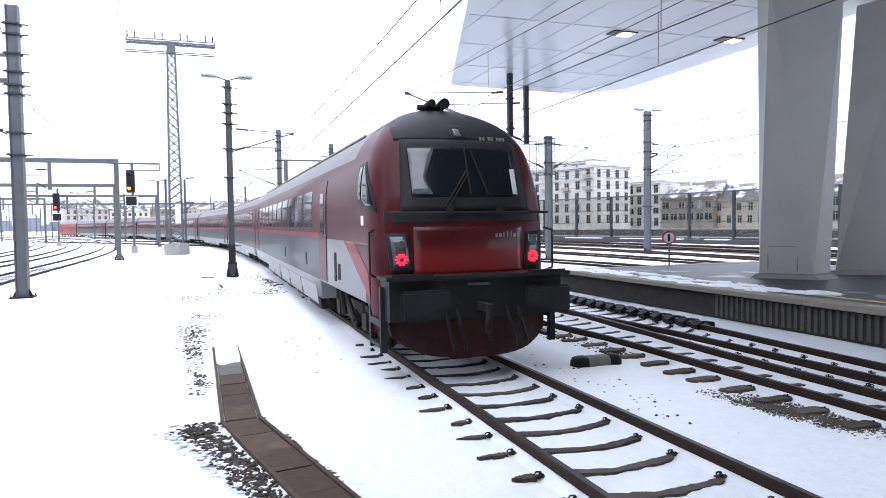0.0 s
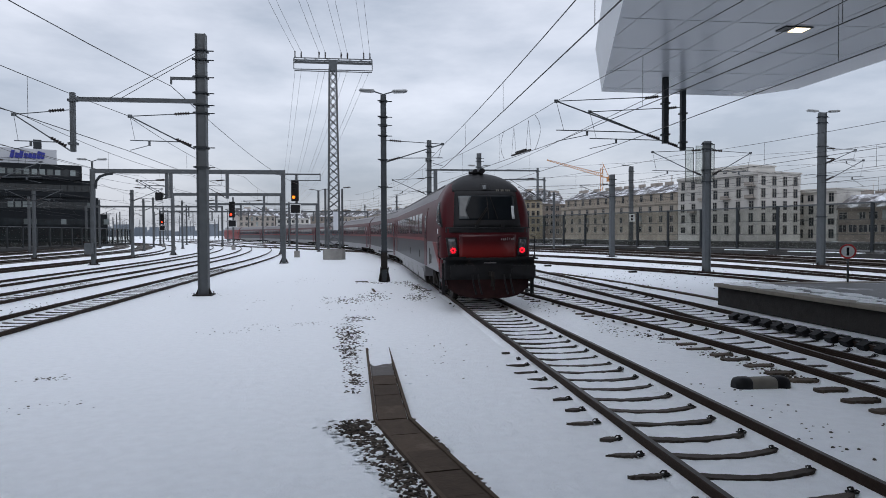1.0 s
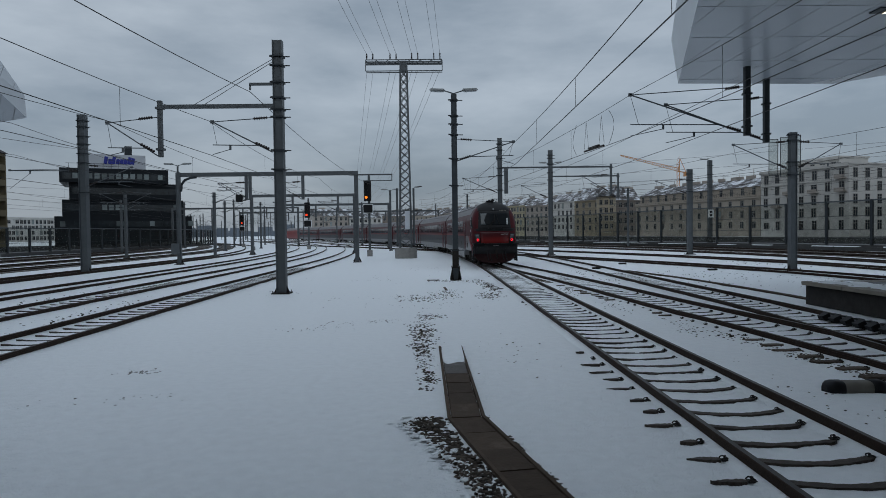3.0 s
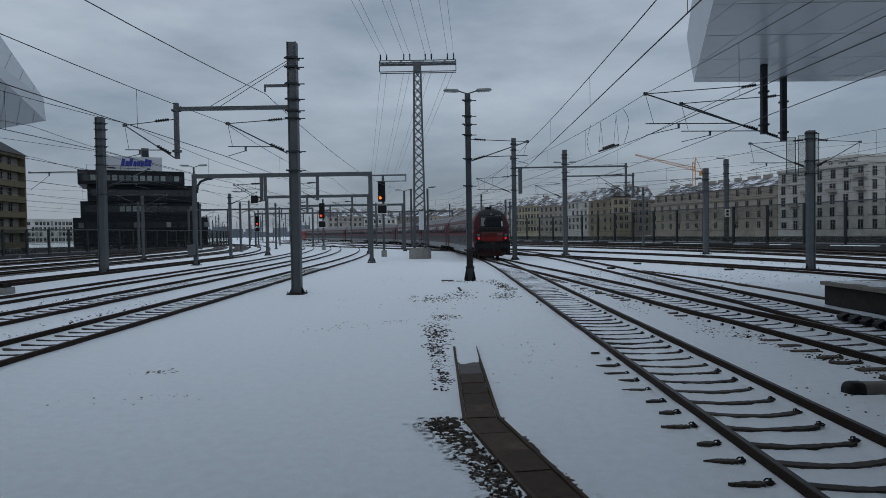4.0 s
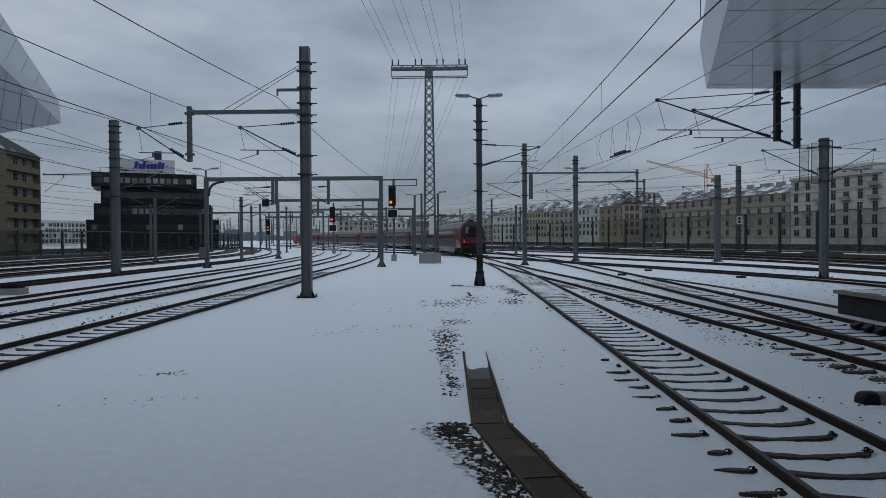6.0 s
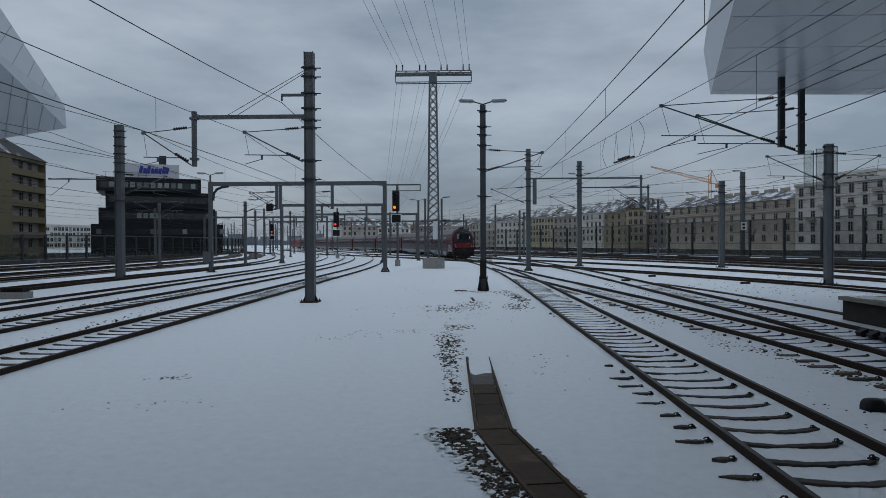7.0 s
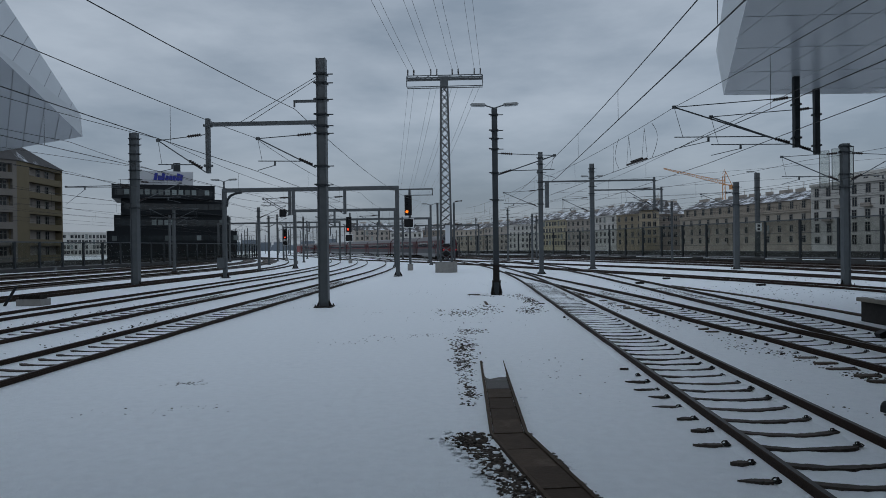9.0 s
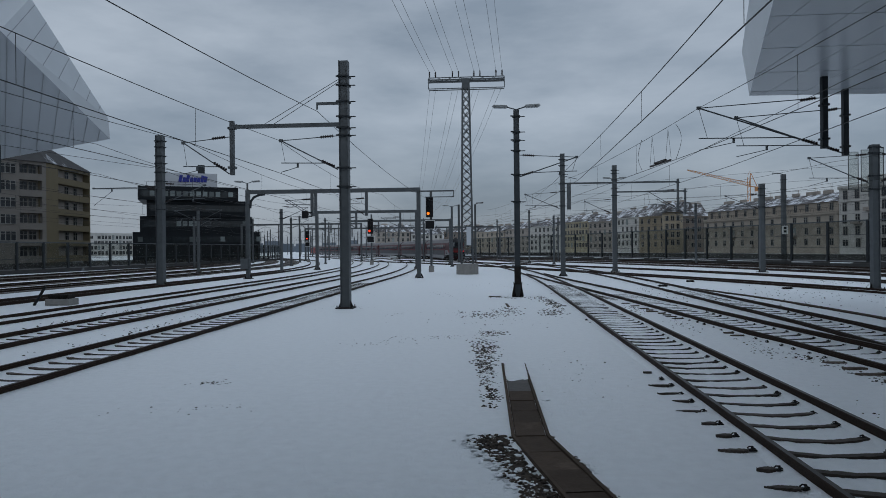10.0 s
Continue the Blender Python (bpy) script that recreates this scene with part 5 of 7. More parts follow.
for k in range(34):
    a, r = radians(rng_m.uniform(-25, -11.5)), rng_m.uniform(210, 430)
    m = mast(r * math.sin(a), r * math.cos(a), rng_m.uniform(7.5, 10.5), 0.24, "far slender mast in the hazy yard", (7.0,), base=False)
    cantilever(m, r * math.sin(a), r * math.cos(a), rng_m.choice((-2.6, 2.6)))
m8 = mast(-5.6, 86.5, 7.7, 0.26, "distant slim lamp mast with two heads", (), name="lamp_mast")
lamp_heads(m8, -5.6, 86.4, 7.75, (-1, 1), 0.8)
mP = mast(-21.5, 56.4, 8.0, 0.12, "slim pale lamp post with two heads", (), name="lamp_mast", base=False)
lamp_heads(mP, -21.5, 56.4, 8.15, (-1, 1), 0.75)


def lattice_mast():
    X, Y, Z0, Z1 = -2.55, 60.6, 0.8, 16.9
    t = thing("lattice_tower", "tall steel lattice mast with cross-arm on a concrete block", "tower")
    bm = B()
    ring = [(X + 1.03 * math.cos(2 * math.pi * (i + .5) / 12), Y + 1.03 * math.sin(2 * math.pi * (i + .5) / 12)) for i in range(12)]
    prism(bm, ring, G, .8)
    part("concrete_block", bm, M_CONC, t, "weathered concrete foundation block")
    hw = lambda z: 0.52 - 0.22 * (z - Z0) / (Z1 - Z0)
    for sx in (-1, 1):
        for sy in (-1, 1):
            bm = B()
            cy(bm, (X + sx * hw(Z0), Y + sy * hw(Z0), Z0), (X + sx * hw(Z1), Y + sy * hw(Z1), Z1), 0.1, 4)
            part("leg", bm, M_GALV, t)
    n = 22
    for i in range(n):
        za, zb = Z0 + (Z1 - Z0) * i / n, Z0 + (Z1 - Z0) * (i + 1) / n
        for u in (-1, 1):
            for (ax, ay), (bx_, by) in ((((-1, u), (1, u))), (((u, -1), (u, 1)))):
                a, b = hw(za), hw(zb)
                for (px, py), (qx, qy) in (((ax, ay), (bx_, by)), ((bx_, by), (ax, ay))):
                    bm = B()
                    cy(bm, (X + px * a, Y + py * a, za), (X + qx * b, Y + qy * b, zb), 0.042, 4)
                    part("brace", bm, M_GALV, t)
    arm = B()
    for z, r in ((16.75, .05), (17.55, .08)):
        for sy in (-.3, .3):
            cy(arm, (X - 3.4, Y + sy, z), (X + 3.5, Y + sy, z), r, 4)
    for i in range(15):
        x = X - 3.4 + 6.9 * i / 14
        zz = (17.3, 17.7) if i % 2 else (17.7, 17.3)
        if i < 14:
            cy(arm, (x, Y - .3, zz[0]), (x + .49, Y - .3, zz[1]), 0.035, 4)
    for s in (-3.4, 3.5):
        cy(arm, (X + s, Y - .3, 16.75), (X + s, Y - .3, 17.7), 0.05, 4)
    cy(arm, (X - 3.4, Y - .3, 17.75), (X + 3.5, Y - .3, 17.75), 0.05, 4)
    cy(arm, (X - 3.4, Y - .3, 17.3), (X + 3.5, Y - .3, 17.3), 0.05, 4)
    bx(arm, (X, Y, 17.2), (0.7, 0.7, 0.9))
    a = part("cross_arm", arm, M_GALV, t, "steel truss cross-arm")
    for x in (-3.3, -2.75, -1.2, -.65, .75, 1.3, 2.75, 3.3):
        bm = B()
        insulator(bm, (X + x, Y - .2, 17.75), (X + x, Y - .2, 18.35), 0.09)
        part("insulator", bm, M_INS, a)
    bm = B()
    bx(bm, (X + .18, Y - .62, 3.3), (0.42, 0.2, 1.65))
    part("cabinet", bm, M_OFFPANEL, t, "pale switch cabinet")
    for s in (-1, 1):
        bm = B()
        bx(bm, (X + s * .75, Y, 3.6), (0.18, 0.3, 5.2))
        part("side_post", bm, M_GALV, t)
    bm = B()
    for z in (4.2, 6.3):
        insulator(bm, (X + .84, Y, z), (X + 1.5, Y, z + .05), 0.09)
    part("insulator", bm, M_INS, t)


lattice_mast()


def portal(xl, xr, y, z, label, hangers=(), legs=(True, True), w=0.3, curved=False):
    t = thing("gantry", label, "gantry", "track gantries")
    bm = B()
    bx(bm, ((xl + xr) / 2, y, z - .17), (xr - xl + .3, 0.3, 0.32))
    part("beam", bm, M_GALV, t)
    for on, x in zip(legs, (xl, xr)):
        if on:
            bm = B()
            h_column(bm, x, y, G, z - .33, w)
            leg = part("leg", bm, M_GALV, t)
            bm = B()
            bx(bm, (x, y, G + .03), (w * 2.2, w * 2.0, 0.06))
            for s in (-1, 1):
                bx(bm, (x + s * w * .6, y, G + .26), (w * .4, 0.04, 0.42), ry=s * -.5)
            part("base_plate", bm, M_UNDER, leg)
    if curved:
        bm = B()
        p = [(xl + .25, z - 1.5), (xl + .3, z - .95), (xl + .55, z - .6), (xl + 1.0, z - .42), (xl + 1.5, z - .36)]
        for a, b in zip(p, p[1:]):
            cy(bm, (a[0], y - .1, a[1]), (b[0], y - .1, b[1]), 0.1, 8)
        part("cable_pipe", bm, M_DARKST, t)
        bm = B()
        bx(bm, (xl - .2, y - .3, 1.1), (0.6, 0.3, 0.85))
        part("cabinet", bm, M_GALV, t, "grey cabinet on the leg")
    for x, d in hangers:
        bm = B()
        bx(bm, (x, y, z - .33 - d / 2), (0.22, 0.22, d))
        h = part("hanging_post", bm, M_GALV, t)
        cb = B()
        insulator(cb, (x - .2, y, z - .8), (x - .8, y, z - .85), 0.08)
        part("insulator", cb, M_INS, h)
        cantilever(t, x, y, -2.2, z - .4 - d + .1, z - .8, z - .9, min(5.6, z - 1.3))
    return t


g1 = portal(-20.3, -6.15, 53.3, 7.15, "grey steel gantry spanning three snowy tracks", ((-14.9, 1.9), (-14.6, 1.9), (-10.4, 1.9)), curved=True)
bm = B()
bx(bm, (-15.4, 53.0, 5.05), (0.5, 0.35, 0.6))
bmesh.ops.bevel(bm, geom=bm.edges[:], offset=0.05, segments=1, affect="EDGES")
for z in (4.9, 5.25):
    bx(bm, (-15.15, 53.2, z), (0.5, 0.06, 0.06))
part("indicator_box", bm, M_BLACK, g1, "black indicator box on a hanging post")
portal(-20.9, -9.1, 76.8, 6.75, "second grey gantry further along the tracks", ((-16.2, 1.7), (-11.0, 1.7)), (True, True), 0.32)
portal(-23, -6.9, 102, 6.75, "distant grey gantry over the tracks", ((-18, 1.7), (-11, 1.7)), (True, True), 0.28)
portal(-40, 1, 138, 6.8, "far grey gantry over the curve", ((-30, 1.7), (-20, 1.7), (-10, 1.7)), (True, True), 0.32)
portal(-50, -26, 128, 7.4, "far grey gantry over the distant yard tracks", ((-40, 1.7), (-32, 1.7)), (True, True), 0.32)


def signal(x, y, top, head_z, mat, sx=0.0, label="black light signal showing a red light", t_bar=False, k=1.0):
    t = thing("light_signal", label, "signal", "light signals")
    bm = B()
    h_column(bm, x, y, G, top, 0.22)
    part("post", bm, M_GALV, t)
    bm = B()
    bx(bm, (x, y, G + .3), (0.5, 0.5, 0.7))
    part("foot", bm, M_CONC, t)
    bm = B()
    bx(bm, (x - .12, y - .3, head_z), (0.72 * k, 0.3, 2.0 * k))
    bmesh.ops.bevel(bm, geom=bm.edges[:], offset=0.06, segments=1, affect="EDGES")
    h = part("head", bm, M_BLACK, t, "black signal head")
    bm = B()
    cy(bm, (x - .12 + sx, y - .47, head_z - .62 * k), (x - .12 + sx, y - .49, head_z - .62 * k), 0.14 * k, 14)
    part("lamp", bm, mat, h, "lit signal lamp")
    for dz in (-.62, 0.0, .6):
        bm = B()
        bx(bm, (x - .12 + sx, y - .58, head_z + dz * k + .2 * k), (0.3 * k, 0.28, 0.025))
        for u in (-1, 1):
            bx(bm, (x - .12 + sx + u * .15 * k, y - .56, head_z + dz * k + .12 * k), (0.02, 0.24, 0.17 * k))
        part("hood", bm, M_BLACK, h)
    bm = B()
    bx(bm, (x - .1, y - .25, head_z - 1.75 * k), (1.0 * k, 0.16, 0.9 * k))
    f = part("lower_box", bm, M_WHITE, t, "white-edged box")
    bm = B()
    bx(bm, (x - .1, y - .34, head_z - 1.75 * k), (0.9 * k, 0.03, 0.8 * k))
    part("lower_face", bm, M_BLACK, f)
    if t_bar:
        bm = B()
        bx(bm, (x + .2, y, 8.0), (4.3, 0.14, 0.14))
        bx(bm, (x + .9, y, 7.4), (2.9, 0.08, 0.08))
        bx(bm, (x + 2.3, y, 7.7), (0.08, 0.08, 0.6))
        part("cross_bar", bm, M_GALV, t)
    return t


signal(-6.42, 66.6, 8.0, 6.35, M_SIGORG, -0.12, "black light signal showing an orange light over the tracks", True)
signal(-18.75, 100, 7.5, 5.7, M_SIGRED, -0.1, "black light signal showing a red light", k=1.15)
signal(-35.4, 124, 7.0, 4.9, M_SIGRED, 0.0, "distant light signal showing a red light", k=0.95)


# ---------------------------------------------------------------- wires
def wire(parent, name, pts, r=0.012, sag=0.0, n=14):
    """A wire through pts with sag between them, one tube."""
    line = []
    for a, b in zip(pts, pts[1:]):
        a, b = Vector(a), Vector(b)
        for i in range(n):
            u = i / n
            line.append(a.lerp(b, u) - Vector((0, 0, 4 * sag * u * (1 - u))))
    line.append(Vector(pts[-1]))
    bm = B()
    rings = []
    for i, p in enumerate(line):
        d = (line[min(i + 1, len(line) - 1)] - line[max(i - 1, 0)]).normalized()
        u = d.cross(Vector((0, 0, 1))).normalized()
        w = u.cross(d)
        rings.append([bm.verts.new(p + (u * math.cos(a) + w * math.sin(a)) * r) for a in (0.8, 2.37, 3.94, 5.5)])
    for q0, q1 in zip(rings, rings[1:]):
        for k in range(4):
            bm.faces.new((q0[k], q0[(k + 1) % 4], q1[(k + 1) % 4], q1[k]))
    return part(name, bm, M_WIRE, parent)


def overhead(label, pts, contact=5.3, mess=6.6, sag=0.38, r=0.0105):
    """Contact wire, messenger wire and droppers over supports (x, y)."""
    t = thing("overhead_line", label, "overhead line", "overhead lines")
    wire(t, "contact_wire", [(x, y, contact) for x, y in pts], r * 1.15, 0.02, 6)
    wire(t, "messenger_wire", [(x, y, mess) for x, y in pts], r, sag)
    for (xa, ya), (xb, yb) in zip(pts, pts[1:]):
        L = math.hypot(xb - xa, yb - ya)
        k = max(2, int(L / 7))
        if (ya + yb) / 2 > 110:
            continue
        for i in range(1, k):
            u = i / k
            x, y = xa + (xb - xa) * u, ya + (yb - ya) * u
            bm = B()
            cy(bm, (x, y, contact), (x, y, mess - 4 * sag * u * (1 - u)), 0.006, 4, cap=False)
            part("dropper", bm, M_WIRE, t)
    return t


def along(line, ys, dx=0.2):
    """Support points on a track's line at the given y, staggered."""
    out = []
    for i, y in enumerate(ys):
        p = min(line, key=lambda q: abs(q[0].y - y))[0]
        out.append((p.x + (dx if i % 2 else -dx), p.y))
    return out


overhead("overhead wires above the main track", [(T1_X - 0.53, -12)] + along(T1_LINE, (-12, 32, 64, 102, 138, 180, 220))[1:], 5.42, 6.5, 0.38)
overhead("overhead wires above the crossover track", [(9.0, -12), (7.6, 25.5), (4.6, 55), (-1, 90)], 5.75, 7.35, 0.3)
overhead("overhead wires above the platform track", along(R3_LINE, (-12, 27.6, 55, 95, 140)), 5.5, 6.75, 0.15)
for x0, y1, lab in ((-8.85, 46, "outer"), (-12.6, 43, "middle"), (-16.45, 41, "inner")):
    ln = arc_line(x0, -10, y1, 345 + (x0 - 3), 8, 250, 1.0)
    overhead("overhead wires above the " + lab + " curving track", along(ln, (-10, 26.2, 53.3, 76.8, 102, 138, 190)))
for nm, pts in FAR:
    ln = smooth_line(pts, 2.0)
    y0 = pts[0][1]
    overhead("thin overhead wires above the yard tracks", along(ln, (y0, 36.6, 62, 92, 125, 160)))
FEED = thing("feeder_lines", "pairs of thin high feeder wires over the tower", "cable")
for x in (-3.3, -2.75, -1.2, -.65, .75, 1.3, 2.75, 3.3):
    wire(FEED, "feeder_wire", [(-2.55 + x - 2.9, -12, 21.0), (-2.55 + x, 60.4, 18.3)], 0.013, 0.8)
    wire(FEED, "feeder_wire", [(-2.55 + x, 60.6, 16.9), (-29 + x, 260, 15)], 0.013, 4.5)
for i, x in enumerate((-6.0, -22.5)):
    FX = thing("return_wire", "single thin return wire strung between masts", "cable")
    wire(FX, "wire", [(x - (2.9 if i == 0 else 3), -22, 7.75), (x - (1.1 if i == 0 else 0), 26.2 if i == 0 else 43, 7.75), (x + (0 if i == 0 else 2), 76, 7.4), (x - 12, 140, 7.4)], 0.013, 0.75)
XW = thing("cross_span", "thin cross wires spanning the open yard", "cable")
for z, y0, y1 in ((7.9, 38, 60), (7.2, 40, 64), (6.6, 44, 70), (8.6, 36, 52)):
    wire(XW, "wire", [(8, y0 + 30, z - .4), (60, y1 - 18, z + .9)], 0.011, 0.3)

SX0, SY0 = 7.1, 29.3
SI = thing("section_insulator", "section insulator with hooped wires on the overhead line", "insulator")
bm = B()
cy(bm, (SX0 + .16, SY0 - 1.1, 5.78), (SX0 - .16, SY0 + 1.1, 5.78), 0.045, 6)
bx(bm, (SX0, SY0, 5.86), (0.1, 1.2, 0.06), 0.14)
part("body", bm, M_INS, SI)
for dy, s in ((-1.7, -1), (2.2, 1)):
    x = SX0 - dy * .13
    pts = [(x, SY0 + dy + s * 0.8 * math.sin(math.pi * i / 8), 5.75 + 1.4 * i / 8) for i in range(9)]
    wire(SI, "hoop", pts, 0.01, 0.0, 2)
for dy in (-.9, .9):
    for d in (-.45, .45):
        bm = B()
        x = SX0 - dy * .13
        cy(bm, (x, SY0 + dy + d, 5.82), (x, SY0 + dy, 7.08), 0.007, 4)
        part("hanger", bm, M_WIRE, SI)

# hanging posts and arms under the canopy
for x, y, a in ((12.1, 25.5, -4.5), (13.9, 27.6, -4.2)):
    hp = thing("hanging_post_assembly", "dark steel post hanging from the canopy with a cantilever", "hanging post", "hanging posts")
    bm = B()
    bx(bm, (x, y, (5.75 + SZ) / 2), (0.2, 0.2, SZ - 5.75 - .006))
    part("post", bm, M_DARKST, hp)
    for dz in (.35, 1.6):
        bm = B()
        bx(bm, (x, y, 5.75 + dz), (0.3, 0.28, 0.07))
        part("clamp", bm, M_DARKST, hp)
    cantilever(hp, x, y, a, 5.85, 7.62, 7.35, 5.75)

# ---------------------------------------------------------------- glass noise barriers
def barrier(label, pts, top, base=0.0, step=5.0, rails=(0.45, 0.62), name="noise_barrier"):
    t = thing(name, label, "noise barrier", kind="structure")
    ln = smooth_line(pts, step)
    bm = B()
    bx(bm, (0, 0, (top + G) / 2), (0.24, 0.24, top - G))
    post = mesh("post", bm, M_DARKST)
    for p, d in ln:
        part("post", post, None, t, m=Matrix.Translation((p.x, p.y, 0)) @ Matrix.Rotation(math.atan2(-d.x, d.y), 4, "Z"))
    for (p, d), (q, _) in zip(ln, ln[1:]):
        c, L = (p + q) / 2, (q - p).length
        rz = math.atan2(q.y - p.y, q.x - p.x)
        bm = B()
        bx(bm, (c.x, c.y, (top + base) / 2 + .08), (L - .26, 0.03, top - base - .3), rz)
        g = part("glass_pane", bm, M_GLASS_F, t)
        g.visible_shadow = False
        bm = B()
        bx(bm, (c.x, c.y + .04, base + .5), (L - .26, 0.02, 0.62), rz)
        part("lower_pane", bm, M_GLASS_L, t, "frosted lower pane")
        bm = B()
        bx(bm, (c.x, c.y, top - .04), (L + .05, 0.14, 0.13), rz)
        part("top_rail", bm, M_GALV, t, "pale steel capping rail")
        bm = B()
        for k in rails:
            bx(bm, (c.x, c.y - .03, base + (top - base) * k), (L - .15, 0.05, 0.04), rz)
        part("rail", bm, M_DARKST, t)
        bm = B()
        bx(bm, (c.x, c.y, (base + G) / 2 + .02), (L - .02, 0.3, base - G + .12), rz)
        part("plinth", bm, M_PLINTH, t)
    return t


barrier("tall glass noise barrier with dark posts along the yard", [(50, 15), (48.6, 35), (46.5, 50), (43.5, 62), (38.5, 76), (31, 94), (21, 122), (8, 152), (-8, 182), (-22, 205)], 4.85, 0.3, 5.0, (0.36, 0.66))
barrier("dark glass noise barrier along the outermost tracks", [(-52, 20), (-51.8, 60), (-51.2, 75), (-50.4, 88), (-49.6, 100), (-49.2, 118), (-50, 143), (-54, 165)], 3.35, 0.2, 4.0, (0.4,))


def kerb():
    """Low kerb along the foot of the right-hand barrier, snow lying on every other stone."""
    t = thing("kerb", "low concrete kerb with patches of snow before the barrier", "kerb", kind="structure")
    ln = smooth_line([(48.2, 15), (46.8, 35), (44.7, 50), (41.7, 62), (36.7, 76), (29.3, 94), (19.4, 122), (6.6, 151), (-9, 180)], 2.6)
    rng = random.Random(14)
    for (p, d), (q, _) in zip(ln, ln[1:]):
        c, L, rz = (p + q) / 2, (q - p).length, math.atan2(q.y - p.y, q.x - p.x)
        bm = B()
        bx(bm, (c.x, c.y, G + .2), (L - .04, 0.5, 0.42), rz)
        st = part("kerb_stone", bm, M_PLINTH, t)
        if rng.random() < .5:
            bm = B()
            bx(bm, (c.x, c.y - .02, G + .43), (L - .1, 0.5, 0.07), rz)
            bx(bm, (c.x - .1, c.y - .27, G + .33), (L * rng.uniform(.5, .95), 0.06, 0.22), rz)
            part("snow_cap", bm, M_SNOW, st, "snow lying on the kerb")


kerb()

# ---------------------------------------------------------------- buildings
def polar(a, r):
    return Vector((r * math.sin(radians(a)), r * math.cos(radians(a))))


def window_mesh(w, h, pale=False):
    """Framed two-light window facing -y, one connected mesh with recessed panes."""
    bm = B()
    f = 0.075
    xs = (-w / 2 - f, -w / 2, -.045, .045, w / 2, w / 2 + f)
    zs = (-h / 2 - f, -h / 2, h * .2, h * .2 + .07, h / 2, h / 2 + f)
    g = [[bm.verts.new((x, -.09, z)) for x in xs] for z in zs]
    for j in range(5):
        for i in range(5):
            q = (g[j][i], g[j][i + 1], g[j + 1][i + 1], g[j + 1][i])
            if i in (1, 3) and j in (1, 3):
                d = [bm.verts.new((v.co.x, -.025, v.co.z)) for v in q]
                for k in range(4):
                    bm.faces.new((q[k], q[(k + 1) % 4], d[(k + 1) % 4], d[k]))
                bm.faces.new(d).material_index = 1
            else:
                bm.faces.new(q)
    rim = g[0] + [g[j][5] for j in range(1, 6)] + g[5][4::-1] + [g[j][0] for j in range(4, 0, -1)]
    back = [bm.verts.new((v.co.x, .05, v.co.z)) for v in rim]
    n = len(rim)
    for k in range(n):
        bm.faces.new((rim[k], rim[(k + 1) % n], back[(k + 1) % n], back[k]))
    return mesh("window", bm, M_FRAMEW, M_WINPALE if pale else M_WINDARK)


WIN = window_mesh(1.15, 1.75)
WIN_TALL = window_mesh(1.1, 2.2, True)
WIN_NARROW = window_mesh(1.2, 2.1)
WIN_DOOR = window_mesh(1.1, 1.9)
WIN_PAIR = window_mesh(1.5, 1.45)
WIN_WIDE = window_mesh(2.0, 1.6)


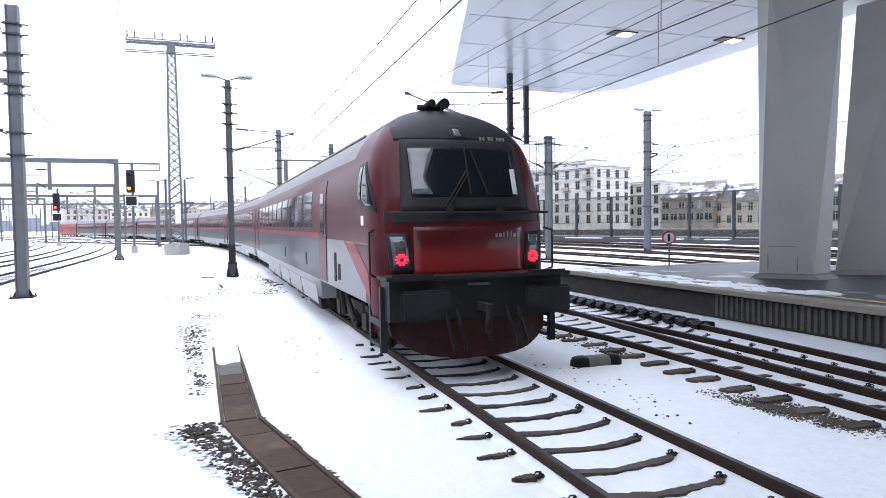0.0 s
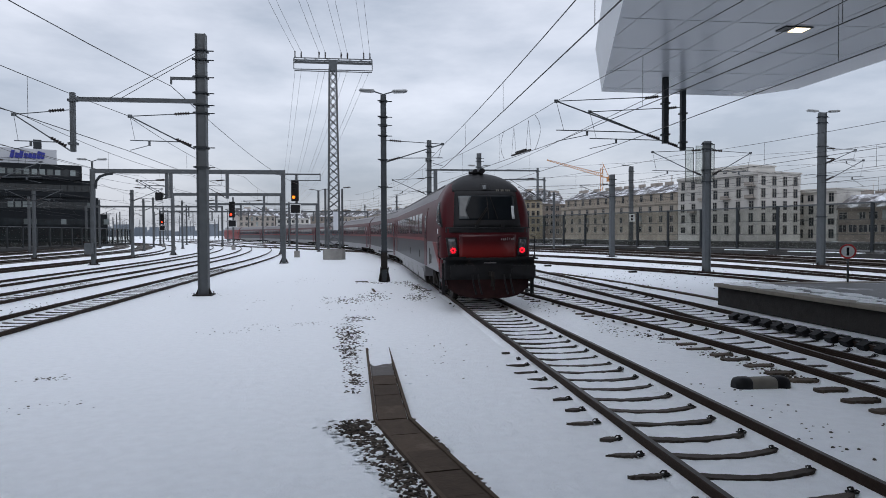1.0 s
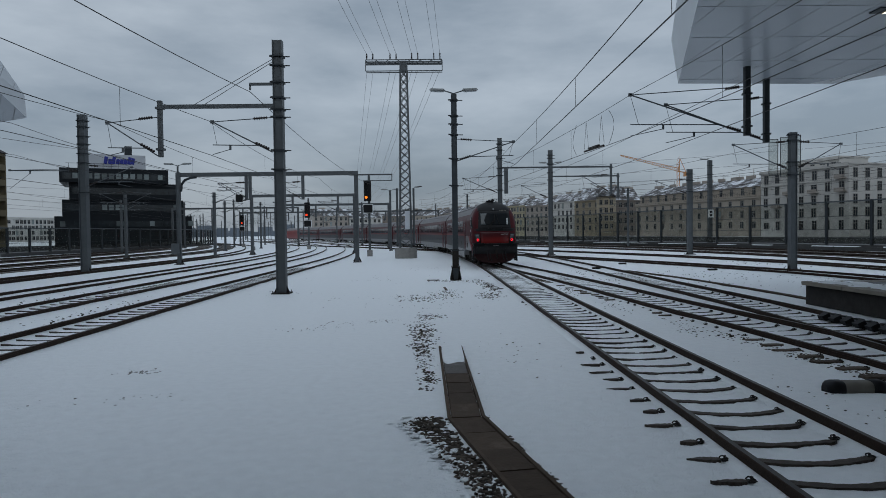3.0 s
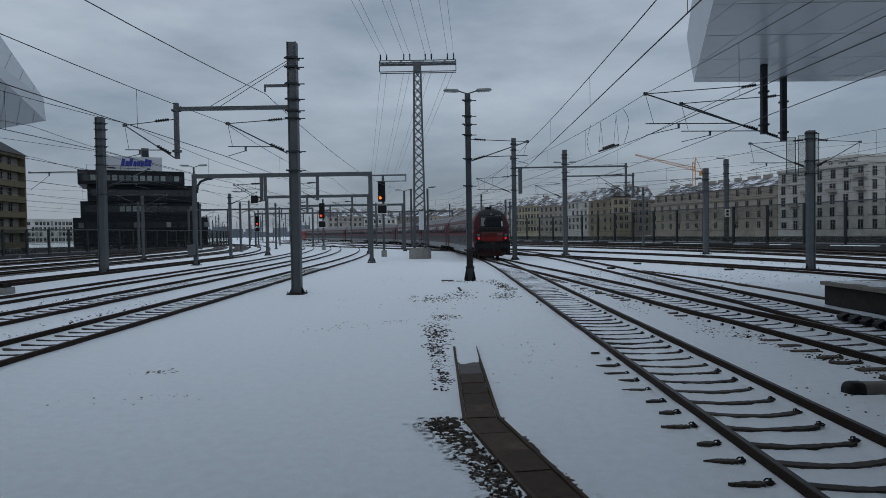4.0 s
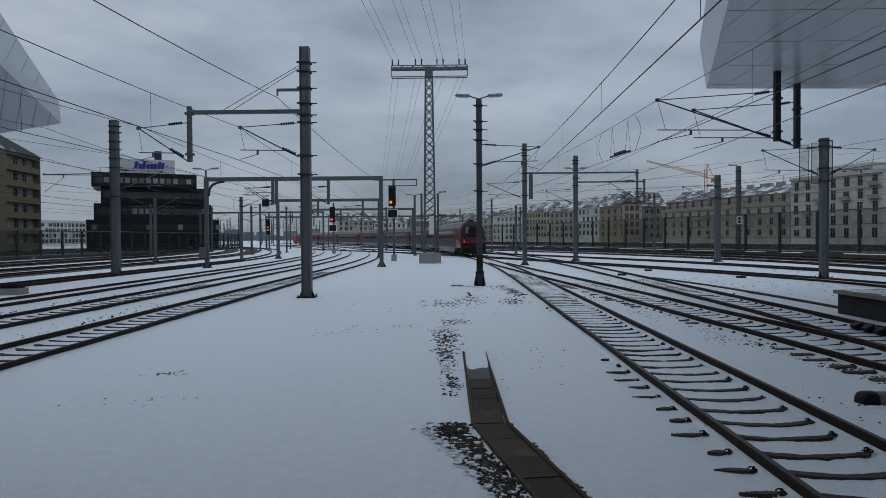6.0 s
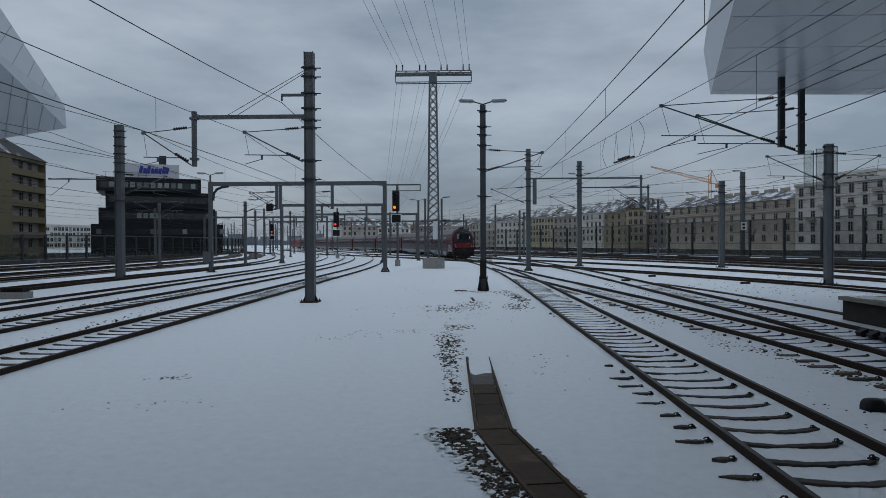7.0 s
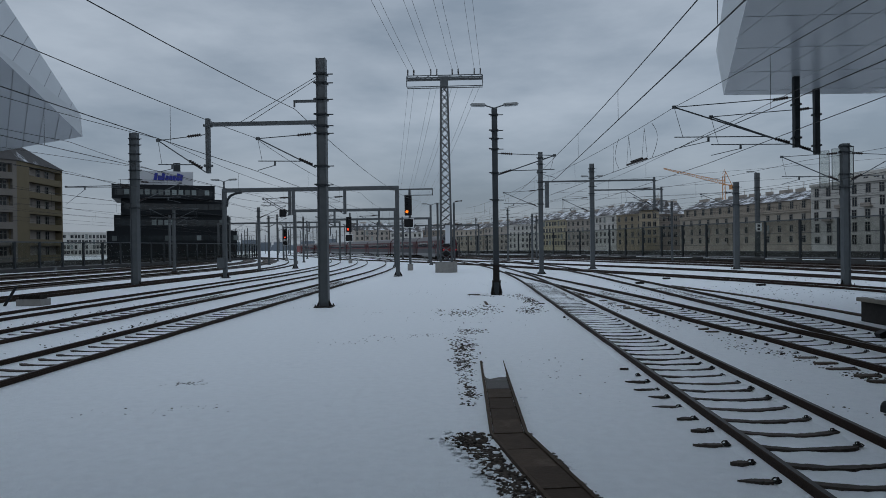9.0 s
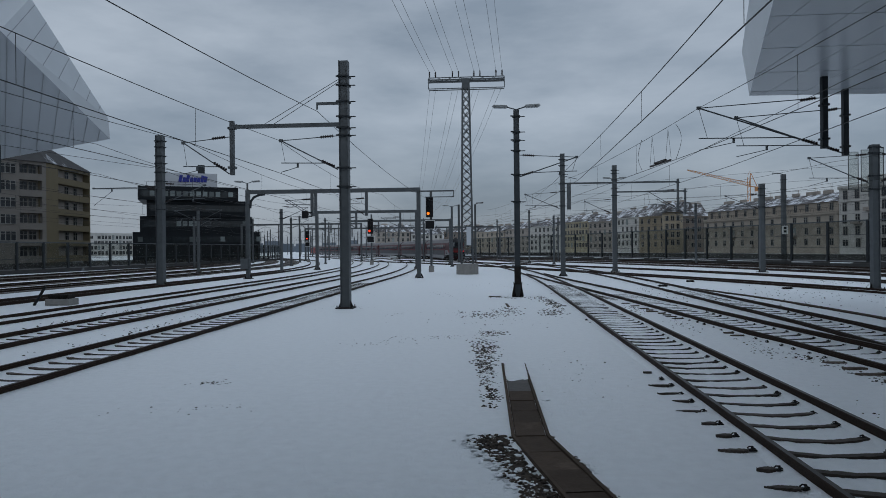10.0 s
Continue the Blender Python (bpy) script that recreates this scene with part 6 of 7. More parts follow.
def house(label, mat, a, b, eave, storeys, cols, roof_h=4.0, depth=13, win=None, first=3.0, flat=False, chim=3, cornice=True, name="house", side_cols=0, dormers=0, balconies=0.0):
    """House with its facade from plan point a to b; the facade looks at the yard."""
    t = thing(name, label, "building", "houses behind the barrier")
    d = (b - a).normalized()
    L = (b - a).length
    nrm = Vector((d.y, -d.x))
    if nrm.dot(-a) < 0:
        nrm = -nrm
    rz = math.atan2(d.y, d.x)
    back = -nrm * depth
    pts = [a, b, b + back, a + back]
    bm = B()
    prism(bm, [(p.x, p.y) for p in pts], G, eave)
    part("wall", bm, mat, t)
    c = (a + b) / 2 + back / 2
    m = Matrix.Translation((c.x, c.y, 0)) @ Matrix.Rotation(rz, 4, "Z")
    if flat:
        bm = B()
        bx(bm, (0, 0, eave + .2), (L + .5, depth + .5, 0.4))
        part("roof", bm, mat, t, m=m)
    else:
        bm = B()
        o = 0.5
        v = [bm.verts.new(p) for p in ((-L / 2 - .1, -depth / 2 - o, eave), (L / 2 + .1, -depth / 2 - o, eave), (L / 2 + .1, depth / 2 + o, eave), (-L / 2 - .1, depth / 2 + o, eave),
                                       (-L / 2 - .1, -depth * .12, eave + roof_h), (L / 2 + .1, -depth * .12, eave + roof_h), (L / 2 + .1, depth * .12, eave + roof_h), (-L / 2 - .1, depth * .12, eave + roof_h))]
        for f in ((0, 1, 5, 4), (1, 2, 6, 5), (2, 3, 7, 6), (3, 0, 4, 7), (4, 5, 6, 7), (0, 3, 2, 1)):
            bm.faces.new([v[i] for i in f])
        roof = part("roof", bm, M_ROOFT, t, "dark tiled roof patched with snow", m=m)
        rng = random.Random(int(L * 10))
        for i in range(chim):
            bm = B()
            x = -L / 2 + L * (i + .5 + .3 * rng.random()) / chim
            bx(bm, (x, rng.uniform(-1, 1), eave + roof_h + .2), (2.4 + 2.4 * rng.random(), 0.7, 1.1 + .5 * rng.random()))
            for k in range(4):
                cy(bm, (x - .9 + .6 * k, 0, eave + roof_h + .4), (x - .9 + .6 * k, 0, eave + roof_h + 1.15), 0.11, 6)
            cy(bm, (x + 1.4, 0, eave + roof_h - .3), (x + 1.4, 0, eave + roof_h + 1.8 + rng.random()), 0.05, 5)
            part("chimney", bm, M_F_GREY, roof)
        for i in range(dormers):
            bm = B()
            x = -L / 2 + L * (i + .5) / dormers
            bx(bm, (x, -depth * .34, eave + roof_h * .42), (1.5, 2.2, 1.6))
            part("dormer", bm, M_F_GREY, roof)
    if cornice:
        bm = B()
        bx(bm, (0, -depth / 2 - .15, eave - .25), (L + .2, 0.5, 0.4))
        bx(bm, (0, -depth / 2 - .06, eave - first - .5), (L, 0.24, 0.22))
        part("cornice", bm, M_F_WHITE if mat is M_F_WHITE else mat, t, m=m)
    if (nrm.x * -math.sin(rz) + nrm.y * math.cos(rz)) > 0:
        m = m @ Matrix.Rotation(math.pi, 4, "Z")
    pick = random.Random(label)
    for j in range(storeys):
        z = eave - 1.9 - first * j
        if z < 1.0:
            break
        for i in range(cols):
            x = -L / 2 + L * (i + .5) / cols
            k = pick.random()
            if k < .05:
                continue
            part("window", (win or WIN) if k < .86 else WIN_PAIR if k < .95 else WIN_TALL, None, t, m=m @ Matrix.Translation((x + pick.uniform(-.15, .15), -depth / 2 - .03, z)))
            if balconies and k > 1 - balconies and j < 3:
                bm = B()
                bx(bm, (x, -depth / 2 - .5, z - 1.25), (2.6, 1.0, 0.16))
                bx(bm, (x, -depth / 2 - .95, z - 0.8), (2.6, 0.06, 0.8))
                part("balcony", bm, M_F_GREY, t, m=m)
        for i in range(side_cols):
            y = -depth / 2 + depth * (i + .5) / side_cols
            for s in (-1, 1):
                part("window", win or WIN, None, t, m=m @ Matrix.Translation((s * (L / 2 + .03), y, z)) @ Matrix.Rotation(s * math.pi / 2, 4, "Z"))
    return t


def attic_storey(t, a, b, z, h, rise, depth, cols):
    """Set-back attic with windows, a terrace rail, a low snowy roof and long low chimney stacks."""
    d, L = (b - a).normalized(), (b - a).length
    nrm = Vector((d.y, -d.x))
    nrm = nrm if nrm.dot(-a) > 0 else -nrm
    rz = math.atan2(d.y, d.x)
    c = (a + b) / 2 - nrm * depth / 2
    m = Matrix.Translation((c.x, c.y, 0)) @ Matrix.Rotation(rz, 4, "Z")
    if nrm.x * -math.sin(rz) + nrm.y * math.cos(rz) > 0:
        m = m @ Matrix.Rotation(math.pi, 4, "Z")
    bm = B()
    bx(bm, (0, 0, z + h / 2), (L, depth, h))
    w = part("attic_wall", bm, M_F_CREAM, t, m=m)
    bm = B()
    v = [bm.verts.new((x * (L / 2 + .3), y, zz)) for x in (-1, 1) for y, zz in ((-depth / 2 - .4, z + h), (depth * .1, z + h + rise), (depth / 2 + .4, z + h))]
    for f in ((0, 3, 4, 1), (1, 4, 5, 2), (0, 2, 5, 3), (0, 1, 2), (3, 5, 4)):
        bm.faces.new([v[i] for i in f])
    roof = part("attic_roof", bm, M_ROOFT, t, "low tiled roof under broken snow", m=m)
    for i in range(cols):
        x = -L / 2 + L * (i + .5) / cols
        part("window", WIN_DOOR, None, w, m=Matrix.Translation((x, -depth / 2 - .03, z + 1.3)))
    bm = B()
    for zz in (.55, 1.0):
        bx(bm, (0, -depth / 2 - 1.4, z + zz), (L, 0.05, 0.05))
    for i in range(60):
        bx(bm, (-L / 2 + L * (i + .5) / 60, -depth / 2 - 1.4, z + .5), (0.05, 0.05, 1.0))
    part("terrace_rail", bm, M_DARKST, t, m=m)
    rng = random.Random(8)
    for i in range(9):
        x = -L / 2 + L * (i + .3 + .4 * rng.random()) / 9
        bm = B()
        bx(bm, (x, depth * .1, z + h + rise + .2), (rng.uniform(2.5, 5), 0.8, 1.3))
        cy(bm, (x + 1, depth * .1, z + h + rise + .8), (x + 1, depth * .1, z + h + rise + rng.uniform(1.6, 2.8)), 0.07, 5)
        part("chimney", bm, M_F_GREY, roof)


P = polar
hL = house("long cream apartment house with set-back attic and snowy roof", M_F_CREAM, P(17.0, 250), P(26.3, 204), 11.0, 4, 13, 0, 13, flat=True, balconies=0.16)
attic_storey(hL, P(17.3, 252.5), P(26.3, 206.5), 11.4, 2.6, 3.0, 11, 13)
hC = house("stepped pale apartment block with flat roof terraces", M_F_WHITE, P(26.35, 196), P(32.2, 178), 16.6, 5, 7, 0, 15, WIN_NARROW, flat=True, side_cols=4, balconies=0.3)
house("recessed pale attic storeys on the apartment block", M_F_WHITE, P(28.2, 198), P(31.6, 187), 19.0, 1, 5, 0, 9, flat=True, name="attic_block")
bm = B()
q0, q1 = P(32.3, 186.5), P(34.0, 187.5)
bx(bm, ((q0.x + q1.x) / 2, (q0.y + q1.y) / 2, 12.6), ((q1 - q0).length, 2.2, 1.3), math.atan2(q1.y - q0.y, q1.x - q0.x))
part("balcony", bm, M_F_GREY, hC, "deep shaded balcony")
house("cream side house with small windows", M_F_CREAM, P(32.3, 188), P(34.9, 190), 13.6, 4, 4, 0, 12, flat=True)
house("white corner apartment house behind the barrier", M_F_WHITE, P(34.9, 196), P(37.5, 190), 12.6, 4, 4, 0, 12, WIN_NARROW, flat=True)
house("low brown workshop with snow-covered roof", M_F_BROWN, P(37.6, 185), P(41.5, 176), 7.8, 2, 6, 3.2, 12, WIN_WIDE, chim=4)
house("low cream house with snow-covered roof", M_F_CREAM, P(41.6, 178), P(47, 165), 7.0, 2, 7, 3.0, 12, chim=3)
house("low grey house with snow-covered roof", M_F_GREY, P(47, 165), P(56, 150), 7.5, 2, 10, 3.0, 12, chim=3)
hB = house("ochre corner house with rounded bay and snowy roof", M_F_OCHRE, P(12.0, 275), P(14.6, 262), 14.0, 4, 5, 5.0, 14, chim=2)
house("brown apartment house beside the rounded corner", M_F_BROWN, P(14.6, 262), P(17.3, 268), 13.6, 4, 6, 4.6, 14, chim=3)
bm = B()
q = P(14.6, 260.5)
cy(bm, (q.x, q.y, G), (q.x, q.y, 14.8), 3.6, 18)
bay = part("corner_bay", bm, M_F_OCHRE, hB, "rounded corner bay")
bm = B()
cy(bm, (q.x, q.y, 14.8), (q.x, q.y, 18.5), 4.2, 18, 0.3)
part("bay_roof", bm, M_ROOFT, bay)
for j in range(4):
    for i in (-1, 0, 1):
        an = math.atan2(-q.y, -q.x) + i * .55
        part("bay_window", WIN, None, bay, m=Matrix.Translation((q.x + 3.62 * math.cos(an), q.y + 3.62 * math.sin(an), 12.6 - 3.0 * j)) @ Matrix.Rotation(an + math.pi / 2, 4, "Z"))
house("white town house with tall windows", M_F_WHITE, P(9.9, 300), P(11.9, 285), 14.6, 4, 6, 3.6, 14, chim=2)
house("grey-brown town house with snowy roof", M_F_GREY, P(7.9, 312), P(9.85, 300), 13.8, 4, 5, 3.4, 14, chim=2)
house("pale yellow town house with snowy roof", M_F_YELL, P(5.9, 325), P(7.85, 312), 14.2, 4, 8, 3.4, 14, chim=2)
house("white town house with snowy roof", M_F_WHITE, P(3.0, 345), P(5.85, 325), 13.0, 4, 8, 3.2, 14, chim=3)
house("grey town house with snowy roof", M_F_GREY, P(0.9, 365), P(2.95, 345), 12.4, 4, 6, 3.0, 14, chim=3)
house("distant cream house with snowy roof", M_F_CREAM, P(-1.6, 385), P(0.8, 365), 11.6, 3, 6, 3.2, 14, chim=3)
house("distant brown house with snowy roof", M_F_BROWN, P(-4.4, 400), P(-1.7, 385), 12.0, 3, 7, 3.2, 14, chim=3)
house("distant pale house with snowy roof", M_F_WHITE, P(-7.2, 395), P(-4.5, 400), 11.2, 3, 7, 3.4, 14, chim=3)
house("distant grey house with snowy roof", M_F_GREY, P(-10.2, 390), P(-7.3, 395), 12.5, 3, 7, 4, 14, chim=2)
house("distant pale apartment block", M_F_WHITE, P(-34.0, 380), P(-28.6, 400), 11.6, 4, 22, 0, 14, flat=True, first=2.7)


for nm, pts in (("road_east", [(51, 15), (50.5, 35), (48.5, 50), (45.5, 62), (40.5, 76), (33, 94), (23, 122), (10, 152), (-6, 182), P(-2, 360), P(6, 312), P(12, 262), P(17, 238), P(26, 192), P(35, 182), P(47, 158), P(56, 145), (128, 15)]),
                ("road_west", [(-54, 20), (-150, 20), (-150, 150), (-86, 175), (-60, 175), (-52.5, 143), (-51.6, 118), (-52.2, 95), (-53, 75)])):
    bm = B()
    prism(bm, [(p[0], p[1]) for p in pts], G - .1, G + .09)
    solid(nm, bm, M_STREET, "dark wet street running behind the noise barrier", "road", kind="structure")


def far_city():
    """Strip of far roofs and low hills along the horizon, air haze put into its colour."""
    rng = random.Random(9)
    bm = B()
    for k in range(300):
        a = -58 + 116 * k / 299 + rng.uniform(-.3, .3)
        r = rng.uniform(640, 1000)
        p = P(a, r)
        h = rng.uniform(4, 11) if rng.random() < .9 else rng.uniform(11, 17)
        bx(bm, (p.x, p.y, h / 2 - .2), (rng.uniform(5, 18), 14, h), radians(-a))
    solid("far_city", bm, M_HAZE, "skyline of far low houses with haze painted into its grey", "skyline", kind="structure")


far_city()


def apartment():
    """Yellow and grey apartment block with recessed loggias; its corner faces the yard."""
    t = thing("apartment_block", "yellow and grey apartment block with recessed balconies", "building")
    c0, c1, c2 = P(-35.3, 131), P(-32.43, 145), P(-40.5, 126)
    c3 = c1 + (c2 - c0)
    e0 = 17.4
    ctr = (c1 + c2) / 2
    bm = B()
    prism(bm, [(p.x, p.y) for p in (ctr + (q - ctr) * 0.66 for q in (c0, c1, c3, c2))], G, e0)
    part("core_wall", bm, M_APG, t, "grey rendered wall")
    bm = B()
    lo = [bm.verts.new((*(ctr + (p - ctr) * 1.06), e0)) for p in (c0, c1, c3, c2)]
    hi = [bm.verts.new((*(ctr + (p - ctr) * 0.3), e0 + 3.2)) for p in (c0, c1, c3, c2)]
    for i in range(4):
        bm.faces.new((lo[i], lo[(i + 1) % 4], hi[(i + 1) % 4], hi[i]))
    bm.faces.new(hi), bm.faces.new(lo[::-1])
    roof = part("roof", bm, M_ROOFD, t, "dark tiled hipped roof with patches of snow")
    for u, v in ((.3, .3), (.6, .5), (.2, .7), (.15, .45)):
        bm = B()
        p = c0 + (c1 - c0) * u + (c2 - c0) * v
        bx(bm, (p.x, p.y, e0 + 2.6), (1.1, 0.8, 2.2))
        part("chimney", bm, M_F_BROWN, roof)
    for a, b, mat, bays, piers in ((c0, c1, M_APY, ((.25, .98),), ((0.0, .25), (.98, 1.0))), (c2, c0, M_APG, ((.05, .33), (.67, .95)), ((0, .05), (.33, .67), (.95, 1.0)))):
        d = (b - a).normalized()
        L = (b - a).length
        n = Vector((d.y, -d.x))
        n = n if n.dot(-a) > 0 else -n
        rz = math.atan2(d.y, d.x)
        flip = math.pi if (n.x * math.sin(rz) - n.y * math.cos(rz)) < 0 else 0.0
        for u0, u1 in piers:
            c = a + d * L * (u0 + u1) / 2 - n * .65
            bm = B()
            bx(bm, (c.x, c.y, (e0 + G) / 2), (L * (u1 - u0), 1.3, e0 - G - .01), rz)
            part("pier", bm, mat, t)
        for u0, u1 in bays:
            p, q = a + d * L * u0, a + d * L * u1
            w = (q - p).length
            c = (p + q) / 2
            bm = B()
            bx(bm, (c.x - n.x * .7, c.y - n.y * .7, e0 - .28), (w - .01, 1.3, 0.54), rz)
            part("lintel", bm, mat, t)
            for j in range(6):
                z = e0 - 2.6 - 2.75 * j
                if z < 0:
                    break
                c = (p + q) / 2
                bm = B()
                bx(bm, (c.x - n.x * .08, c.y - n.y * .08, z), (w - .01, 0.16, 1.1), rz)
                bx(bm, (c.x - n.x * .7, c.y - n.y * .7, z - .47), (w - .01, 1.1, 0.16), rz)
                part("balcony", bm, mat, t)
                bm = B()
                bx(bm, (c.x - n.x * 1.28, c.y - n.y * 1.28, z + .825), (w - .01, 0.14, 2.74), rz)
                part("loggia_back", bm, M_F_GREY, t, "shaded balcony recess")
                for k in ((.12, .45, .72) if mat is M_APY else (.3, .7)):
                    w_ = p.lerp(q, k) - n * 1.16
                    part("window", WIN_DOOR, None, t, m=Matrix.Translation((w_.x, w_.y, z + 1.0)) @ Matrix.Rotation(rz + flip, 4, "Z"))
        if mat is M_APG:
            for j in range(5):
                for k in (.44, .56):
                    w_ = a + d * L * k + n * .02
                    part("window", WIN_PAIR, None, t, m=Matrix.Translation((w_.x, w_.y, e0 - 1.5 - 2.75 * j)) @ Matrix.Rotation(rz + flip, 4, "Z"))


apartment()


def office():
    """Dark office block with shifted storeys, window bands and a roof sign."""
    t = thing("office_building", "dark stepped office block with a pale sign panel on its roof", "building")
    r = 158
    C = P(-25.2, r)
    rz = radians(25.2)
    m = Matrix.Translation((C.x, C.y, 0)) @ Matrix.Rotation(rz, 4, "Z")
    sc = lambda a: r * math.tan(radians(a + 25.2))
    floors = [(-29.5, -19.9, G, 6.4, 0), (-29.0, -20.5, 6.4, 9.9, 1), (-28.5, -20.8, 9.9, 13.4, 0.5), (-29.1, -21.6, 13.4, 16.4, -0.6)]
    for a, b, z0, z1, dy in floors:
        x0, x1 = sc(a), sc(b)
        bm = B()
        bx(bm, ((x0 + x1) / 2, 8 + dy, (z0 + z1) / 2), (x1 - x0, 17, z1 - z0))
        w = part("storey", bm, M_OFFICE, t, "dark clad storey", m=m)
        nz = 2 if z1 - z0 > 4 else 1
        for j in range(nz):
            zc = z1 - 1.7 - 3.2 * j
            bm = B()
            bx(bm, ((x0 + x1) / 2, dy - .52, zc), (x1 - x0 - 1.2, 0.1, 1.35))
            part("window_band", bm, M_OFFWIN, w, "ribbon window reflecting the sky")
            k = int((x1 - x0) / 1.3)
            rng = random.Random(int(z0 * 7) + j)
            for i in range(k):
                x = x0 + .9 + (x1 - x0 - 1.8) * i / (k - 1)
                bm = B()
                bx(bm, (x, dy - .6, zc), (0.09, 0.12, 1.35))
                part("mullion", bm, M_OFFICE, w)
                if rng.random() < (.6 if z0 > 13 else .16):
                    bm = B()
                    bx(bm, (x + .6, dy - .585, zc + .1), (0.95, 0.03, 1.1))
                    part("blind", bm, M_WINPALE, w)
    x0, x1 = sc(-27.8), sc(-23.2)
    bm = B()
    bx(bm, ((x0 + x1) / 2, 3.5, 17.9), (x1 - x0, 6, 3.3))
    s = part("sign_panel", bm, M_OFFPANEL, t, "pale roof panel", m=m)
    xs0, xs1 = sc(-26.1), sc(-23.9)
    word = ((0, 1.55), (.13, 1.05), (.25, 1.55), (.38, 1.05), (.5, 1.05), (.62, 1.05), (.75, 1.55), (.86, 1.35))
    for u, h in word:
        bm = B()
        bx(bm, (xs0 + (xs1 - xs0) * (u + .05), 0.42, 17.55 + h / 2), (0.66, 0.12, h), ry=0.2)
        part("sign_bar", bm, M_BLUE, s, "plain blue sign bar")
    bm = B()
    x = sc(-24.4)
    bx(bm, (x, 5, 20.6), (1.5, 1.5, 2.6))
    part("roof_mast", bm, M_DARKST, t, m=m)
    bm = B()
    for i in range(6):
        bx(bm, (sc(-28.5) + 1.6 * i, 0.2, 16.9), (0.06, 0.06, 1.2))
    bx(bm, (sc(-28.5) + 4, 0.2, 17.5), (9, 0.06, 0.06))
    part("roof_railing", bm, M_DARKST, t, m=m)


office()


def crane():
    t = thing("tower_crane", "yellow tower crane behind the houses", "crane")
    r = 330
    top = P(20.3, r)
    zt = 2.19 + .0814 * r
    bm = B()
    for s in (-.6, .6):
        cy(bm, (top.x + s, top.y, 0), (top.x + s, top.y, zt + 4), 0.16, 4)
    for i in range(18):
        z = 2 * i
        cy(bm, (top.x - .6, top.y, z), (top.x + .6, top.y, z + 2), 0.1, 4)
    part("tower", bm, M_CRANE, t)
    e = P(15.77, r)
    ze = 2.19 + .1071 * r
    a, b = Vector((top.x, top.y, zt)), Vector((e.x, e.y, ze))
    bm = B()
    for o in (0, 1.1):
        cy(bm, a + Vector((0, 0, o * 1.4)), b + Vector((0, 0, o * .4)), 0.14, 4)
    for i in range(26):
        u, v = i / 26, (i + 1) / 26
        cy(bm, a.lerp(b, u), a.lerp(b, v) + Vector((0, 0, 1.5 * (1 - v) + .4)), 0.09, 4)
        cy(bm, a.lerp(b, u) + Vector((0, 0, 1.5 * (1 - u) + .4)), a.lerp(b, v), 0.09, 4)
    part("jib", bm, M_CRANE, t)
    c = P(20.9, r)
    bm = B()
    cy(bm, a, (c.x, c.y, zt - .6), 0.3, 4)
    cy(bm, (c.x, c.y, zt - .6), (top.x + .8, top.y, zt + 6), 0.15, 4)
    cy(bm, a, (top.x + .8, top.y, zt + 6), 0.2, 4)
    bx(bm, (c.x, c.y, zt - 1.4), (2.0, 1.6, 2.0))
    part("counter_jib", bm, M_CRANE, t)


crane()

# ---------------------------------------------------------------- things in the snow
def trough():
    """Cable trough with concrete lids, bending half way."""
    t = thing("cable_trough", "dark concrete cable trough with flat lids in the snow", "cable trough", kind="structure")
    path = [Vector((0.31, 13.4)), Vector((0.385, 8.25)), Vector((1.2, 4.5))]
    W = 0.185
    nrm = []
    for i, p in enumerate(path):
        d = (path[min(i + 1, 2)] - path[max(i - 1, 0)]).normalized()
        nrm.append(Vector((-d.y, d.x)))
    for s in (-1, 1):
        bm = B()
        a = [p + n * s * (W + .01) for p, n in zip(path, nrm)]
        b = [p + n * s * (W + .052) for p, n in zip(path, nrm)]
        lo, hi = [], []
        for p, q in zip(a, b):
            lo.append([bm.verts.new((v.x, v.y, G - .1)) for v in (p, q)])
            hi.append([bm.verts.new((v.x, v.y, G + .045)) for v in (p, q)])
        for i in range(2):
            bm.faces.new((hi[i][0], hi[i][1], hi[i + 1][1], hi[i + 1][0]))
            bm.faces.new((lo[i][0], hi[i][0], hi[i + 1][0], lo[i + 1][0]))
            bm.faces.new((lo[i][1], hi[i][1], hi[i + 1][1], lo[i + 1][1]))
        bm.faces.new((lo[0][0], lo[0][1], hi[0][1], hi[0][0]))
        bm.faces.new((lo[2][0], lo[2][1], hi[2][1], hi[2][0]))
        part("trough_wall", bm, M_LID, t)
    rng = random.Random(3)
    for i in range(2):
        p, q = path[i], path[i + 1]
        L = (q - p).length
        k = max(3, round(L / 0.66))
        d = (q - p) / L
        for j in range(k):
            u0, u1 = j / k, (j + 1) / k
            bm = B()
            dz = rng.uniform(-.006, .006)
            n0, n1 = nrm[i].lerp(nrm[i + 1], u0), nrm[i].lerp(nrm[i + 1], u1)
            a, b = p.lerp(q, u0) + d * .008, p.lerp(q, u1) - d * .008
            prism(bm, [(v.x, v.y) for v in (a - n0 * W, b - n1 * W, b + n1 * W, a + n0 * W)], G - .05, G + .03 + dz)
            part("lid", bm, M_LIDPALE if i == 0 and j < 4 else M_LID, t)
    bm = B()
    rows = []
    for i in range(9):
        x = 0.33 - .2 + .4 * i / 8
        y0 = 11.75 + 0.3 * noise.noise((x * 6, 1.3, 0)) + (0.12 if i in (0, 8) else 0)
        rows.append([bm.verts.new((x, y0 + (13.6 - y0) * k / 6, G + (0.03 if k == 0 else 0.058) + .006 * noise.noise((x * 5, k, 2)))) for k in range(7)])
    for a, b in zip(rows, rows[1:]):
        for k in range(6):
            bm.faces.new((a[k], b[k], b[k + 1], a[k + 1]))
    part("snow_cover", bm, M_SNOW, t, "thin snow on the far lids")


trough()


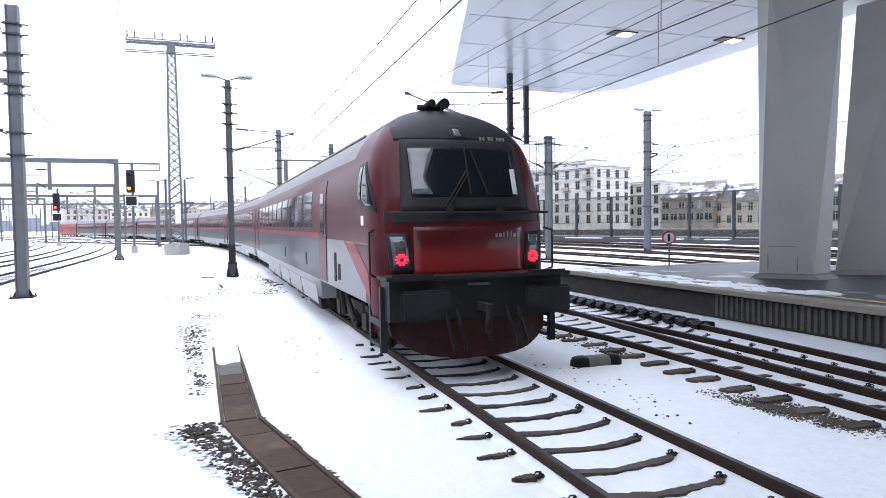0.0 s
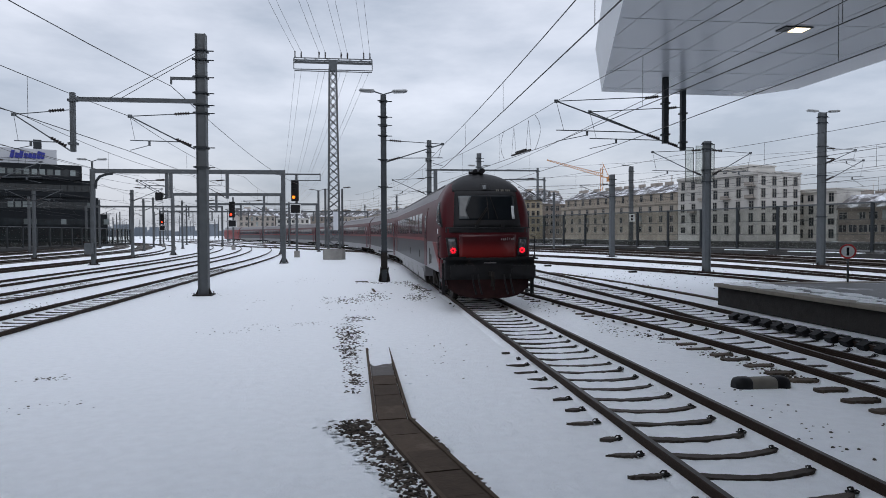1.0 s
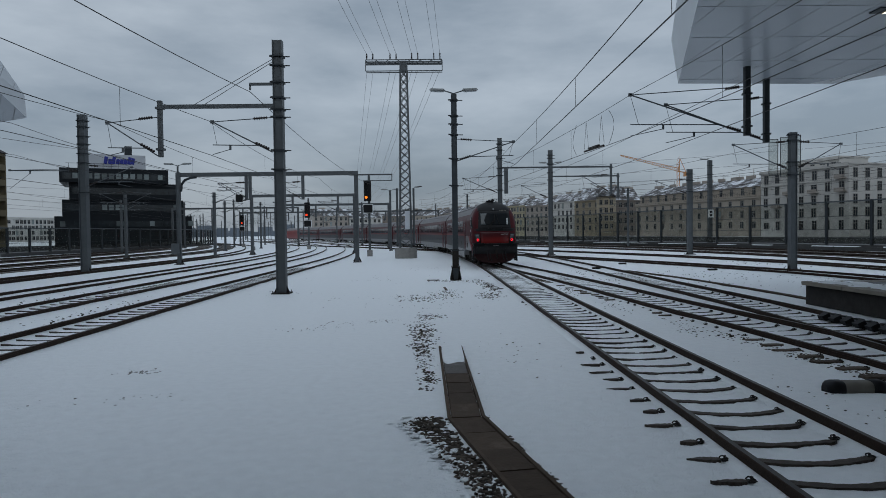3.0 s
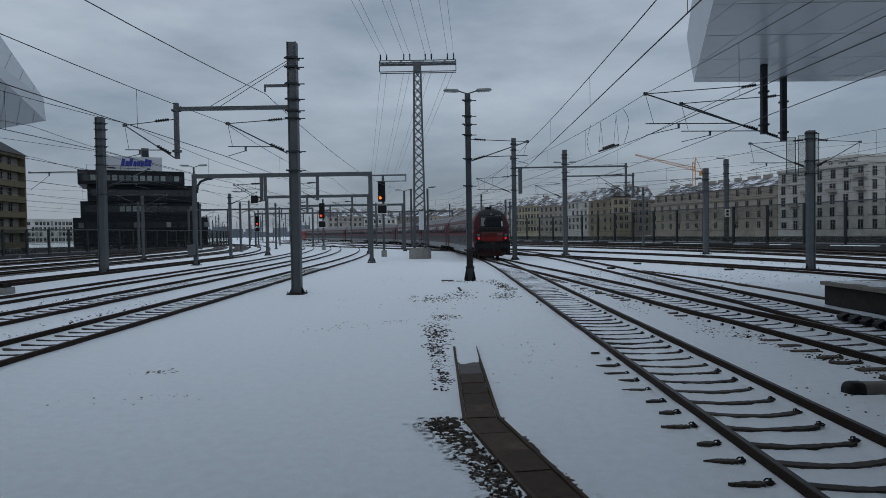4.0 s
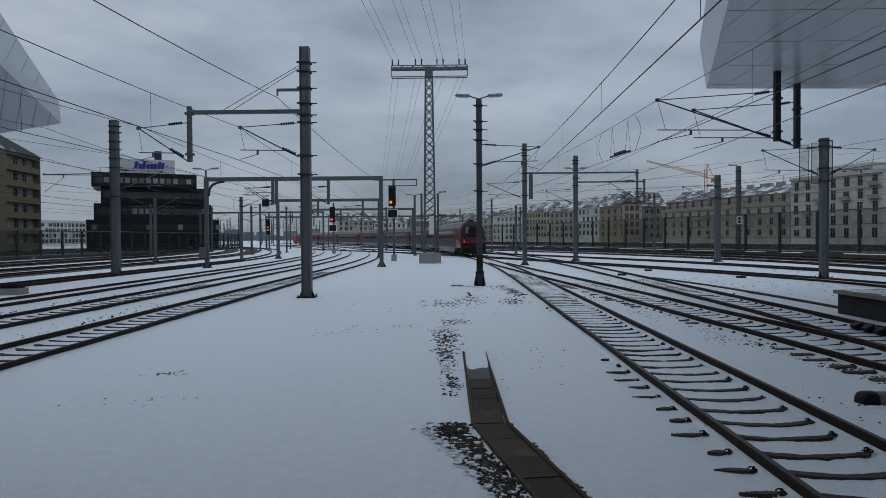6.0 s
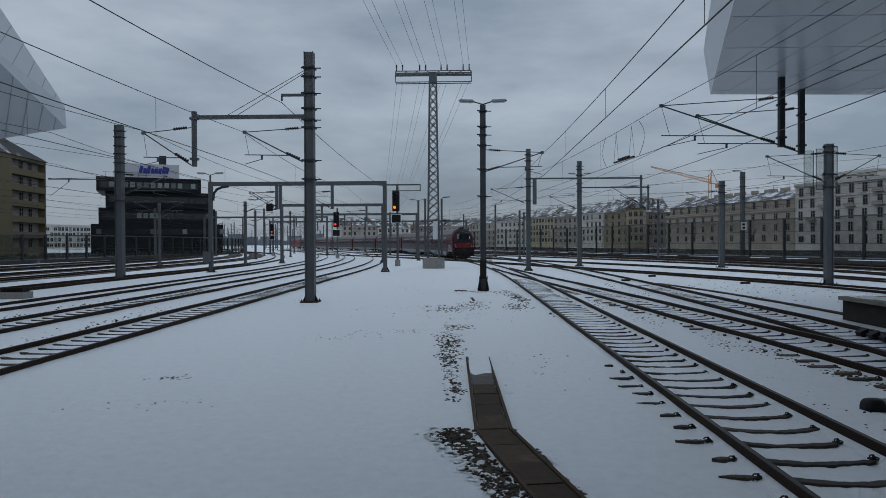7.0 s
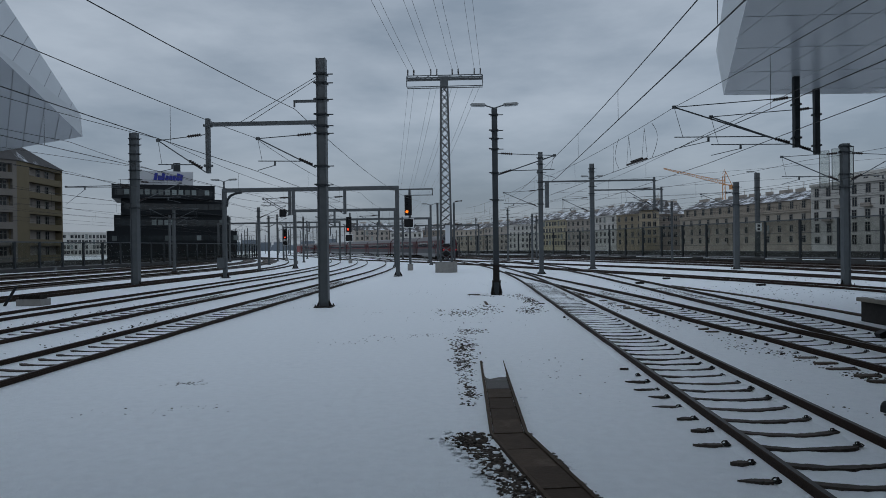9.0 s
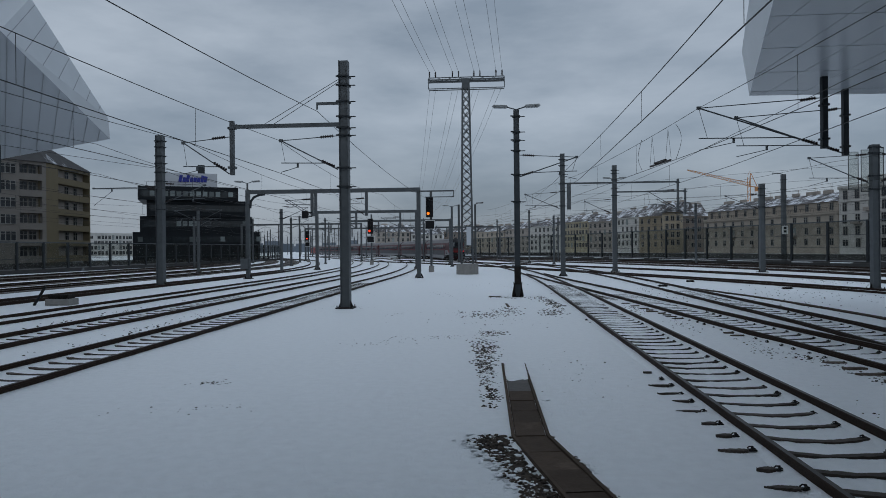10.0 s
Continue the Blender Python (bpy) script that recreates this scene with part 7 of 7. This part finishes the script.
def scatter(name, label, blobs, count, size, seed, mat=None, category="gravel", lift=0.0):
    """Loose stones strewn over elliptic patches (x, y, rx, ry, turn)."""
    rng = random.Random(seed)
    vs, fs = [], []
    for k in range(count):
        x, y, rx, ry, tn = blobs[rng.randrange(len(blobs))]
        while True:
            u, v = rng.gauss(0, .5), rng.gauss(0, .5)
            if u * u + v * v < 1.6:
                break
        px, py = x + u * rx * math.cos(tn) - v * ry * math.sin(tn), y + u * rx * math.sin(tn) + v * ry * math.cos(tn)
        s = size * rng.uniform(.5, 1.3)
        base = len(vs)
        ring = 6
        flat = rng.uniform(.3, .5) if mat is M_SNOW else rng.uniform(.65, 1.1)
        up = lift * rng.random()
        for lev, rr in ((0.0, .9), (0.35, 1.0), (0.72, .68)):
            for i in range(ring):
                a = 2 * math.pi * i / ring + rng.random() * .5
                q = s * rr * (rng.uniform(.7, 1.2) if mat is M_SNOW else rng.uniform(.6, 1.2))
                vs.append((px + q * math.cos(a), py + q * .85 * math.sin(a), G - .012 + up + s * lev * flat * rng.uniform(.85, 1.1)))
        vs.append((px, py, G - .012 + up + s * flat * .86))
        for i in range(ring):
            j = (i + 1) % ring
            fs.append((base + i, base + j, base + ring + j, base + ring + i))
            fs.append((base + ring + i, base + ring + j, base + 2 * ring + j, base + 2 * ring + i))
            fs.append((base + 2 * ring + i, base + 2 * ring + j, base + 3 * ring))
    me = bpy.data.meshes.new(name)
    me.from_pydata(vs, [], fs)
    me.materials.append(mat or M_STONE)
    if mat is M_SNOW:
        me.polygons.foreach_set("use_smooth", [True] * len(me.polygons))
    tagged(new(name, me), label, category, kind="stuff")


scatter("ballast_stones", "loose dark ballast stones showing beside the trough", [(-0.1, 8.05, .24, .26, 0), (0.06, 7.5, .17, .34, .25), (0.22, 6.9, .16, .4, .25), (0.38, 6.3, .16, .4, .25), (0.57, 5.5, .17, .5, .25)], 4200, 0.023, 1, None, "gravel", 0.03)
scatter("gravel_patches", "patches of dark gravel showing through the snow", [(-0.15, 11.2, .18, .8, 0), (-0.22, 12.6, .2, .6, 0), (-0.25, 13.6, .3, .6, 0), (-0.3, 15.4, .3, .9, 0), (-0.2, 18.5, .5, .8, 0), (-0.2, 12.0, .16, .9, 0), (-0.1, 10.4, .16, .6, 0), (-0.2, 14.5, .34, 1.6, 0), (-0.3, 17, .4, 2.2, 0)], 1150, 0.024, 2)
scatter("gravel_patches", "small stones at the edge of the cable trough", [(.68, 8.15, .04, .3, 0), (.86, 7.3, .05, .3, .25), (1.06, 6.4, .05, .4, .25)], 150, 0.026, 21)
scatter("gravel_patches", "dark gravel strewn beside the track", [(2.35, 27.0, .35, 3.0, 0), (2.2, 30.5, .5, 2.0, 0), (1.9, 24.0, .4, 1.5, 0), (1.0, 31.6, 1.2, .6, 0), (-0.5, 23.5, 1.2, 1.2, 0), (0.4, 25, .6, 2, 0), (2.4, 28.5, .4, 1.6, 0), (2.3, 29.5, .4, 1.2, 0)], 1100, 0.034, 4)
scatter("gravel_patches", "bare gravel patch between the tracks", [(6.6, 6.6, .3, .7, .25), (6.75, 6.0, .32, .7, .25), (6.85, 5.4, .3, .6, .25)], 3800, 0.016, 5, M_GRIT, "gravel", 0.012)
scatter("gravel_patches", "brown ballast showing between the tracks", [(6.0, 15.5, .4, 2.2, -.1), (5.6, 20.5, .4, 2.5, -.1), (5.2, 26, .4, 3, -.1)], 260, 0.026, 6)
scatter("gravel_patches", "dark ballast bared beside the crossover sleepers", [(6.75, 11.8, .3, 1.2, .1), (6.85, 10.4, .3, .7, .1), (6.5, 14, .3, 1.0, .1)], 420, 0.03, 9, None, "gravel", 0.01)
scatter("gravel_specks", "scattered dark specks of gravel in the snow", [(-5, 11.5, .5, .25, 0), (-4.6, 9.5, 1.2, .3, .2), (-3, 16.5, 1.2, .6, 0), (-1.6, 17.5, 1.2, .5, .1), (-6, 26, 2.0, .7, 0), (-2.5, 24, 2.4, 1.2, 0), (-3, 34, 3.5, 3, 0), (-6, 27, .9, .5, 0), (-0.5, 21, 2.5, 1.5, 0), (0, 42, 3, 5, 0), (1.6, 12, .8, 3, 0), (5.6, 12, .6, 3, 0), (5.3, 8, .4, 2, 0)], 760, 0.021, 7)

scatter("gravel_specks", "specks of gravel strewn between the yard tracks", [(11.5, 30, 2.5, 6, 0), (15, 33, 2.5, 7, 0), (19, 30, 2.5, 7, 0), (22, 45, 3, 7, 0), (8, 33, 1.2, 5, 0), (-10.7, 20, .6, 7, 0), (-14.5, 24, .6, 7, 0)], 700, 0.035, 17)
TROUGH_SIDE = [(-0.22, 8.08, .28, .28, 0), (-0.05, 7.5, .2, .36, .25), (0.12, 6.9, .19, .4, .25), (0.28, 6.3, .19, .4, .25), (0.46, 5.5, .19, .5, .25)]
scatter("snow_clumps", "small caps of snow lying on the stones", TROUGH_SIDE, 620, 0.042, 11, M_SNOW, "snow", 0.03)
scatter("snow_clumps", "crumbs of snow along the trough's edge", [(0.72, 9.9, .06, 2.4, 0), (1.0, 7.1, .06, .9, .25), (1.36, 5.6, .06, .8, .25), (-0.02, 10.9, .05, 2.2, 0)], 260, 0.03, 12, M_SNOW, "snow")

# grey and black box between the tracks
def pill(bm, stations, y, z0):
    """Rounded flat-bottomed body along x: stations of (x, size)."""
    rings = []
    for x, k in stations:
        ring = []
        for i in range(14):
            a = math.pi * i / 13
            ring.append(bm.verts.new((x, y + .14 * k * math.copysign(abs(math.cos(a)) ** .6, math.cos(a)), z0 + .17 * k * max(0.0, math.sin(a)) ** .6)))
        rings.append(ring)
    for a, b in zip(rings, rings[1:]):
        for i in range(14):
            bm.faces.new((a[i], a[(i + 1) % 14], b[(i + 1) % 14], b[i])).smooth = i < 13
    bm.faces.new(rings[0][::-1]), bm.faces.new(rings[-1])


bxo = thing("track_box", "low grey trackside box with rounded black caps", "trackside box")
bm = B()
pill(bm, [(5.81, .93), (5.83, .97), (6.21, .97), (6.23, .93)], 9.4, G - .02)
part("body", bm, M_BOX, bxo, "grey-brown middle section")
for s in (-1, 1):
    bm = B()
    st = [(6.02 + s * d, k) for d, k in ((.2, .98), (.21, 1.03), (.33, 1.03), (.39, .96), (.42, .8), (.44, .55))]
    pill(bm, st, 9.4, G - .02)
    part("cap", bm, M_BLACK, bxo, "black rounded end cap")

# sliding chairs of the switch beside the platform
for i in range(12):
    ch = B()
    y = 11.4 + 0.46 * i
    bx(ch, (9.92, y, -.07), (0.42, 0.2, 0.1), ry=-.1)
    bx(ch, (9.75, y, -.03), (0.2, 0.22, 0.1), ry=-.45)
    bx(ch, (10.05, y, -.03), (0.1, 0.24, 0.1))
    solid("slide_chair", ch, M_BLACK, "black sliding chair of the track switch", "switch part", "switch chairs")

# buffer-like lever box beside the inner track
lv = thing("switch_lever", "black switch lever on a low ribbed box", "switch lever")
bm = B()
bx(bm, (-19.3, 28.2, G + .14), (1.1, 0.7, 0.28))
part("box", bm, M_CONC, lv)
bm = B()
for i in range(9):
    bx(bm, (-19.75 + .11 * i, 28.2, G + .36), (0.04, 0.5, 0.2))
part("rib", bm, M_UNDER, lv)
bm = B()
cy(bm, (-20.4, 27.9, G), (-19.85, 27.9, G + .85), 0.06, 6)
part("lever", bm, M_BLACK, lv)
for x, y in ((9.8, 40), (12.8, 45), (15.6, 37)):
    bm = B()
    bx(bm, (x, y, G + .05), (0.55, 0.28, 0.12))
    bmesh.ops.bevel(bm, geom=bm.edges[:], offset=0.05, segments=2, affect="EDGES")
    solid("point_motor", bm, M_UNDER, "low dark point motor with snow on top", "point motor", "point motors")
# cable duct running from the platform's end
bm = B()
ln = smooth_line([(12.2, 20.5), (12.1, 26), (11.7, 32), (10.8, 38)], 1.0)
sweep(bm, [(-.12, G - .05), (.12, G - .05), (.12, G + .05), (-.12, G + .05)], [((p.x, p.y, 0), d) for p, d in ln])
solid("cable_duct", bm, M_LID, "narrow concrete cable duct half under snow", "cable duct", kind="structure")
# small hatches in the snow by the lamp mast
bm = B()
bx(bm, (0.45, 27.3, G + .0), (0.1, 1.5, 0.05), .05)
solid("ground_hatch", bm, M_LID, "narrow concrete hatch cover in the snow", "hatch", "hatch covers")
bm = B()
bx(bm, (-0.05, 32.3, G + .0), (0.6, 0.3, 0.05))
solid("ground_hatch", bm, M_LID, "flat square concrete hatch cover in the snow", "hatch", "hatch covers")

motions()
